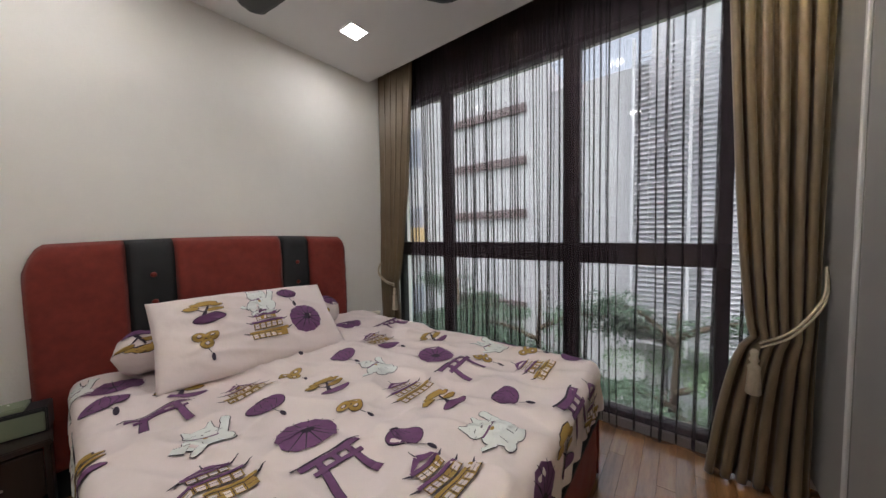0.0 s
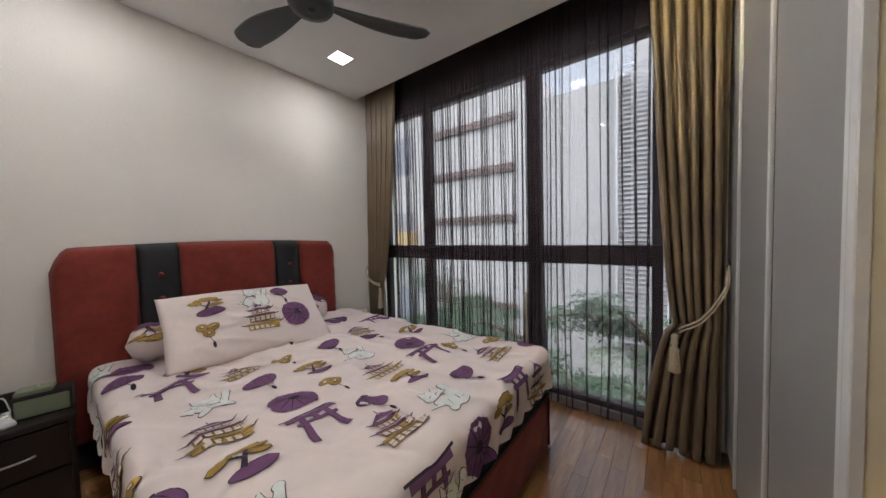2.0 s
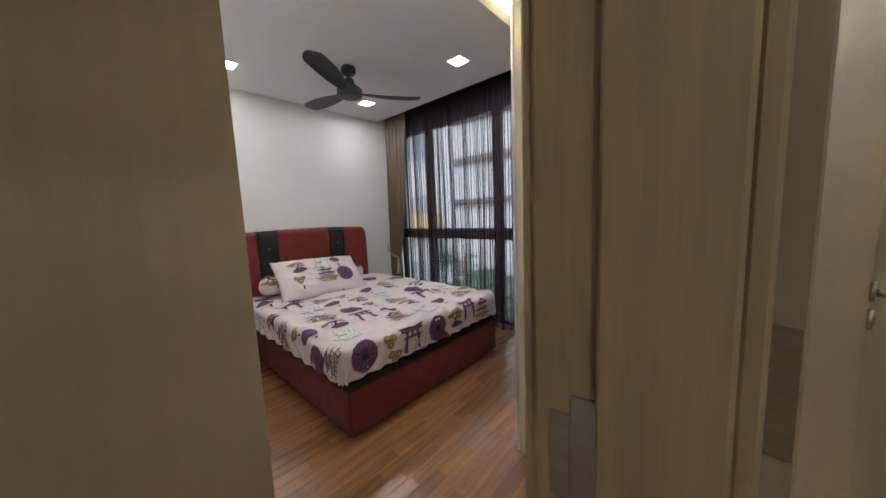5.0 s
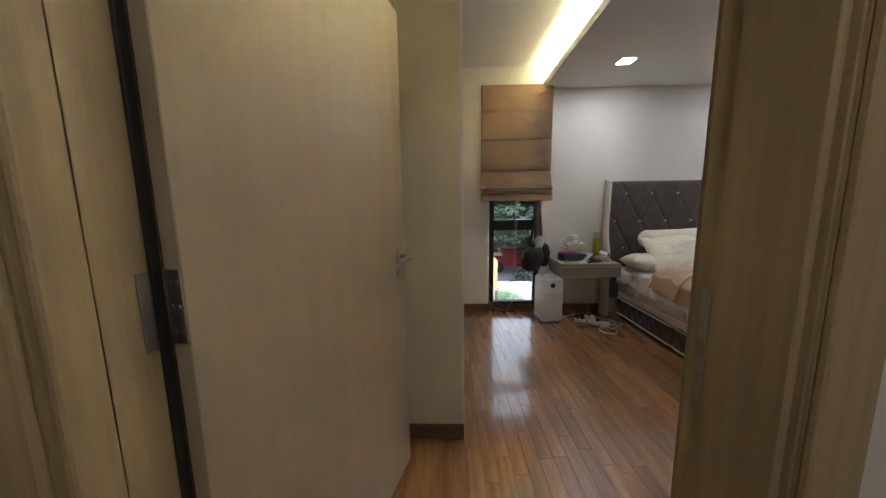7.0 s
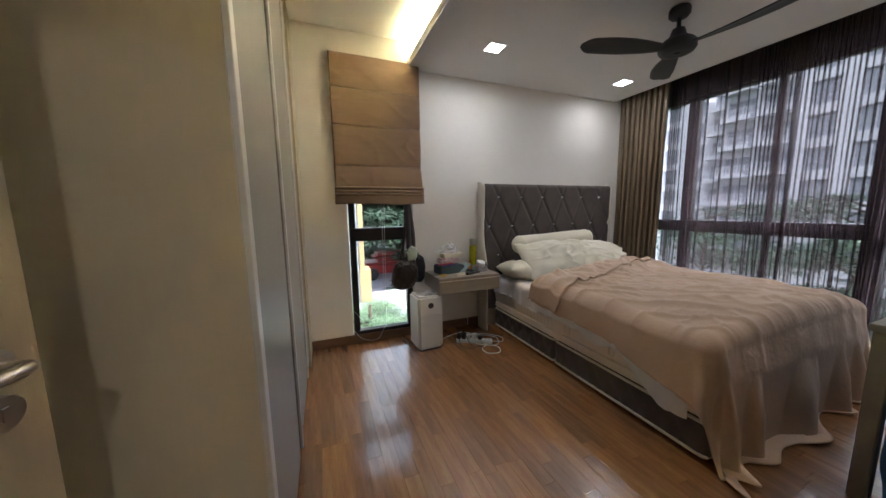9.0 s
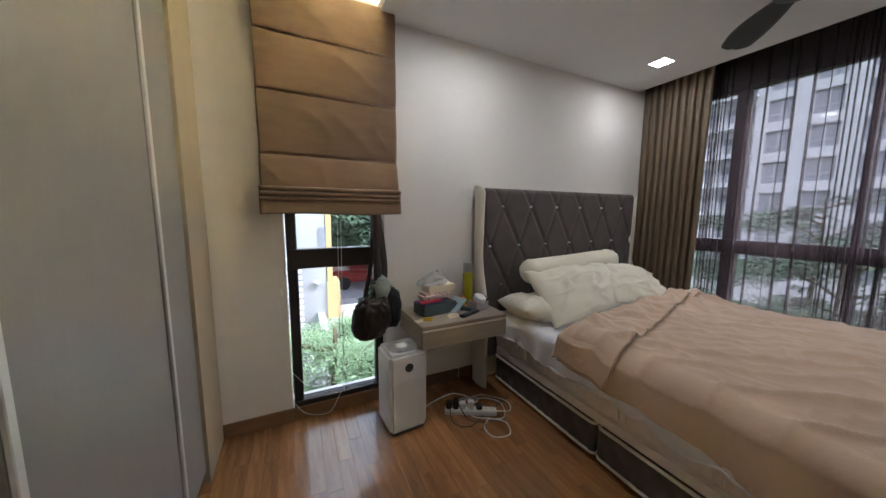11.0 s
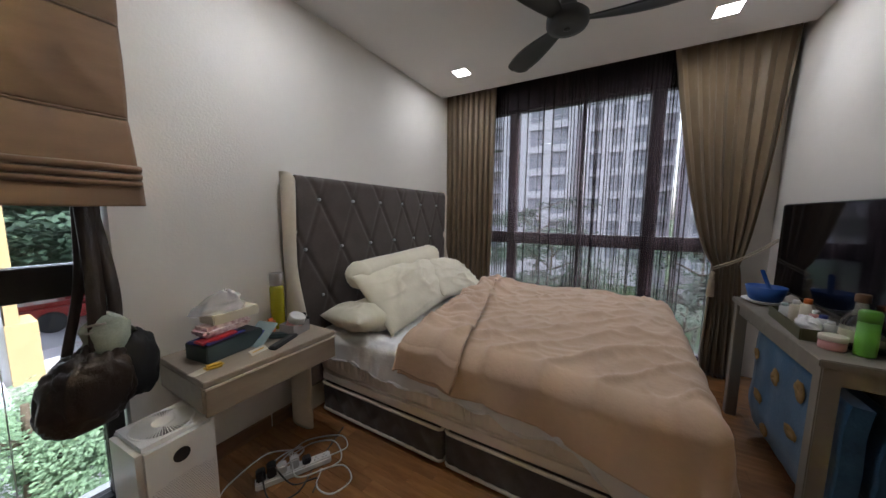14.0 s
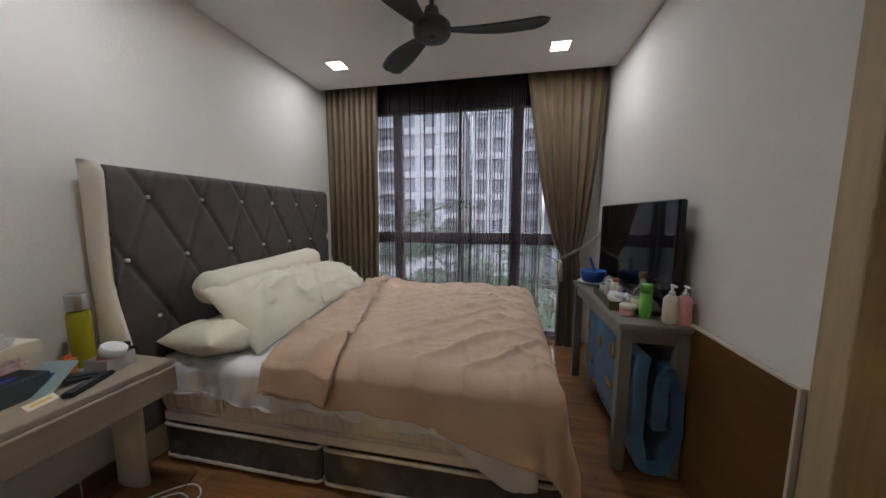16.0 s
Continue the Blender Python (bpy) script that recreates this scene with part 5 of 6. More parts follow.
q = boxed("tissue_box", pose(3.83, 2.41, Z2 + 0.148, 0, 0, 6), (0.21, 0.11, 0.045), CREAMCARD, "cream tissue box with a pink opening", "tissue box",
          extra=[("opening", (-0.04, 0.05, -0.03, 0.03, 0.045, 0.049), PINKP, "pink film opening")])
t = thing("plastic_bag", pose(3.78, 2.41, Z2 + 0.197), "crumpled clear plastic bag on the tissue box", "plastic bag")
bm = bmesh.new()
FILM = sheer_mat("clear_film", (0.75, 0.74, 0.74), 0.38)


def bag_film(u, v):
    a = 2 * math.pi * u
    r = 0.075 * (1 - v) ** 0.6 + 0.014
    return (r * 1.25 * math.cos(a) * (1 + 0.3 * noise.noise(Vector((math.cos(a) * 2, math.sin(a) * 2, v * 4)))) + 0.03 * v, r * 0.8 * math.sin(a) * (1 + 0.3 * noise.noise(Vector((math.sin(a) * 3, math.cos(a) * 2, v * 5)))),
            0.085 * v + 0.02 * noise.noise(Vector((math.cos(a) * 3, math.sin(a) * 3, v * 3))) * v)


sheet(bm, 28, 12, bag_film)
part("film", bm, FILM, t)
t = thing("remote_control", pose(3.985, 2.245, Z2, 0, 0, 22), "black plastic remote control on the nightstand", "remote control")
bm = bmesh.new()
box(bm, -0.09, 0.09, -0.021, 0.021, 0, 0.018, 0.006, 2)
body = part("case", bm, BLACKPL, t)
RUB = mat("grey_rubber", (0.09, 0.09, 0.10), 0.6)
for i in range(10):
    for j in range(3):
        bm = bmesh.new()
        box(bm, -0.075 + 0.016 * i, -0.065 + 0.016 * i, -0.014 + 0.011 * j, -0.007 + 0.011 * j, 0.018, 0.0205, 0.001, 1)
        part("key", bm, RUB, body)
boxed("card", Matrix.Translation((3.865, 2.245, Z2 + 0.001)) @ Euler((radians(38), 0, radians(12))).to_matrix().to_4x4(), (0.085, 0.05, 0.002), CREAMCARD, "cream printed card propped on the nightstand", "card",
      extra=[("line", (-0.03, 0.03, 0.008, 0.014, 0.002, 0.0026), YEL, ""), ("line", (-0.03, 0.01, -0.012, -0.008, 0.002, 0.0026), TEAL, "")], bevel=0.0006)
boxed("wrapper", pose(3.685, 2.26, Z2, 0, 0, -12), (0.07, 0.035, 0.018), YEL, "small yellow sweet wrapper", "wrapper", bevel=0.008)
boxed("slip", pose(3.64, 2.27, Z2, 0, 0, 15), (0.075, 0.045, 0.0015), CREAMCARD, "small white paper slip on the nightstand", "paper", bevel=0.0005)
turned("spray_bottle", pose(4.10, 2.475, Z2), [("bottle", [(0.034, 0), (0.037, 0.01), (0.037, 0.225), (0.030, 0.245)], OIL, "yellow-green bottle"), ("cap", [(0.034, 0.246), (0.035, 0.25), (0.035, 0.31), (0.033, 0.313)], STEEL, "silver cap")],
       "tall yellow-green bottle with a silver cap", "bottle")
t = thing("clear_tub", pose(4.10, 2.325, Z2, 0, 0, 14), "clear plastic tub holding jars on the nightstand", "tub")
bm = bmesh.new()
for d in ((-0.06, 0.06, -0.045, -0.042, 0, 0.06), (-0.06, 0.06, 0.042, 0.045, 0, 0.06), (-0.06, -0.057, -0.042, 0.042, 0, 0.06), (0.057, 0.06, -0.042, 0.042, 0, 0.06), (-0.057, 0.057, -0.042, 0.042, 0, 0.003)):
    box(bm, *d)
part("tub", bm, FILM, t)
turned("cream_jar", Matrix.Translation((4.09, 2.33, Z2 + 0.02)) @ Euler((radians(20), radians(10), 0)).to_matrix().to_4x4(), [("jar", [(0.036, 0), (0.040, 0.01), (0.040, 0.05)], PINKB, "pink label jar"), ("lid", [(0.043, 0.051), (0.043, 0.082), (0.040, 0.086)], WHITEPL, "white lid")],
       "white-lidded pink cream jar in the tub", "jar")
boxed("pouch", pose(4.005, 2.40, Z2, 0, 8, 30), (0.07, 0.04, 0.09), ORANGE, "crumpled orange film pouch", "pouch", bevel=0.016)
boxed("case", pose(4.02, 2.33, Z2, 0, 12, -18), (0.13, 0.06, 0.022), TEAL, "dark folded case beside the tub", "case", bevel=0.008)
boxed("pouch", pose(4.185, 2.40, Z2, 0, 0, 20), (0.06, 0.12, 0.075), BLACKC, "soft black pouch by the headboard", "pouch", bevel=0.025)

# air purifier
t = thing("air_purifier", pose(3.515, 2.275, 0, 0, 0, 4), "white tower air purifier with a round black display", "air purifier")
bm = bmesh.new()
box(bm, -0.118, 0.118, -0.118, 0.118, 0.012, 0.50, 0.018, 4)
body = part("body", bm, WHITEPL, t)
bm = bmesh.new()
box(bm, -0.105, 0.105, -0.105, 0.105, 0, 0.013, 0.003, 1)
part("base", bm, RUB, t)
bm = bmesh.new()
cyl(bm, (0, -0.117, 0.415), (0, -0.1205, 0.415), 0.026, n=28)
part("display", bm, BLACKPL, t, "round black display")
HOLE = mat("grey_perforation", (0.30, 0.30, 0.30), 0.6)
verts, faces = [], []
for row in range(46):
    for colm in range(30):
        x, z = -0.099 + colm * 0.0068 + (row % 2) * 0.0034, 0.03 + row * 0.0068
        if z > 0.345 - 0.02 * abs(x) * 10:
            continue
        k = len(verts)
        verts += [(x - 0.0021, -0.1185, z), (x, -0.1185, z - 0.0021), (x + 0.0021, -0.1185, z), (x, -0.1185, z + 0.0021)]
        faces.append((k, k + 1, k + 2, k + 3))
me = bpy.data.meshes.new("perforation")
me.from_pydata(verts, [], faces)
me.materials.append(HOLE)
p = new("perforation", me)
p.parent = t
tagged(p, "fine round air holes", kind="stuff")
bm = bmesh.new()
lathe(bm, [(0.098, 0.4985), (0.098, 0.5015), (0.094, 0.503), (0.09, 0.5015), (0.09, 0.4988)], n=48)
part("grille_rim", bm, WHITEPL, t)
bm = bmesh.new()
lathe(bm, [(0.092, 0.5005), (0.03, 0.5008), (0.001, 0.501)], n=40)
part("fan_well", bm, HOLE, t)
blade_mesh = None
for i in range(60):
    a = 2 * math.pi * i / 60
    if blade_mesh is None:
        bm = bmesh.new()
        box(bm, 0.034, 0.092, -0.0012, 0.0012, 0.5, 0.506)
        blade_mesh = mesh_of("grille_bar", bm, WHITEPL)
    p = new("grille_bar", blade_mesh)
    p.parent = t
    p.matrix_basis = Matrix.Rotation(a, 4, "Z")
bm = bmesh.new()
lathe(bm, [(0.034, 0.502), (0.034, 0.507), (0.028, 0.5085), (0.001, 0.509)], n=32)
part("grille_hub", bm, WHITEPL, t)

# power strip and cables
ps = pose(3.95, 2.155, 0, 0, 0, -28)
t = thing("power_strip", ps, "white power strip with plugs on the floor", "power strip")
bm = bmesh.new()
box(bm, -0.17, 0.17, -0.029, 0.029, 0, 0.034, 0.006, 2)
part("case", bm, WHITEPL, t)
for x, mm, h in ((-0.145, BLACKPL, 0.05), (-0.10, BLACKPL, 0.065), (-0.055, WHITEPL, 0.045), (0.0, WHITEPL, 0.055), (0.055, BLACKPL, 0.03)):
    bm = bmesh.new()
    box(bm, x - 0.02, x + 0.02, -0.022, 0.022, 0.034, 0.034 + h, 0.006, 2)
    part("plug", bm, mm, t, "black plug" if mm is BLACKPL else "white plug")
for x in (0.10, 0.14):
    bm = bmesh.new()
    for dx, dy in ((-0.008, -0.008), (0.008, -0.008), (0, 0.008)):
        box(bm, x + dx - 0.002, x + dx + 0.002, dy - 0.003, dy + 0.003, 0.034, 0.0348)
    part("socket_hole", bm, BLACKPL, t)
for ctrl, mm in (([(3.66, 2.30, 0.006), (3.75, 2.36, 0.006), (3.92, 2.36, 0.03), (4.02, 2.30, 0.01), (3.98, 2.22, 0.05), (3.95, 2.16, 0.09)], WHITEPL),
                 ([(4.10, 2.075, 0.02), (4.20, 2.06, 0.006), (4.24, 2.16, 0.006), (4.12, 2.28, 0.012), (4.00, 2.27, 0.02), (3.97, 2.22, 0.05)], WHITEPL),
                 ([(4.00, 2.24, 0.03), (4.12, 2.24, 0.01), (4.19, 2.15, 0.008), (4.12, 2.02, 0.006), (4.00, 2.06, 0.008), (3.92, 2.10, 0.03), (3.93, 2.15, 0.08)], WHITEPL),
                 ([(4.02, 2.06, 0.006), (4.10, 1.98, 0.006), (4.06, 1.88, 0.006), (3.96, 1.90, 0.006), (3.95, 1.99, 0.006), (4.02, 2.05, 0.006)], WHITEPL),
                 ([(3.90, 2.26, 0.008), (4.02, 2.28, 0.016), (4.06, 2.24, 0.012), (3.96, 2.22, 0.016), (3.88, 2.25, 0.012), (3.94, 2.29, 0.022), (4.05, 2.27, 0.02), (4.04, 2.22, 0.02), (3.92, 2.22, 0.02)], WHITEPL),
                 ([(3.82, 2.215, 0.09), (3.80, 2.12, 0.006), (3.88, 2.04, 0.006), (4.02, 2.10, 0.006), (4.14, 2.14, 0.006), (4.30, 2.20, 0.006)], BLACKPL),
                 ([(3.86, 2.20, 0.10), (3.90, 2.10, 0.006), (3.98, 2.03, 0.006), (3.92, 1.98, 0.006)], BLACKPL),
                 ([(3.72, 2.40, 0.012), (3.70, 2.50, 0.10), (3.70, 2.555, 0.42), (3.70, 2.56, 0.50)], WHITEPL)):
    bm = bmesh.new()
    tube(bm, curve_pts(ctrl, 70), 0.0035, 6)
    tagged(part("cable", bm, mm), "tangled white cable on the timber floor" if mm is WHITEPL else "thin black cable on the timber floor", "cable", "floor cables")

# roman blind
t = thing("roman_blind", pose(0, 0, 0), "brown cloth roman blind, half raised over the narrow window", "blind")
zs = [2.555, 2.285, 1.985, 1.645]
for a, b in zip(zs, zs[1:] + [1.455]):
    bm = bmesh.new()
    last = b < 1.5

    def slat(u, v, a=a, b=b, last=last):
        z = b + (a - b) * v
        ease = 0.006 * noise.noise(Vector((u * 3, z * 3, 0))) + 0.007 * (1 - abs(noise.noise(Vector((u * 2.4, z * 5 + u * 2, 7))))) ** 6 * math.sin(math.pi * v)
        return (2.795 + 0.772 * u + 0.003 * noise.noise(Vector((0, z * 6, 1))), 2.505 - 0.009 * math.sin(math.pi * v) ** 0.7 - (0.052 * (1 - v) ** 0.8 if last else 0) - ease, z)
    sheet(bm, 60, 24, slat, 0.004)
    part("panel", bm, BLIND, t)
    bm = bmesh.new()
    y = 2.449 if last else 2.4995
    cyl(bm, (2.797, y, b), (3.565, y, b), 0.004, n=8)
    part("seam", bm, BLIND, t)
for i, z in enumerate((1.452, 1.424, 1.397)):
    bm = bmesh.new()

    def pleat(u, v, i=i, z=z):
        a = math.pi * (v - 0.5)
        sag = 0.003 * noise.noise(Vector((u * 4, i, 2)))
        return (2.789 + 0.785 * u, 2.462 - 0.030 * math.cos(a) + 0.003 * i, z + 0.015 * math.sin(a) + sag)
    sheet(bm, 40, 10, pleat, 0.003)
    part("fold", bm, BLIND, t)
bm = bmesh.new()
sheet(bm, 40, 8, lambda u, v: (2.787 + 0.79 * u, 2.450 - 0.008 * (1 - v), 1.312 + 0.08 * v + 0.004 * math.sin(7 * u)), 0.006)
part("bottom_hem", bm, BLIND, t)
bm = bmesh.new()
box(bm, 2.797, 3.565, 2.51, N2 - 0.002, 2.53, 2.56, 0.003, 1)
part("head_rail", bm, WHITEPL, t)
for ctrl in ([(2.83, 2.52, 1.33), (2.835, 2.555, 1.0), (2.855, 2.56, 0.60)], [(3.19, 2.52, 1.33), (3.19, 2.555, 0.9), (3.185, 2.555, 0.5)], [(3.21, 2.52, 1.33), (3.21, 2.555, 0.9), (3.20, 2.555, 0.14)],
             [(2.90, 2.57, 0.32), (2.98, 2.54, 0.24), (3.06, 2.53, 0.27), (3.12, 2.56, 0.36)], [(2.90, 2.565, 0.12), (2.97, 2.535, 0.05), (3.10, 2.525, 0.03), (3.18, 2.555, 0.13)]):
    bm = bmesh.new()
    tube(bm, curve_pts(ctrl, 30), 0.0018, 6)
    part("cord", bm, WHITEPL, t, "thin white blind cord")
bm = bmesh.new()
lathe(bm, [(0.003, 0.02), (0.007, 0.012), (0.008, -0.01), (0.004, -0.015)], (2.858, 2.565, 0.84), 12)
part("cord_knob", bm, WHITEPL, t, "white cord weight")

# bag hanging at the narrow window
LEATH = mat("dark_brown_leather", (0.024, 0.014, 0.010), 0.34, var=0.2, scale=20, bump=0.25, bump_scale=160)
t = thing("shoulder_bag", pose(0, 0, 0), "dark brown leather shoulder bag hanging at the window", "bag")
bm = bmesh.new()


def pouch(u, v):
    a, b = 2 * math.pi * u, math.pi * v
    x, y, z = math.sin(b) * math.cos(a), math.sin(b) * math.sin(a), math.cos(b)
    k = 1 + 0.10 * noise.noise(Vector((x * 2.0, y * 2.2, z * 2.0)))
    k -= 0.16 * (1 - abs(noise.noise(Vector((x * 3.0 + z, y * 3.0, z * 1.0 + 4))))) ** 6 * (0.5 + 0.5 * z)
    k -= 0.10 * (1 - abs(noise.noise(Vector((x * 4.0, y * 3.0 + 2, z * 3.4 + 9))))) ** 7
    sag = 1 - 0.10 * z - 0.16 * max(0, z) ** 2
    sq = lambda q: math.copysign(abs(q) ** 0.75, q)
    return (3.375 + 0.128 * sq(x) * k * sag + 0.02 * z, 2.430 + 0.085 * y * k * sag, 0.672 + 0.152 * sq(z) * k)


sheet(bm, 72, 44, pouch)
bmesh.ops.remove_doubles(bm, verts=bm.verts, dist=0.0005)
part("body", bm, LEATH, t)
for ctrl, w in (([(3.40, 2.41, 0.80), (3.415, 2.44, 1.05), (3.42, 2.50, 1.34)], 0.024), ([(3.45, 2.44, 0.80), (3.465, 2.47, 1.0), (3.44, 2.52, 1.34)], 0.020), ([(3.33, 2.43, 0.80), (3.385, 2.47, 1.05), (3.41, 2.52, 1.34)], 0.014)):
    pts = curve_pts(ctrl, 24)
    bm = bmesh.new()
    sheet(bm, 24, 1, lambda u, v, pts=pts, w=w: pts[int(round(u * 24))] + Vector(((v - 0.5) * 2 * w, (v - 0.5) * w * 0.4, 0)), 0.004)
    part("strap", bm, LEATH, t)
bm = bmesh.new()
for d in ((3.374, 3.426, 2.405, 2.411, 0.865, 0.871), (3.374, 3.426, 2.405, 2.411, 0.89, 0.896)):
    box(bm, *d)
part("buckle", bm, STEEL, t, "steel strap buckle")
t = thing("backpack", pose(3.50, 2.455, 0.70), "small black cloth bag hanging beside the shoulder bag", "bag")
bm = bmesh.new()
sheet(bm, 36, 24, lambda u, v: tuple(k * (1 + 0.16 * noise.noise(Vector((4 * math.cos(6.283 * u) * v, 4 * math.sin(6.283 * u), v * 6)))) for k in (
    0.072 * math.sin(math.pi * v) ** 0.6 * math.cos(2 * math.pi * u), 0.070 * math.sin(math.pi * v) ** 0.6 * math.sin(2 * math.pi * u), -0.125 * math.cos(math.pi * v))))
bmesh.ops.remove_doubles(bm, verts=bm.verts, dist=0.0005)
part("body", bm, BLACKC, t)
bm = bmesh.new()
tube(bm, curve_pts([(-0.02, 0.0, 0.09), (-0.05, 0.03, 0.35), (-0.06, 0.07, 0.62)], 20), 0.010, 8)
part("strap", bm, BLACKC, t)
PALEG = mat("pale_green_cloth", (0.36, 0.40, 0.33), 0.8, var=0.25, scale=20, bump=0.3, bump_scale=60)
t = thing("cloth_bag", pose(3.43, 2.435, 0.83), "pale crumpled cloth stuffed in the bag", "cloth")
bm = bmesh.new()
sheet(bm, 24, 16, lambda u, v: (0.07 * math.sin(math.pi * v) * math.cos(2 * math.pi * u) * (1 + 0.4 * noise.noise(Vector((u * 5, v * 5, 1)))), 0.04 * math.sin(math.pi * v) * math.sin(2 * math.pi * u), 0.09 * math.cos(math.pi * v) + 0.02 * noise.noise(Vector((u * 6, v * 6, 3)))))
part("cloth", bm, PALEG, t)

# ---- curtains and fan of the second bedroom ----
drape("curtain", "x", 6.20, (2.565, 1.99), None, (2.565, 2.02), 0, CEIL + 0.06, 9, 0.042, TAUPE, "taupe satin curtain hanging straight beside the window", "bedroom curtains", seed=11)
c4 = drape("curtain", "x", 6.215, (R2 + 0.015, 0.53), (0.03, 0.185), (-0.03, 0.20), 0.93, CEIL + 0.06, 8, 0.048, TAUPE, "taupe satin curtain tied back with a cream rope", "bedroom curtains", seed=17)
tassel(c4, [(6.22, R2 + 0.01, 1.13), (6.15, -0.08, 1.07), (6.13, 0.05, 0.98), (6.15, 0.19, 0.90)], (6.14, 0.19, 0.74))
net("net_curtain", "x", 6.31, 0.03, 2.05, 0.03, UPPER - 0.02, "dark brown sheer net curtain hanging across the window", 8)
ceiling_fan(4.92, 1.13, 2.30, (41, -85, 157), "charcoal three-blade ceiling fan hanging at rest over the bed")

# ---- television and its table ----
TX0, TX1, TY0, TY1, TZ = 4.73, 5.72, R2 + 0.02, 0.152, 0.775
t = thing("console_table", pose(0, 0, 0), "grey painted wooden table along the wall under the television", "table")
for nm, d in (("tabletop", (TX0 - 0.012, TX1 + 0.012, TY0, TY1 + 0.012, TZ - 0.03, TZ)), ("apron", (TX0 + 0.05, TX1 - 0.05, TY1 - 0.03, TY1 - 0.012, TZ - 0.10, TZ - 0.031)), ("apron", (TX0 + 0.012, TX0 + 0.03, TY0 + 0.05, TY1 - 0.05, TZ - 0.10, TZ - 0.031)),
              ("leg", (TX0, TX0 + 0.055, TY1 - 0.055, TY1, 0, TZ - 0.031)), ("leg", (TX1 - 0.055, TX1, TY1 - 0.055, TY1, 0, TZ - 0.031)), ("leg", (TX0, TX0 + 0.055, TY0 + 0.01, TY0 + 0.065, 0, TZ - 0.031)), ("leg", (TX1 - 0.055, TX1, TY0 + 0.01, TY0 + 0.065, 0, TZ - 0.031))):
    bm = bmesh.new()
    box(bm, *d, 0.004, 2)
    part(nm, bm, TABLEG, t)
t = thing("television", pose(5.355, -0.09, TZ, 0, 0, 1), "black flat-screen television, switched off", "television")
SCREEN = mat("black_screen", (0.006, 0.006, 0.008), 0.06, var=0.02, spec=0.6)
bm = bmesh.new()
box(bm, -0.545, 0.545, -0.028, 0.008, 0.055, 0.592, 0.006, 2)
part("case", bm, BLACKPL, t)
bm = bmesh.new()
box(bm, -0.538, 0.538, 0.0082, 0.0105, 0.068, 0.585)
part("screen", bm, SCREEN, t, "glossy dark screen")
for x in (-0.33, 0.33):
    bm = bmesh.new()
    tube(bm, [(x, -0.06, 0.008), (x, -0.01, 0.075), (x, 0.08, 0.008)], 0.008, 8)
    part("stand_foot", bm, BLACKPL, t)

TI = TZ + 0.0005
turned("plate", Matrix.Translation((5.61, 0.055, TI)) @ Euler((0, radians(0), 0)).to_matrix().to_4x4(), [("dish", [(0.05, 0), (0.06, 0.004), (0.10, 0.02), (0.098, 0.024), (0.055, 0.008)], WHITEPL, "")], "white plate under a blue bowl", "plate")
turned("bowl", pose(5.58, 0.06, TI + 0.024), [("bowl", [(0.06, 0), (0.072, 0.012), (0.09, 0.085), (0.086, 0.085), (0.068, 0.016)], BLUEB, "")], "blue plastic bowl on the table", "bowl")
t = thing("brush", Matrix.Translation((5.60, 0.05, TI + 0.12)) @ Euler((0, radians(-58), radians(20))).to_matrix().to_4x4(), "blue plastic brush lying in the bowl", "brush")
bm = bmesh.new()
box(bm, -0.09, 0.09, -0.012, 0.012, -0.006, 0.006, 0.005, 2)
part("handle", bm, BLUEB, t)
t = thing("tray", pose(5.13, 0.055, TI, 0, 0, -4), "olive lacquered tray full of small toiletries", "tray")
for nm, d in (("bottom", (-0.20, 0.20, -0.075, 0.075, 0, 0.006)), ("side", (-0.20, 0.20, 0.069, 0.075, 0.006, 0.05)), ("side", (-0.20, 0.20, -0.075, -0.069, 0.006, 0.05)), ("side", (-0.20, -0.194, -0.069, 0.069, 0.006, 0.05)), ("side", (0.194, 0.20, -0.069, 0.069, 0.006, 0.05))):
    bm = bmesh.new()
    box(bm, *d, 0.001, 1)
    part(nm, bm, OLIVE, t)
bm = bmesh.new()
for i in range(3):
    box(bm, -0.2012, -0.2001, -0.035 + 0.022 * i, -0.022 + 0.022 * i, 0.02, 0.032)
part("lettering", bm, CREAMC, t, "small pale lettering")
rng = random.Random(5)
for i, (dx, dy, r, h, mm, cap) in enumerate(((0.12, 0.0, 0.022, 0.10, CREAMC, WHITEPL), (0.17, 0.02, 0.02, 0.07, WHITEPL, PTEAL), (0.07, -0.02, 0.024, 0.12, IVORY, ORANGE), (0.02, -0.03, 0.02, 0.08, PINKB, WHITEPL), (-0.04, -0.03, 0.022, 0.075, WHITEPL, NAVY), (-0.10, -0.03, 0.02, 0.065, WHITEPL, WHITEPL))):
    turned("small_bottle", pose(5.13 + dx, 0.05 + dy, TI + 0.0065), [("bottle", [(r, 0), (r * 1.04, 0.01), (r, h * 0.75), (r * 0.5, h * 0.85)], mm, ""), ("cap", [(r * 0.62, h * 0.8), (r * 0.62, h), (r * 0.5, h * 1.02)], cap, "")], "small toiletry bottle standing in the tray", "bottle", "tray bottles")
t = thing("tissue", pose(5.03, 0.085, TI + 0.05), "crumpled white tissues and sachets in the tray", "tissue")
bm = bmesh.new()
sheet(bm, 26, 14, lambda u, v: (0.075 * math.sin(math.pi * v) * math.cos(2 * math.pi * u) * (1 + 0.6 * noise.noise(Vector((u * 7, v * 7, 1)))), 0.035 * math.sin(math.pi * v) * math.sin(2 * math.pi * u), 0.03 * math.cos(math.pi * v) + 0.02 * noise.noise(Vector((u * 9, v * 9, 3)))))
part("paper", bm, SHEET, t)
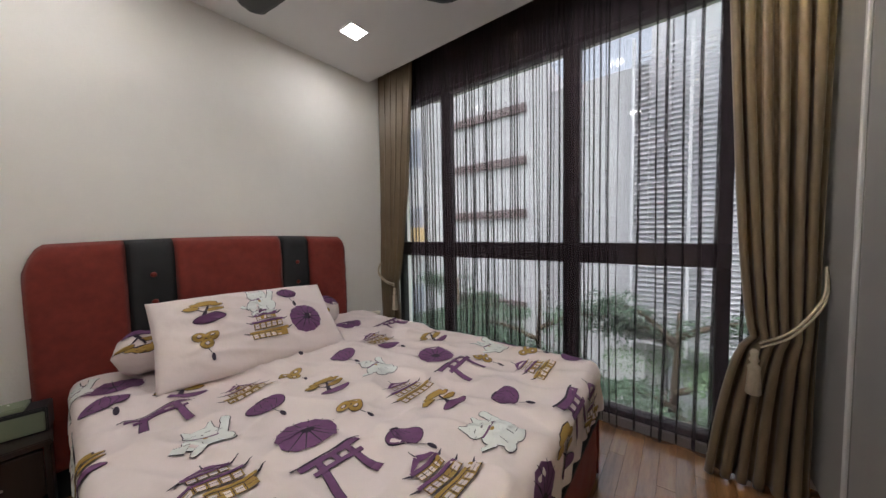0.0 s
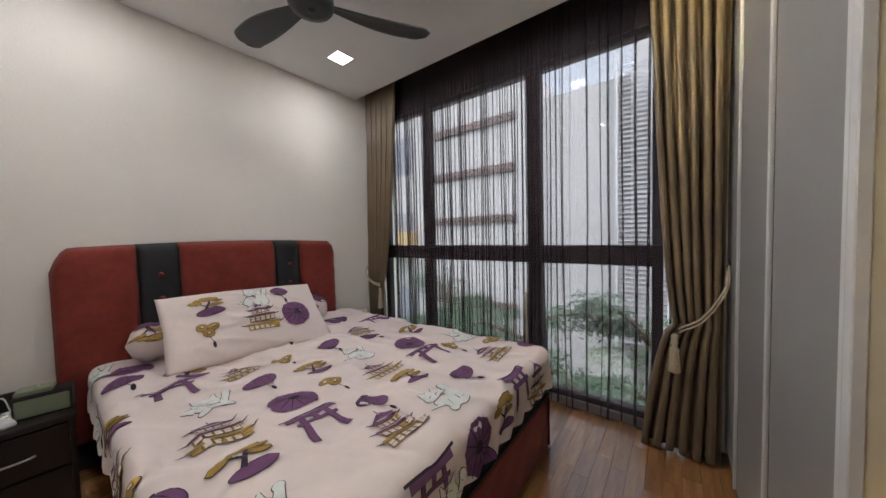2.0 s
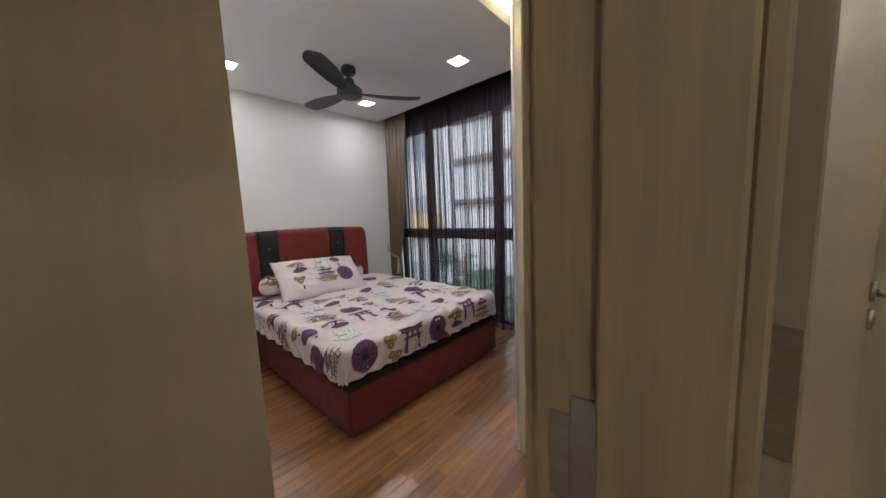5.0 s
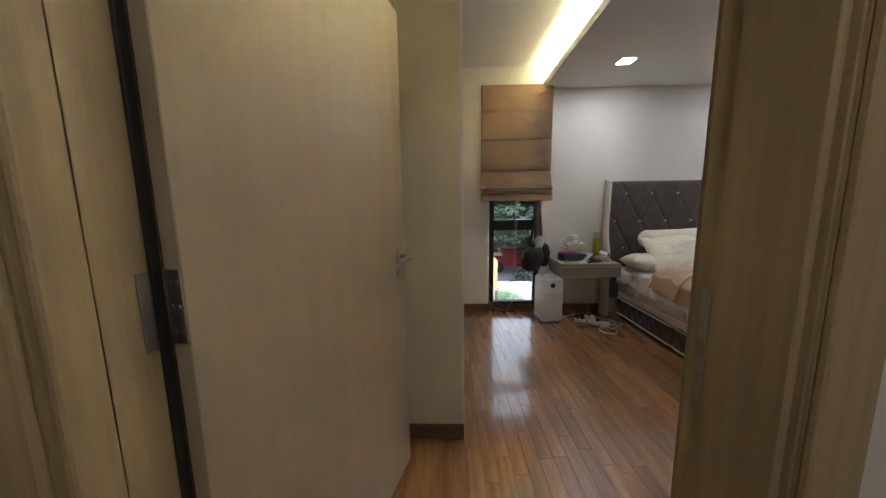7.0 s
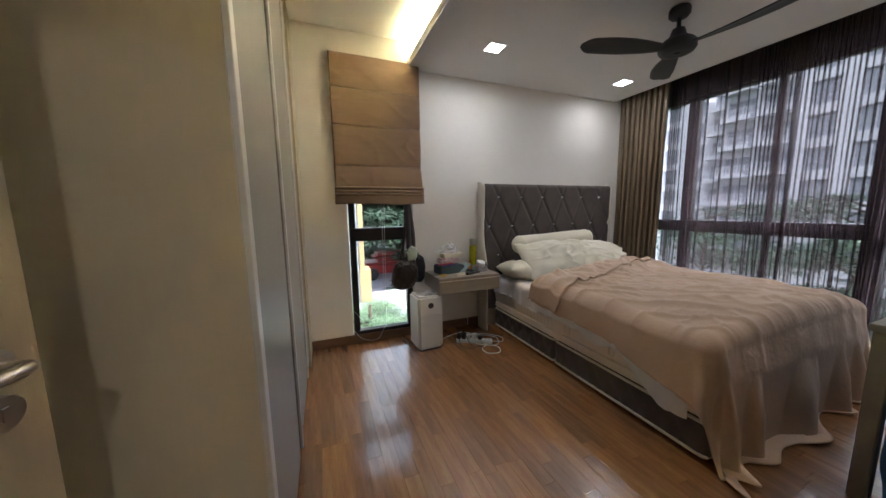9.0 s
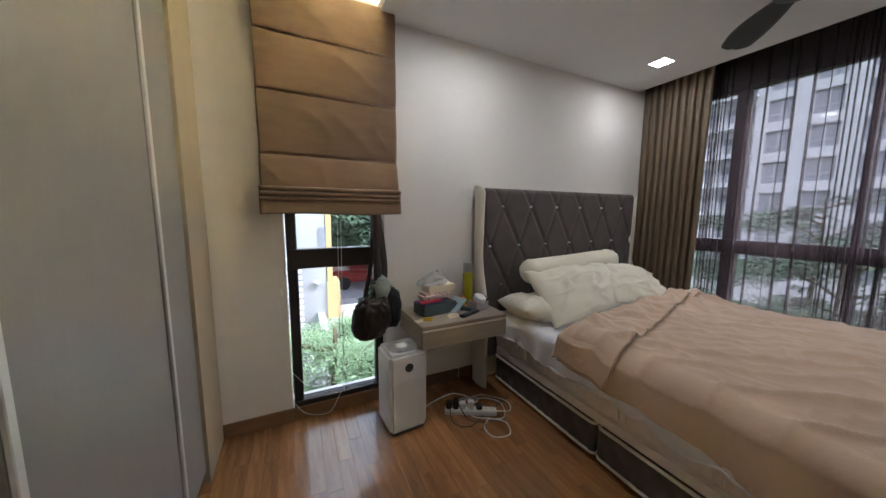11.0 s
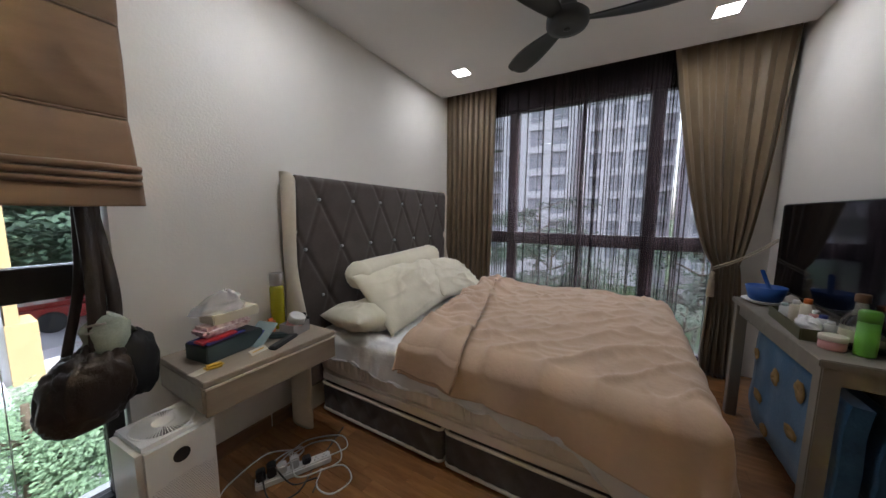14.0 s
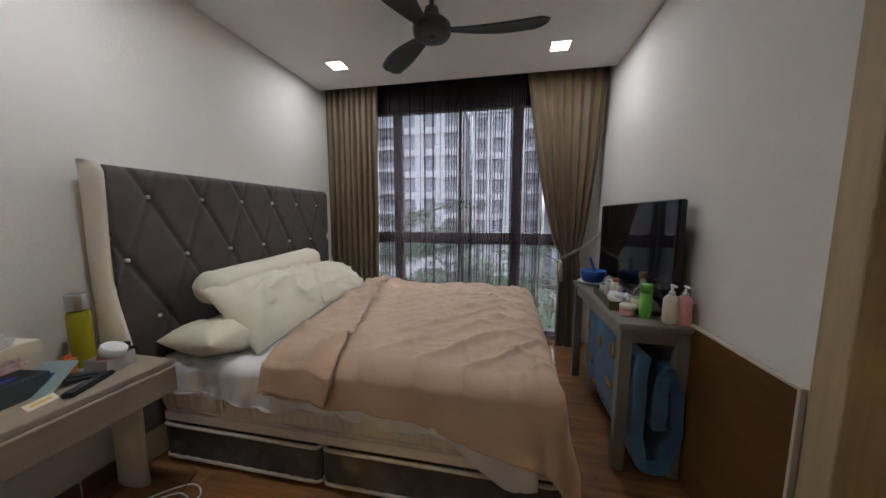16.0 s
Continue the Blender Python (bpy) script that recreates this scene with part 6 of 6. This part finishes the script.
turned("spirit_bottle", pose(4.93, -0.01, TI), [("bottle", [(0.045, 0), (0.048, 0.008), (0.048, 0.10), (0.040, 0.125), (0.018, 0.145), (0.016, 0.185)], CLEAR, "clear glass bottle"), ("stopper", [(0.02, 0.186), (0.021, 0.19), (0.021, 0.215), (0.018, 0.218)], SKIRT, "brown stopper"), ("label", [(0.0485, 0.03), (0.0487, 0.031), (0.0487, 0.075), (0.0485, 0.076)], CREAMCARD, "pale paper label")],
       "clear glass bottle with a brown stopper and pale label", "bottle")
turned("round_tin", pose(4.875, 0.075, TI), [("tin", [(0.036, 0), (0.037, 0.005), (0.037, 0.035)], PINKB, ""), ("lid", [(0.039, 0.036), (0.039, 0.052), (0.036, 0.055)], CREAMC, "cream lid")], "cream-lidded round tin on the table", "tin")
turned("spray_can", pose(4.845, 0.005, TI), [("can", [(0.026, 0), (0.028, 0.006), (0.028, 0.13)], GREENB, ""), ("cap", [(0.0282, 0.131), (0.0282, 0.165), (0.024, 0.172)], GREENB, "pale green cap")], "bright green spray can on the table", "spray can")


def pump(x, y, mm, label):
    q = turned("pump_bottle", pose(x, y, TI), [("bottle", [(0.030, 0), (0.034, 0.01), (0.034, 0.115), (0.022, 0.135), (0.012, 0.14)], mm, ""), ("collar", [(0.013, 0.141), (0.013, 0.155), (0.006, 0.158), (0.005, 0.178)], WHITEPL, "")], label, "pump bottle", "pump bottles")
    bm = bmesh.new()
    box(bm, -0.035, 0.010, -0.007, 0.007, 0.178, 0.19, 0.003, 1)
    part("nozzle", bm, WHITEPL, q)


pump(4.775, -0.075, CREAMC, "cream pump lotion bottle on the table")
pump(4.765, -0.125, PINKB, "pink pump lotion bottle beside the wall")
boxed("remote_control", pose(4.90, -0.06, TI, 0, 0, 80), (0.16, 0.04, 0.018), BLACKPL, "black remote control on the table", "remote control")

# folded mattress under the table
MATT = mat("blue_patterned_cloth", (0.045, 0.135, 0.26), 0.85, var=0.3, scale=7, bump=0.25, bump_scale=120, sheen=0.3)
PATCH = mat("orange_cloth_patch", (0.34, 0.21, 0.07), 0.85, var=0.3, scale=20)
t = thing("folding_mattress", pose(0, 0, 0), "folded blue patterned mattress stored under the table", "mattress")
prof = curve_pts([(0.075, 0.63), (0.08, 0.30), (0.066, 0.10), (0.0, 0.03), (-0.09, 0.06), (-0.135, 0.25), (-0.13, 0.45), (-0.08, 0.57), (-0.02, 0.53), (-0.005, 0.38), (-0.01, 0.26)], 90)
bm = bmesh.new()


def matt(u, v):
    i = u * 90
    p = prof[int(round(i))]
    x = TX0 - 0.02 + 0.84 * v
    return (x + 0.01 * math.sin(12 * u), p[0] + 0.004 * math.sin(60 * u) + 0.006 * noise.noise(Vector((u * 9, v * 9, 0))), p[1] + 0.004 * math.sin(50 * u + 4))


sheet(bm, 90, 24, matt, -0.055)
part("mattress", bm, MATT, t)
rng = random.Random(9)
for x, z in ((5.25, 0.47), (5.05, 0.30), (5.42, 0.28), (5.30, 0.15), (5.02, 0.52), (5.50, 0.50)):
    w, h, turn = rng.uniform(0.035, 0.06), rng.uniform(0.03, 0.06), rng.uniform(-0.6, 0.6)
    bm = bmesh.new()

    def blot(u, v, x=x, z=z, w=w, h=h, turn=turn):
        a = 2 * math.pi * u
        q = v * (1 + 0.35 * noise.noise(Vector((2 * math.cos(a) + x * 9, 2 * math.sin(a), z * 7))))
        c, d = w * q * math.cos(a), h * q * math.sin(a)
        return (x + c * math.cos(turn) - d * math.sin(turn), 0.089, z + c * math.sin(turn) + d * math.cos(turn))
    sheet(bm, 14, 2, blot, 0.002)
    part("patch", bm, PATCH, t, "ochre printed patch")

# board leaning on the wall
BOARD = mat("brown_board", (0.13, 0.062, 0.014), 0.45, var=0.18, scale=3, stretch=(1, 1, 6), bump=0.05)
t = thing("board", pose(0, 0, 0), "large brown board with a pale edge against the wall", "board")
bm = bmesh.new()
box(bm, 4.215, 4.765, R2 + 0.016, R2 + 0.030, 0.002, 0.775, 0.001, 1)
part("panel", bm, BOARD, t)
for d in ((4.207, 4.772, R2 + 0.014, R2 + 0.033, 0.776, 0.786), (4.203, 4.214, R2 + 0.014, R2 + 0.033, 0.002, 0.786)):
    bm = bmesh.new()
    box(bm, *d, 0.001, 1)
    part("edge_strip", bm, CREAMC, t, "pale edge strip")

# ---- outdoors, seen through the windows ----
GZ = -8.0
LAWN = mat("dark_lawn", (0.05, 0.09, 0.03), 0.9, var=0.4, scale=0.6)
CONC = mat("white_render", (0.56, 0.55, 0.61), 0.8, var=0.06, scale=0.5, bump=0.05, bump_scale=8)
WHITER = mat("pale_render", (0.50, 0.49, 0.51), 0.8, var=0.06, scale=0.5, bump=0.05, bump_scale=8)
GREYR = mat("grey_render", (0.44, 0.45, 0.48), 0.8, var=0.05, scale=0.5)
DARKG = mat("dark_glazing", (0.24, 0.25, 0.30), 0.3, var=0.2, scale=0.8)
BRONZE = mat("brown_band", (0.16, 0.12, 0.12), 0.6, var=0.1)
LOUV = mat("grey_louvre", (0.62, 0.62, 0.64), 0.6, var=0.05)
OCHREW = mat("ochre_render", (0.52, 0.38, 0.19), 0.8, var=0.06, scale=0.6)
ROOFT = mat("weathered_roof", (0.32, 0.31, 0.29), 0.9, var=0.35, scale=2.5, bump=0.2, bump_scale=6)
BARK = mat("bark", (0.10, 0.075, 0.05), 0.9, var=0.3, scale=8, bump=0.4, bump_scale=20)
LEAF = mat("green_leaf", (0.10, 0.18, 0.085), 0.6, var=0.3, scale=1.6, second=(0.20, 0.30, 0.17))
LEAFD = mat("dark_green_leaf", (0.045, 0.085, 0.055), 0.6, var=0.35, scale=1.2, second=(0.085, 0.14, 0.085))
CARR = mat("red_car_paint", (0.25, 0.02, 0.02), 0.3, var=0.05)

bm = bmesh.new()
sheet(bm, 8, 8, lambda u, v: (-900 + 1800 * u, -900 + 1800 * v, GZ))
tagged(part("ground", bm, LAWN), "green ground far below the windows", "ground", kind="structure")


def tree(x, y, base, top, radius, leaves, seed, material, label, flat=0.45, leaf=0.07):
    """A trunk with limbs and a crown of small leaves set in layered sprays."""
    rng = random.Random(seed)
    t = thing("tree", pose(x, y, base), label, "tree", "garden trees")
    h = top - base
    bm = bmesh.new()
    tips = []
    tube(bm, curve_pts([(0, 0, 0), (0.08, 0.05, h * 0.3), (-0.05, 0.08, h * 0.62), (0.03, 0, h * 0.93)], 16), [0.16 * (1 - 0.05 * i) for i in range(17)], 8)
    for i in range(14):
        a, z = i * 2.4 + rng.uniform(-0.3, 0.3), h * rng.uniform(0.42, 0.9)
        r = radius * rng.uniform(0.55, 1.0) * (1.1 - 0.5 * max(0, z / h - 0.6))
        tip = Vector((r * math.cos(a), r * math.sin(a), z + r * rng.uniform(0.05, 0.3)))
        pts = curve_pts([(0, 0, z), tip * 0.5 + Vector((0, 0, z * 0.5 + 0.12 * r)), tip], 10)
        tube(bm, pts, [0.05 * (1 - i / 11) + 0.008 for i in range(11)], 6)
        tips += [(pts[4], r * 0.33), (pts[7], r * 0.36), (pts[10], r * 0.30)]
    part("trunk", bm, BARK, t)
    verts, faces = [], []
    sprays = [(Vector(p) + Vector((rng.gauss(0, r * 0.5), rng.gauss(0, r * 0.5), rng.gauss(0, r * 0.22))), r * rng.uniform(0.45, 0.9)) for p, r in tips for _ in range(5)]
    per = max(6, leaves // len(sprays))
    for c, r in sprays:
        lean = Vector((rng.gauss(0, 0.25), rng.gauss(0, 0.25), 1)).normalized()
        for _ in range(per):
            a, q = rng.uniform(0, 6.283), r * math.sqrt(rng.random())
            p = c + Vector((q * math.cos(a), q * math.sin(a), 0))
            p.z += -0.35 * q * q / r - (p - c).dot(lean) * 0.4 + rng.gauss(0, r * 0.07 * (1 + flat))
            d = Vector((math.cos(a) + rng.gauss(0, 0.5), math.sin(a) + rng.gauss(0, 0.5), rng.gauss(-0.25, 0.3))).normalized()
            s = d.cross(Vector((rng.gauss(0, 0.3), rng.gauss(0, 0.3), 1))).normalized()
            L, W = leaf * rng.uniform(0.7, 1.3), leaf * 0.28
            k = len(verts)
            verts += [p, p + d * L * 0.5 + s * W, p + d * L, p + d * L * 0.5 - s * W]
            faces.append((k, k + 1, k + 2, k + 3))
    me = bpy.data.meshes.new("crown")
    me.from_pydata([tuple(v) for v in verts], [], faces)
    me.materials.append(material)
    o = new("crown", me)
    o.parent = t
    return t


# below the narrow window and in front of the first bedroom
tree(3.5, 6.3, GZ, -0.25, 2.6, 170000, 1, LEAF, "feathery green tree just below the narrow window", leaf=0.055)
tree(7.5, 15.0, GZ, 4.0, 3.8, 34000, 2, LEAFD, "tall green tree beyond the low roof", leaf=0.26)
tree(5.0, 19.5, GZ, 4.5, 4.2, 30000, 12, LEAFD, "tall green tree beyond the low roof", leaf=0.3)
tree(10.5, 14.0, GZ, 3.5, 3.4, 20000, 13, LEAFD, "tall green tree beyond the low roof", leaf=0.26)
far_tree = tree(11.5, 19.0, GZ, 5.5, 4.8, 26000, 3, LEAFD, "tall green tree beyond the low roof", leaf=0.32)
tree(-1.6, 6.0, GZ, 0.55, 2.0, 26000, 4, LEAFD, "slender layered tree outside the bedroom window", leaf=0.09)
tree(0.7, 5.8, GZ, 0.45, 1.6, 26000, 5, LEAFD, "slender layered tree outside the bedroom window", leaf=0.07)
tree(-4.4, 7.0, GZ, 0.45, 2.0, 24000, 6, LEAFD, "slender layered tree outside the bedroom window", leaf=0.09)
avenue = tree(21.0, 4.0, GZ, 0.9, 3.8, 10000, 7, LEAFD, "broad green tree in the courtyard", leaf=0.2)
for x, y, r, s in ((23, -3, 40, 1.0), (20, -9, 80, 0.95), (24, 11, 130, 1.08), (20, 17, 200, 1.0), (26, 24, 260, 1.1), (17, -1.5, 310, 0.72), (30, 31, 20, 1.1), (33, 7.5, 90, 1.25)):
    c = copy_thing(avenue, pose(x, y, GZ, 0, 0, r))
    c.scale = (s, s, s)


def window_mesh(w, h):
    bm = bmesh.new()
    for a in ((-w / 2, -w / 2 + 0.06, 0, h), (w / 2 - 0.06, w / 2, 0, h), (-0.03, 0.03, 0, h), (-w / 2, w / 2, 0, 0.06), (-w / 2, w / 2, h - 0.06, h), (-w / 2, w / 2, h * 0.32, h * 0.32 + 0.05)):
        box(bm, -0.05, 0.02, a[0], a[1], a[2], a[3])
    f = mesh_of("window_frame", bm, CONC)
    bm = bmesh.new()
    box(bm, -0.01, 0.01, -w / 2, w / 2, 0, h)
    return f, mesh_of("window", bm, DARKG)


def tower(x, y, width, depth, floors, bays, balcony_bays, turn, label):
    """A block of flats whose front looks along its own -x."""
    t = thing("apartment_block", pose(x, y, GZ, 0, 0, turn), label, "apartment building", "apartment blocks")
    fh = 3.0
    H = floors * fh
    bm = bmesh.new()
    box(bm, 0.3, depth, -width / 2, width / 2, 0, H)
    bw = width / bays
    for i in range(bays):
        yc = -width / 2 + (i + 0.5) * bw
        wide = 0.40 if i in balcony_bays else 0.30
        box(bm, 0.0, 0.3, yc - bw / 2, yc - bw * wide, 0, H)
        box(bm, 0.0, 0.3, yc + bw * wide, yc + bw / 2, 0, H)
    for k in range(floors + 1):
        box(bm, 0.02, 0.3, -width / 2, width / 2, max(0, k * fh - 0.45), k * fh + 0.42)
    part("wall", bm, CONC, t)
    bm = bmesh.new()
    box(bm, -0.15, depth + 0.2, -width / 2 - 0.2, width / 2 + 0.2, H, H + 0.9)
    part("roof", bm, GREYR, t)
    f, g = window_mesh(bw * 0.62, 2.15)
    f2, g2 = window_mesh(bw * 0.82, 2.15)
    bm = bmesh.new()
    box(bm, -1.3, 0.3, -bw * 0.44, bw * 0.44, -0.16, 0.0)
    box(bm, -1.3, -1.2, -bw * 0.44, bw * 0.44, 0.0, 0.35)
    for i in range(9):
        q = -bw * 0.43 + i * bw * 0.86 / 8
        box(bm, -1.27, -1.23, q - 0.03, q + 0.03, 0.35, 1.0)
    box(bm, -1.3, -1.2, -bw * 0.44, bw * 0.44, 1.0, 1.08)
    bal = mesh_of("balcony", bm, CONC)
    for k in range(1, floors):
        for i in range(bays):
            yc = -width / 2 + (i + 0.5) * bw
            isb = i in balcony_bays
            o = new("window", g2 if isb else g)
            o.parent, o.location = t, (0.24, yc, k * fh + 0.42)
            o2 = new("frame", f2 if isb else f)
            o2.parent = o
            if isb:
                b = new("balcony", bal)
                b.parent, b.location = t, (0, yc, k * fh + 0.42)
    return t


tower(46, 14.2, 15, 10, 8, 5, (3, 4), 0, "pale grey apartment block with balconies")
tower(50, 0.5, 10, 10, 8, 4, (0,), 0, "pale grey apartment block with balconies")
tower(44, -10.5, 10, 10, 8, 3, (1, 2), 0, "pale grey apartment block with balconies")
tower(52, 31, 16, 10, 8, 5, (0, 4), 0, "pale grey apartment block with balconies")


# white neighbour in front of the first bedroom
t = thing("neighbour_building", pose(0, 0, 0), "white rendered neighbouring building with louvred screens", "building")
bm = bmesh.new()
box(bm, -10.0, -2.5, 9.0, 16, GZ, 6.2)
box(bm, -2.5, 0.0, 9.4, 16, GZ, 5.4)
box(bm, 0.0, 0.45, 10.0, 16, GZ, 9.0)
part("wall", bm, WHITER, t)
for z in (5.0, 3.4, 1.75, -1.2, -3.5):
    bm = bmesh.new()
    box(bm, -6.4, -3.1, 8.93, 9.0, z - 0.13, z + 0.13)
    part("band", bm, BRONZE, t, "brown horizontal band")
for z in (4.7, 1.6, -1.5):
    bm = bmesh.new()
    box(bm, -9.2, -7.5, 8.96, 9.0, z - 0.9, z + 0.6)
    part("window", bm, DARKG, t)
bm = bmesh.new()
box(bm, -9.3, -7.4, 8.2, 9.0, 0.5, 1.4)
part("balcony", bm, OCHREW, t, "ochre balcony front")
slat = None
for i in range(60):
    if slat is None:
        bm = bmesh.new()
        vs = [bm.verts.new(p) for p in ((-0.5, 0.0, 0.0), (1.9, 0.0, 0.0), (1.9, 0.09, 0.085), (-0.5, 0.09, 0.085))]
        bm.faces.new(vs)
        bmesh.ops.solidify(bm, geom=list(bm.faces), thickness=0.015)
        slat = mesh_of("slat", bm, LOUV)
    o = new("slat", slat)
    o.parent, o.location = t, (0.2, 9.2, -1.8 + 0.125 * i)
for x in (-0.35, 0.82, 2.1):
    bm = bmesh.new()
    box(bm, x, x + 0.07, 9.18, 9.35, -2.0, 6.0)
    part("post", bm, LOUV, t)

# grey neighbour, ochre column and low roof behind the narrow window
t = thing("neighbour_building", pose(0, 0, 0), "grey rendered building with an ochre column", "building")
bm = bmesh.new()
box(bm, 0.5, 3.72, 10.0, 15, GZ, 7)
part("wall", bm, GREYR, t)
bm = bmesh.new()
box(bm, 3.74, 3.89, 9.95, 10.6, GZ, 7)
part("column", bm, OCHREW, t, "ochre rendered column")
bm = bmesh.new()
box(bm, 3.72, 4.08, 9.9, 10.7, GZ, -0.7)
part("pier", bm, OCHREW, t, "ochre rendered pier")
bm = bmesh.new()
box(bm, 3.55, 3.73, 9.94, 9.999, 0.1, 0.9)
part("window", bm, DARKG, t)
bm = bmesh.new()
lathe(bm, [(0.07, 0), (0.09, 0.03), (0.08, 0.09), (0.02, 0.12)], (3.45, 9.93, -0.75), 14)
part("wall_lamp", bm, WHITEPL, t)
for i in range(14):
    o = new("slat", slat)
    o.parent = t
    o.matrix_basis = Matrix.Translation((2.4, 9.6, -2.2 + 0.17 * i)) @ Matrix.Diagonal((0.35, 1.3, 1.0, 1.0))
t = thing("low_roof", pose(0, 0, 0), "weathered flat roof with a white parapet", "roof")
bm = bmesh.new()
box(bm, 3.5, 8.5, 8.3, 10.5, GZ, -1.85)
part("wall", bm, CONC, t)
bm = bmesh.new()
box(bm, 3.62, 8.4, 8.42, 10.4, -1.849, -1.80)
part("roof", bm, ROOFT, t)
for d in ((3.45, 3.62, 8.25, 10.5, -1.95, -1.62), (3.62, 8.5, 10.40, 10.5, -1.95, -1.62), (3.62, 8.5, 8.25, 8.42, -1.95, -1.62)):
    bm = bmesh.new()
    box(bm, *d, 0.01, 1)
    part("parapet", bm, CONC, t, "white parapet")
t = thing("parked_car", pose(6.2, 16.5, GZ + 5.6), "red parked car seen beyond the low roof", "car")
bm = bmesh.new()
box(bm, -2.0, 2.0, -0.8, 0.8, 0.3, 0.9, 0.15, 3)
box(bm, -1.1, 1.2, -0.7, 0.7, 0.9, 1.4, 0.2, 3)
part("body", bm, CARR, t)
for wx in (-1.25, 1.25):
    for wy in (-0.8, 0.8):
        bm = bmesh.new()
        cyl(bm, (wx, wy - 0.1, 0.32), (wx, wy + 0.1, 0.32), 0.32, n=18)
        part("wheel", bm, BLACKPL, t)
block("car_deck", (1.0, 14.0, 14.0, 19.0, GZ, GZ + 5.59), CONC, "concrete parking deck beyond the low roof", "deck")

# ---- floor strips, last ----
def plank_mesh(L, w):
    bm = bmesh.new()
    b = 0.0006
    vs = [bm.verts.new(p) for p in ((0, 0, -0.011), (w, 0, -0.011), (w, L, -0.011), (0, L, -0.011), (0, 0, -b), (w, 0, -b), (w, L, -b), (0, L, -b), (b, b, 0), (w - b, b, 0), (w - b, L - b, 0), (b, L - b, 0))]
    for f in ((0, 1, 5, 4), (1, 2, 6, 5), (2, 3, 7, 6), (3, 0, 4, 7), (4, 5, 9, 8), (5, 6, 10, 9), (6, 7, 11, 10), (7, 4, 8, 11), (8, 9, 10, 11)):
        bm.faces.new([vs[i] for i in f])
    return mesh_of("plank", bm, PLANK)


FW = 0.072
lengths = (0.42, 0.50, 0.58)
strips = [plank_mesh(L - 0.0006, FW - 0.0006) for L in lengths]
rng = random.Random(11)
floor_ob = bpy.data.objects["floor"]
rest_v, rest_f = [], []
count = 0
x = -1.5
while x < 6.42:
    low = S1 - 0.1 if x < RET - 0.16 else -1.85 if x < DX1 else -2.45 if x < 3.27 else -0.6
    y = low
    far = 2.6 if x > DX0 else WIN1 + 0.02
    while y < far - 0.02:
        k = rng.randrange(3)
        first = y == low
        L = lengths[k]
        cut = min(1.0, (far - y) / L, rng.uniform(0.3, 0.99) if first else 1.0)
        near = (2.52 < x < 4.3 and -0.1 < y < 2.1) or (0.45 < x < 1.15 and 0.2 < y < 1.7)
        if near and count < 300 and cut == 1.0:
            o = new("plank", strips[k])
            o.parent = floor_ob
            o.location = (x, y, 0)
            count += 1
        else:
            src = strips[k]
            s = len(rest_v)
            rest_v += [(v.co.x + x, v.co.y * cut + y, v.co.z) for v in src.vertices]
            rest_f += [tuple(i + s for i in p.vertices) for p in src.polygons]
        y += L * cut
    x += FW
me = bpy.data.meshes.new("planks")
me.from_pydata(rest_v, [], rest_f)
PLANKS = PLANK.copy()
PLANKS.name = "timber_floor_planks"
nt = PLANKS.node_tree
geo = nt.nodes.new("ShaderNodeNewGeometry")
for n in [n for n in nt.nodes if n.type == "OBJECT_INFO"]:
    for l in list(n.outputs["Random"].links):
        nt.links.new(geo.outputs["Random Per Island"], l.to_socket)
    nt.nodes.remove(n)
me.materials.append(PLANKS)
ob = new("planks", me)
ob.parent = floor_ob
tagged(ob, "brown timber floor strips", kind="stuff")
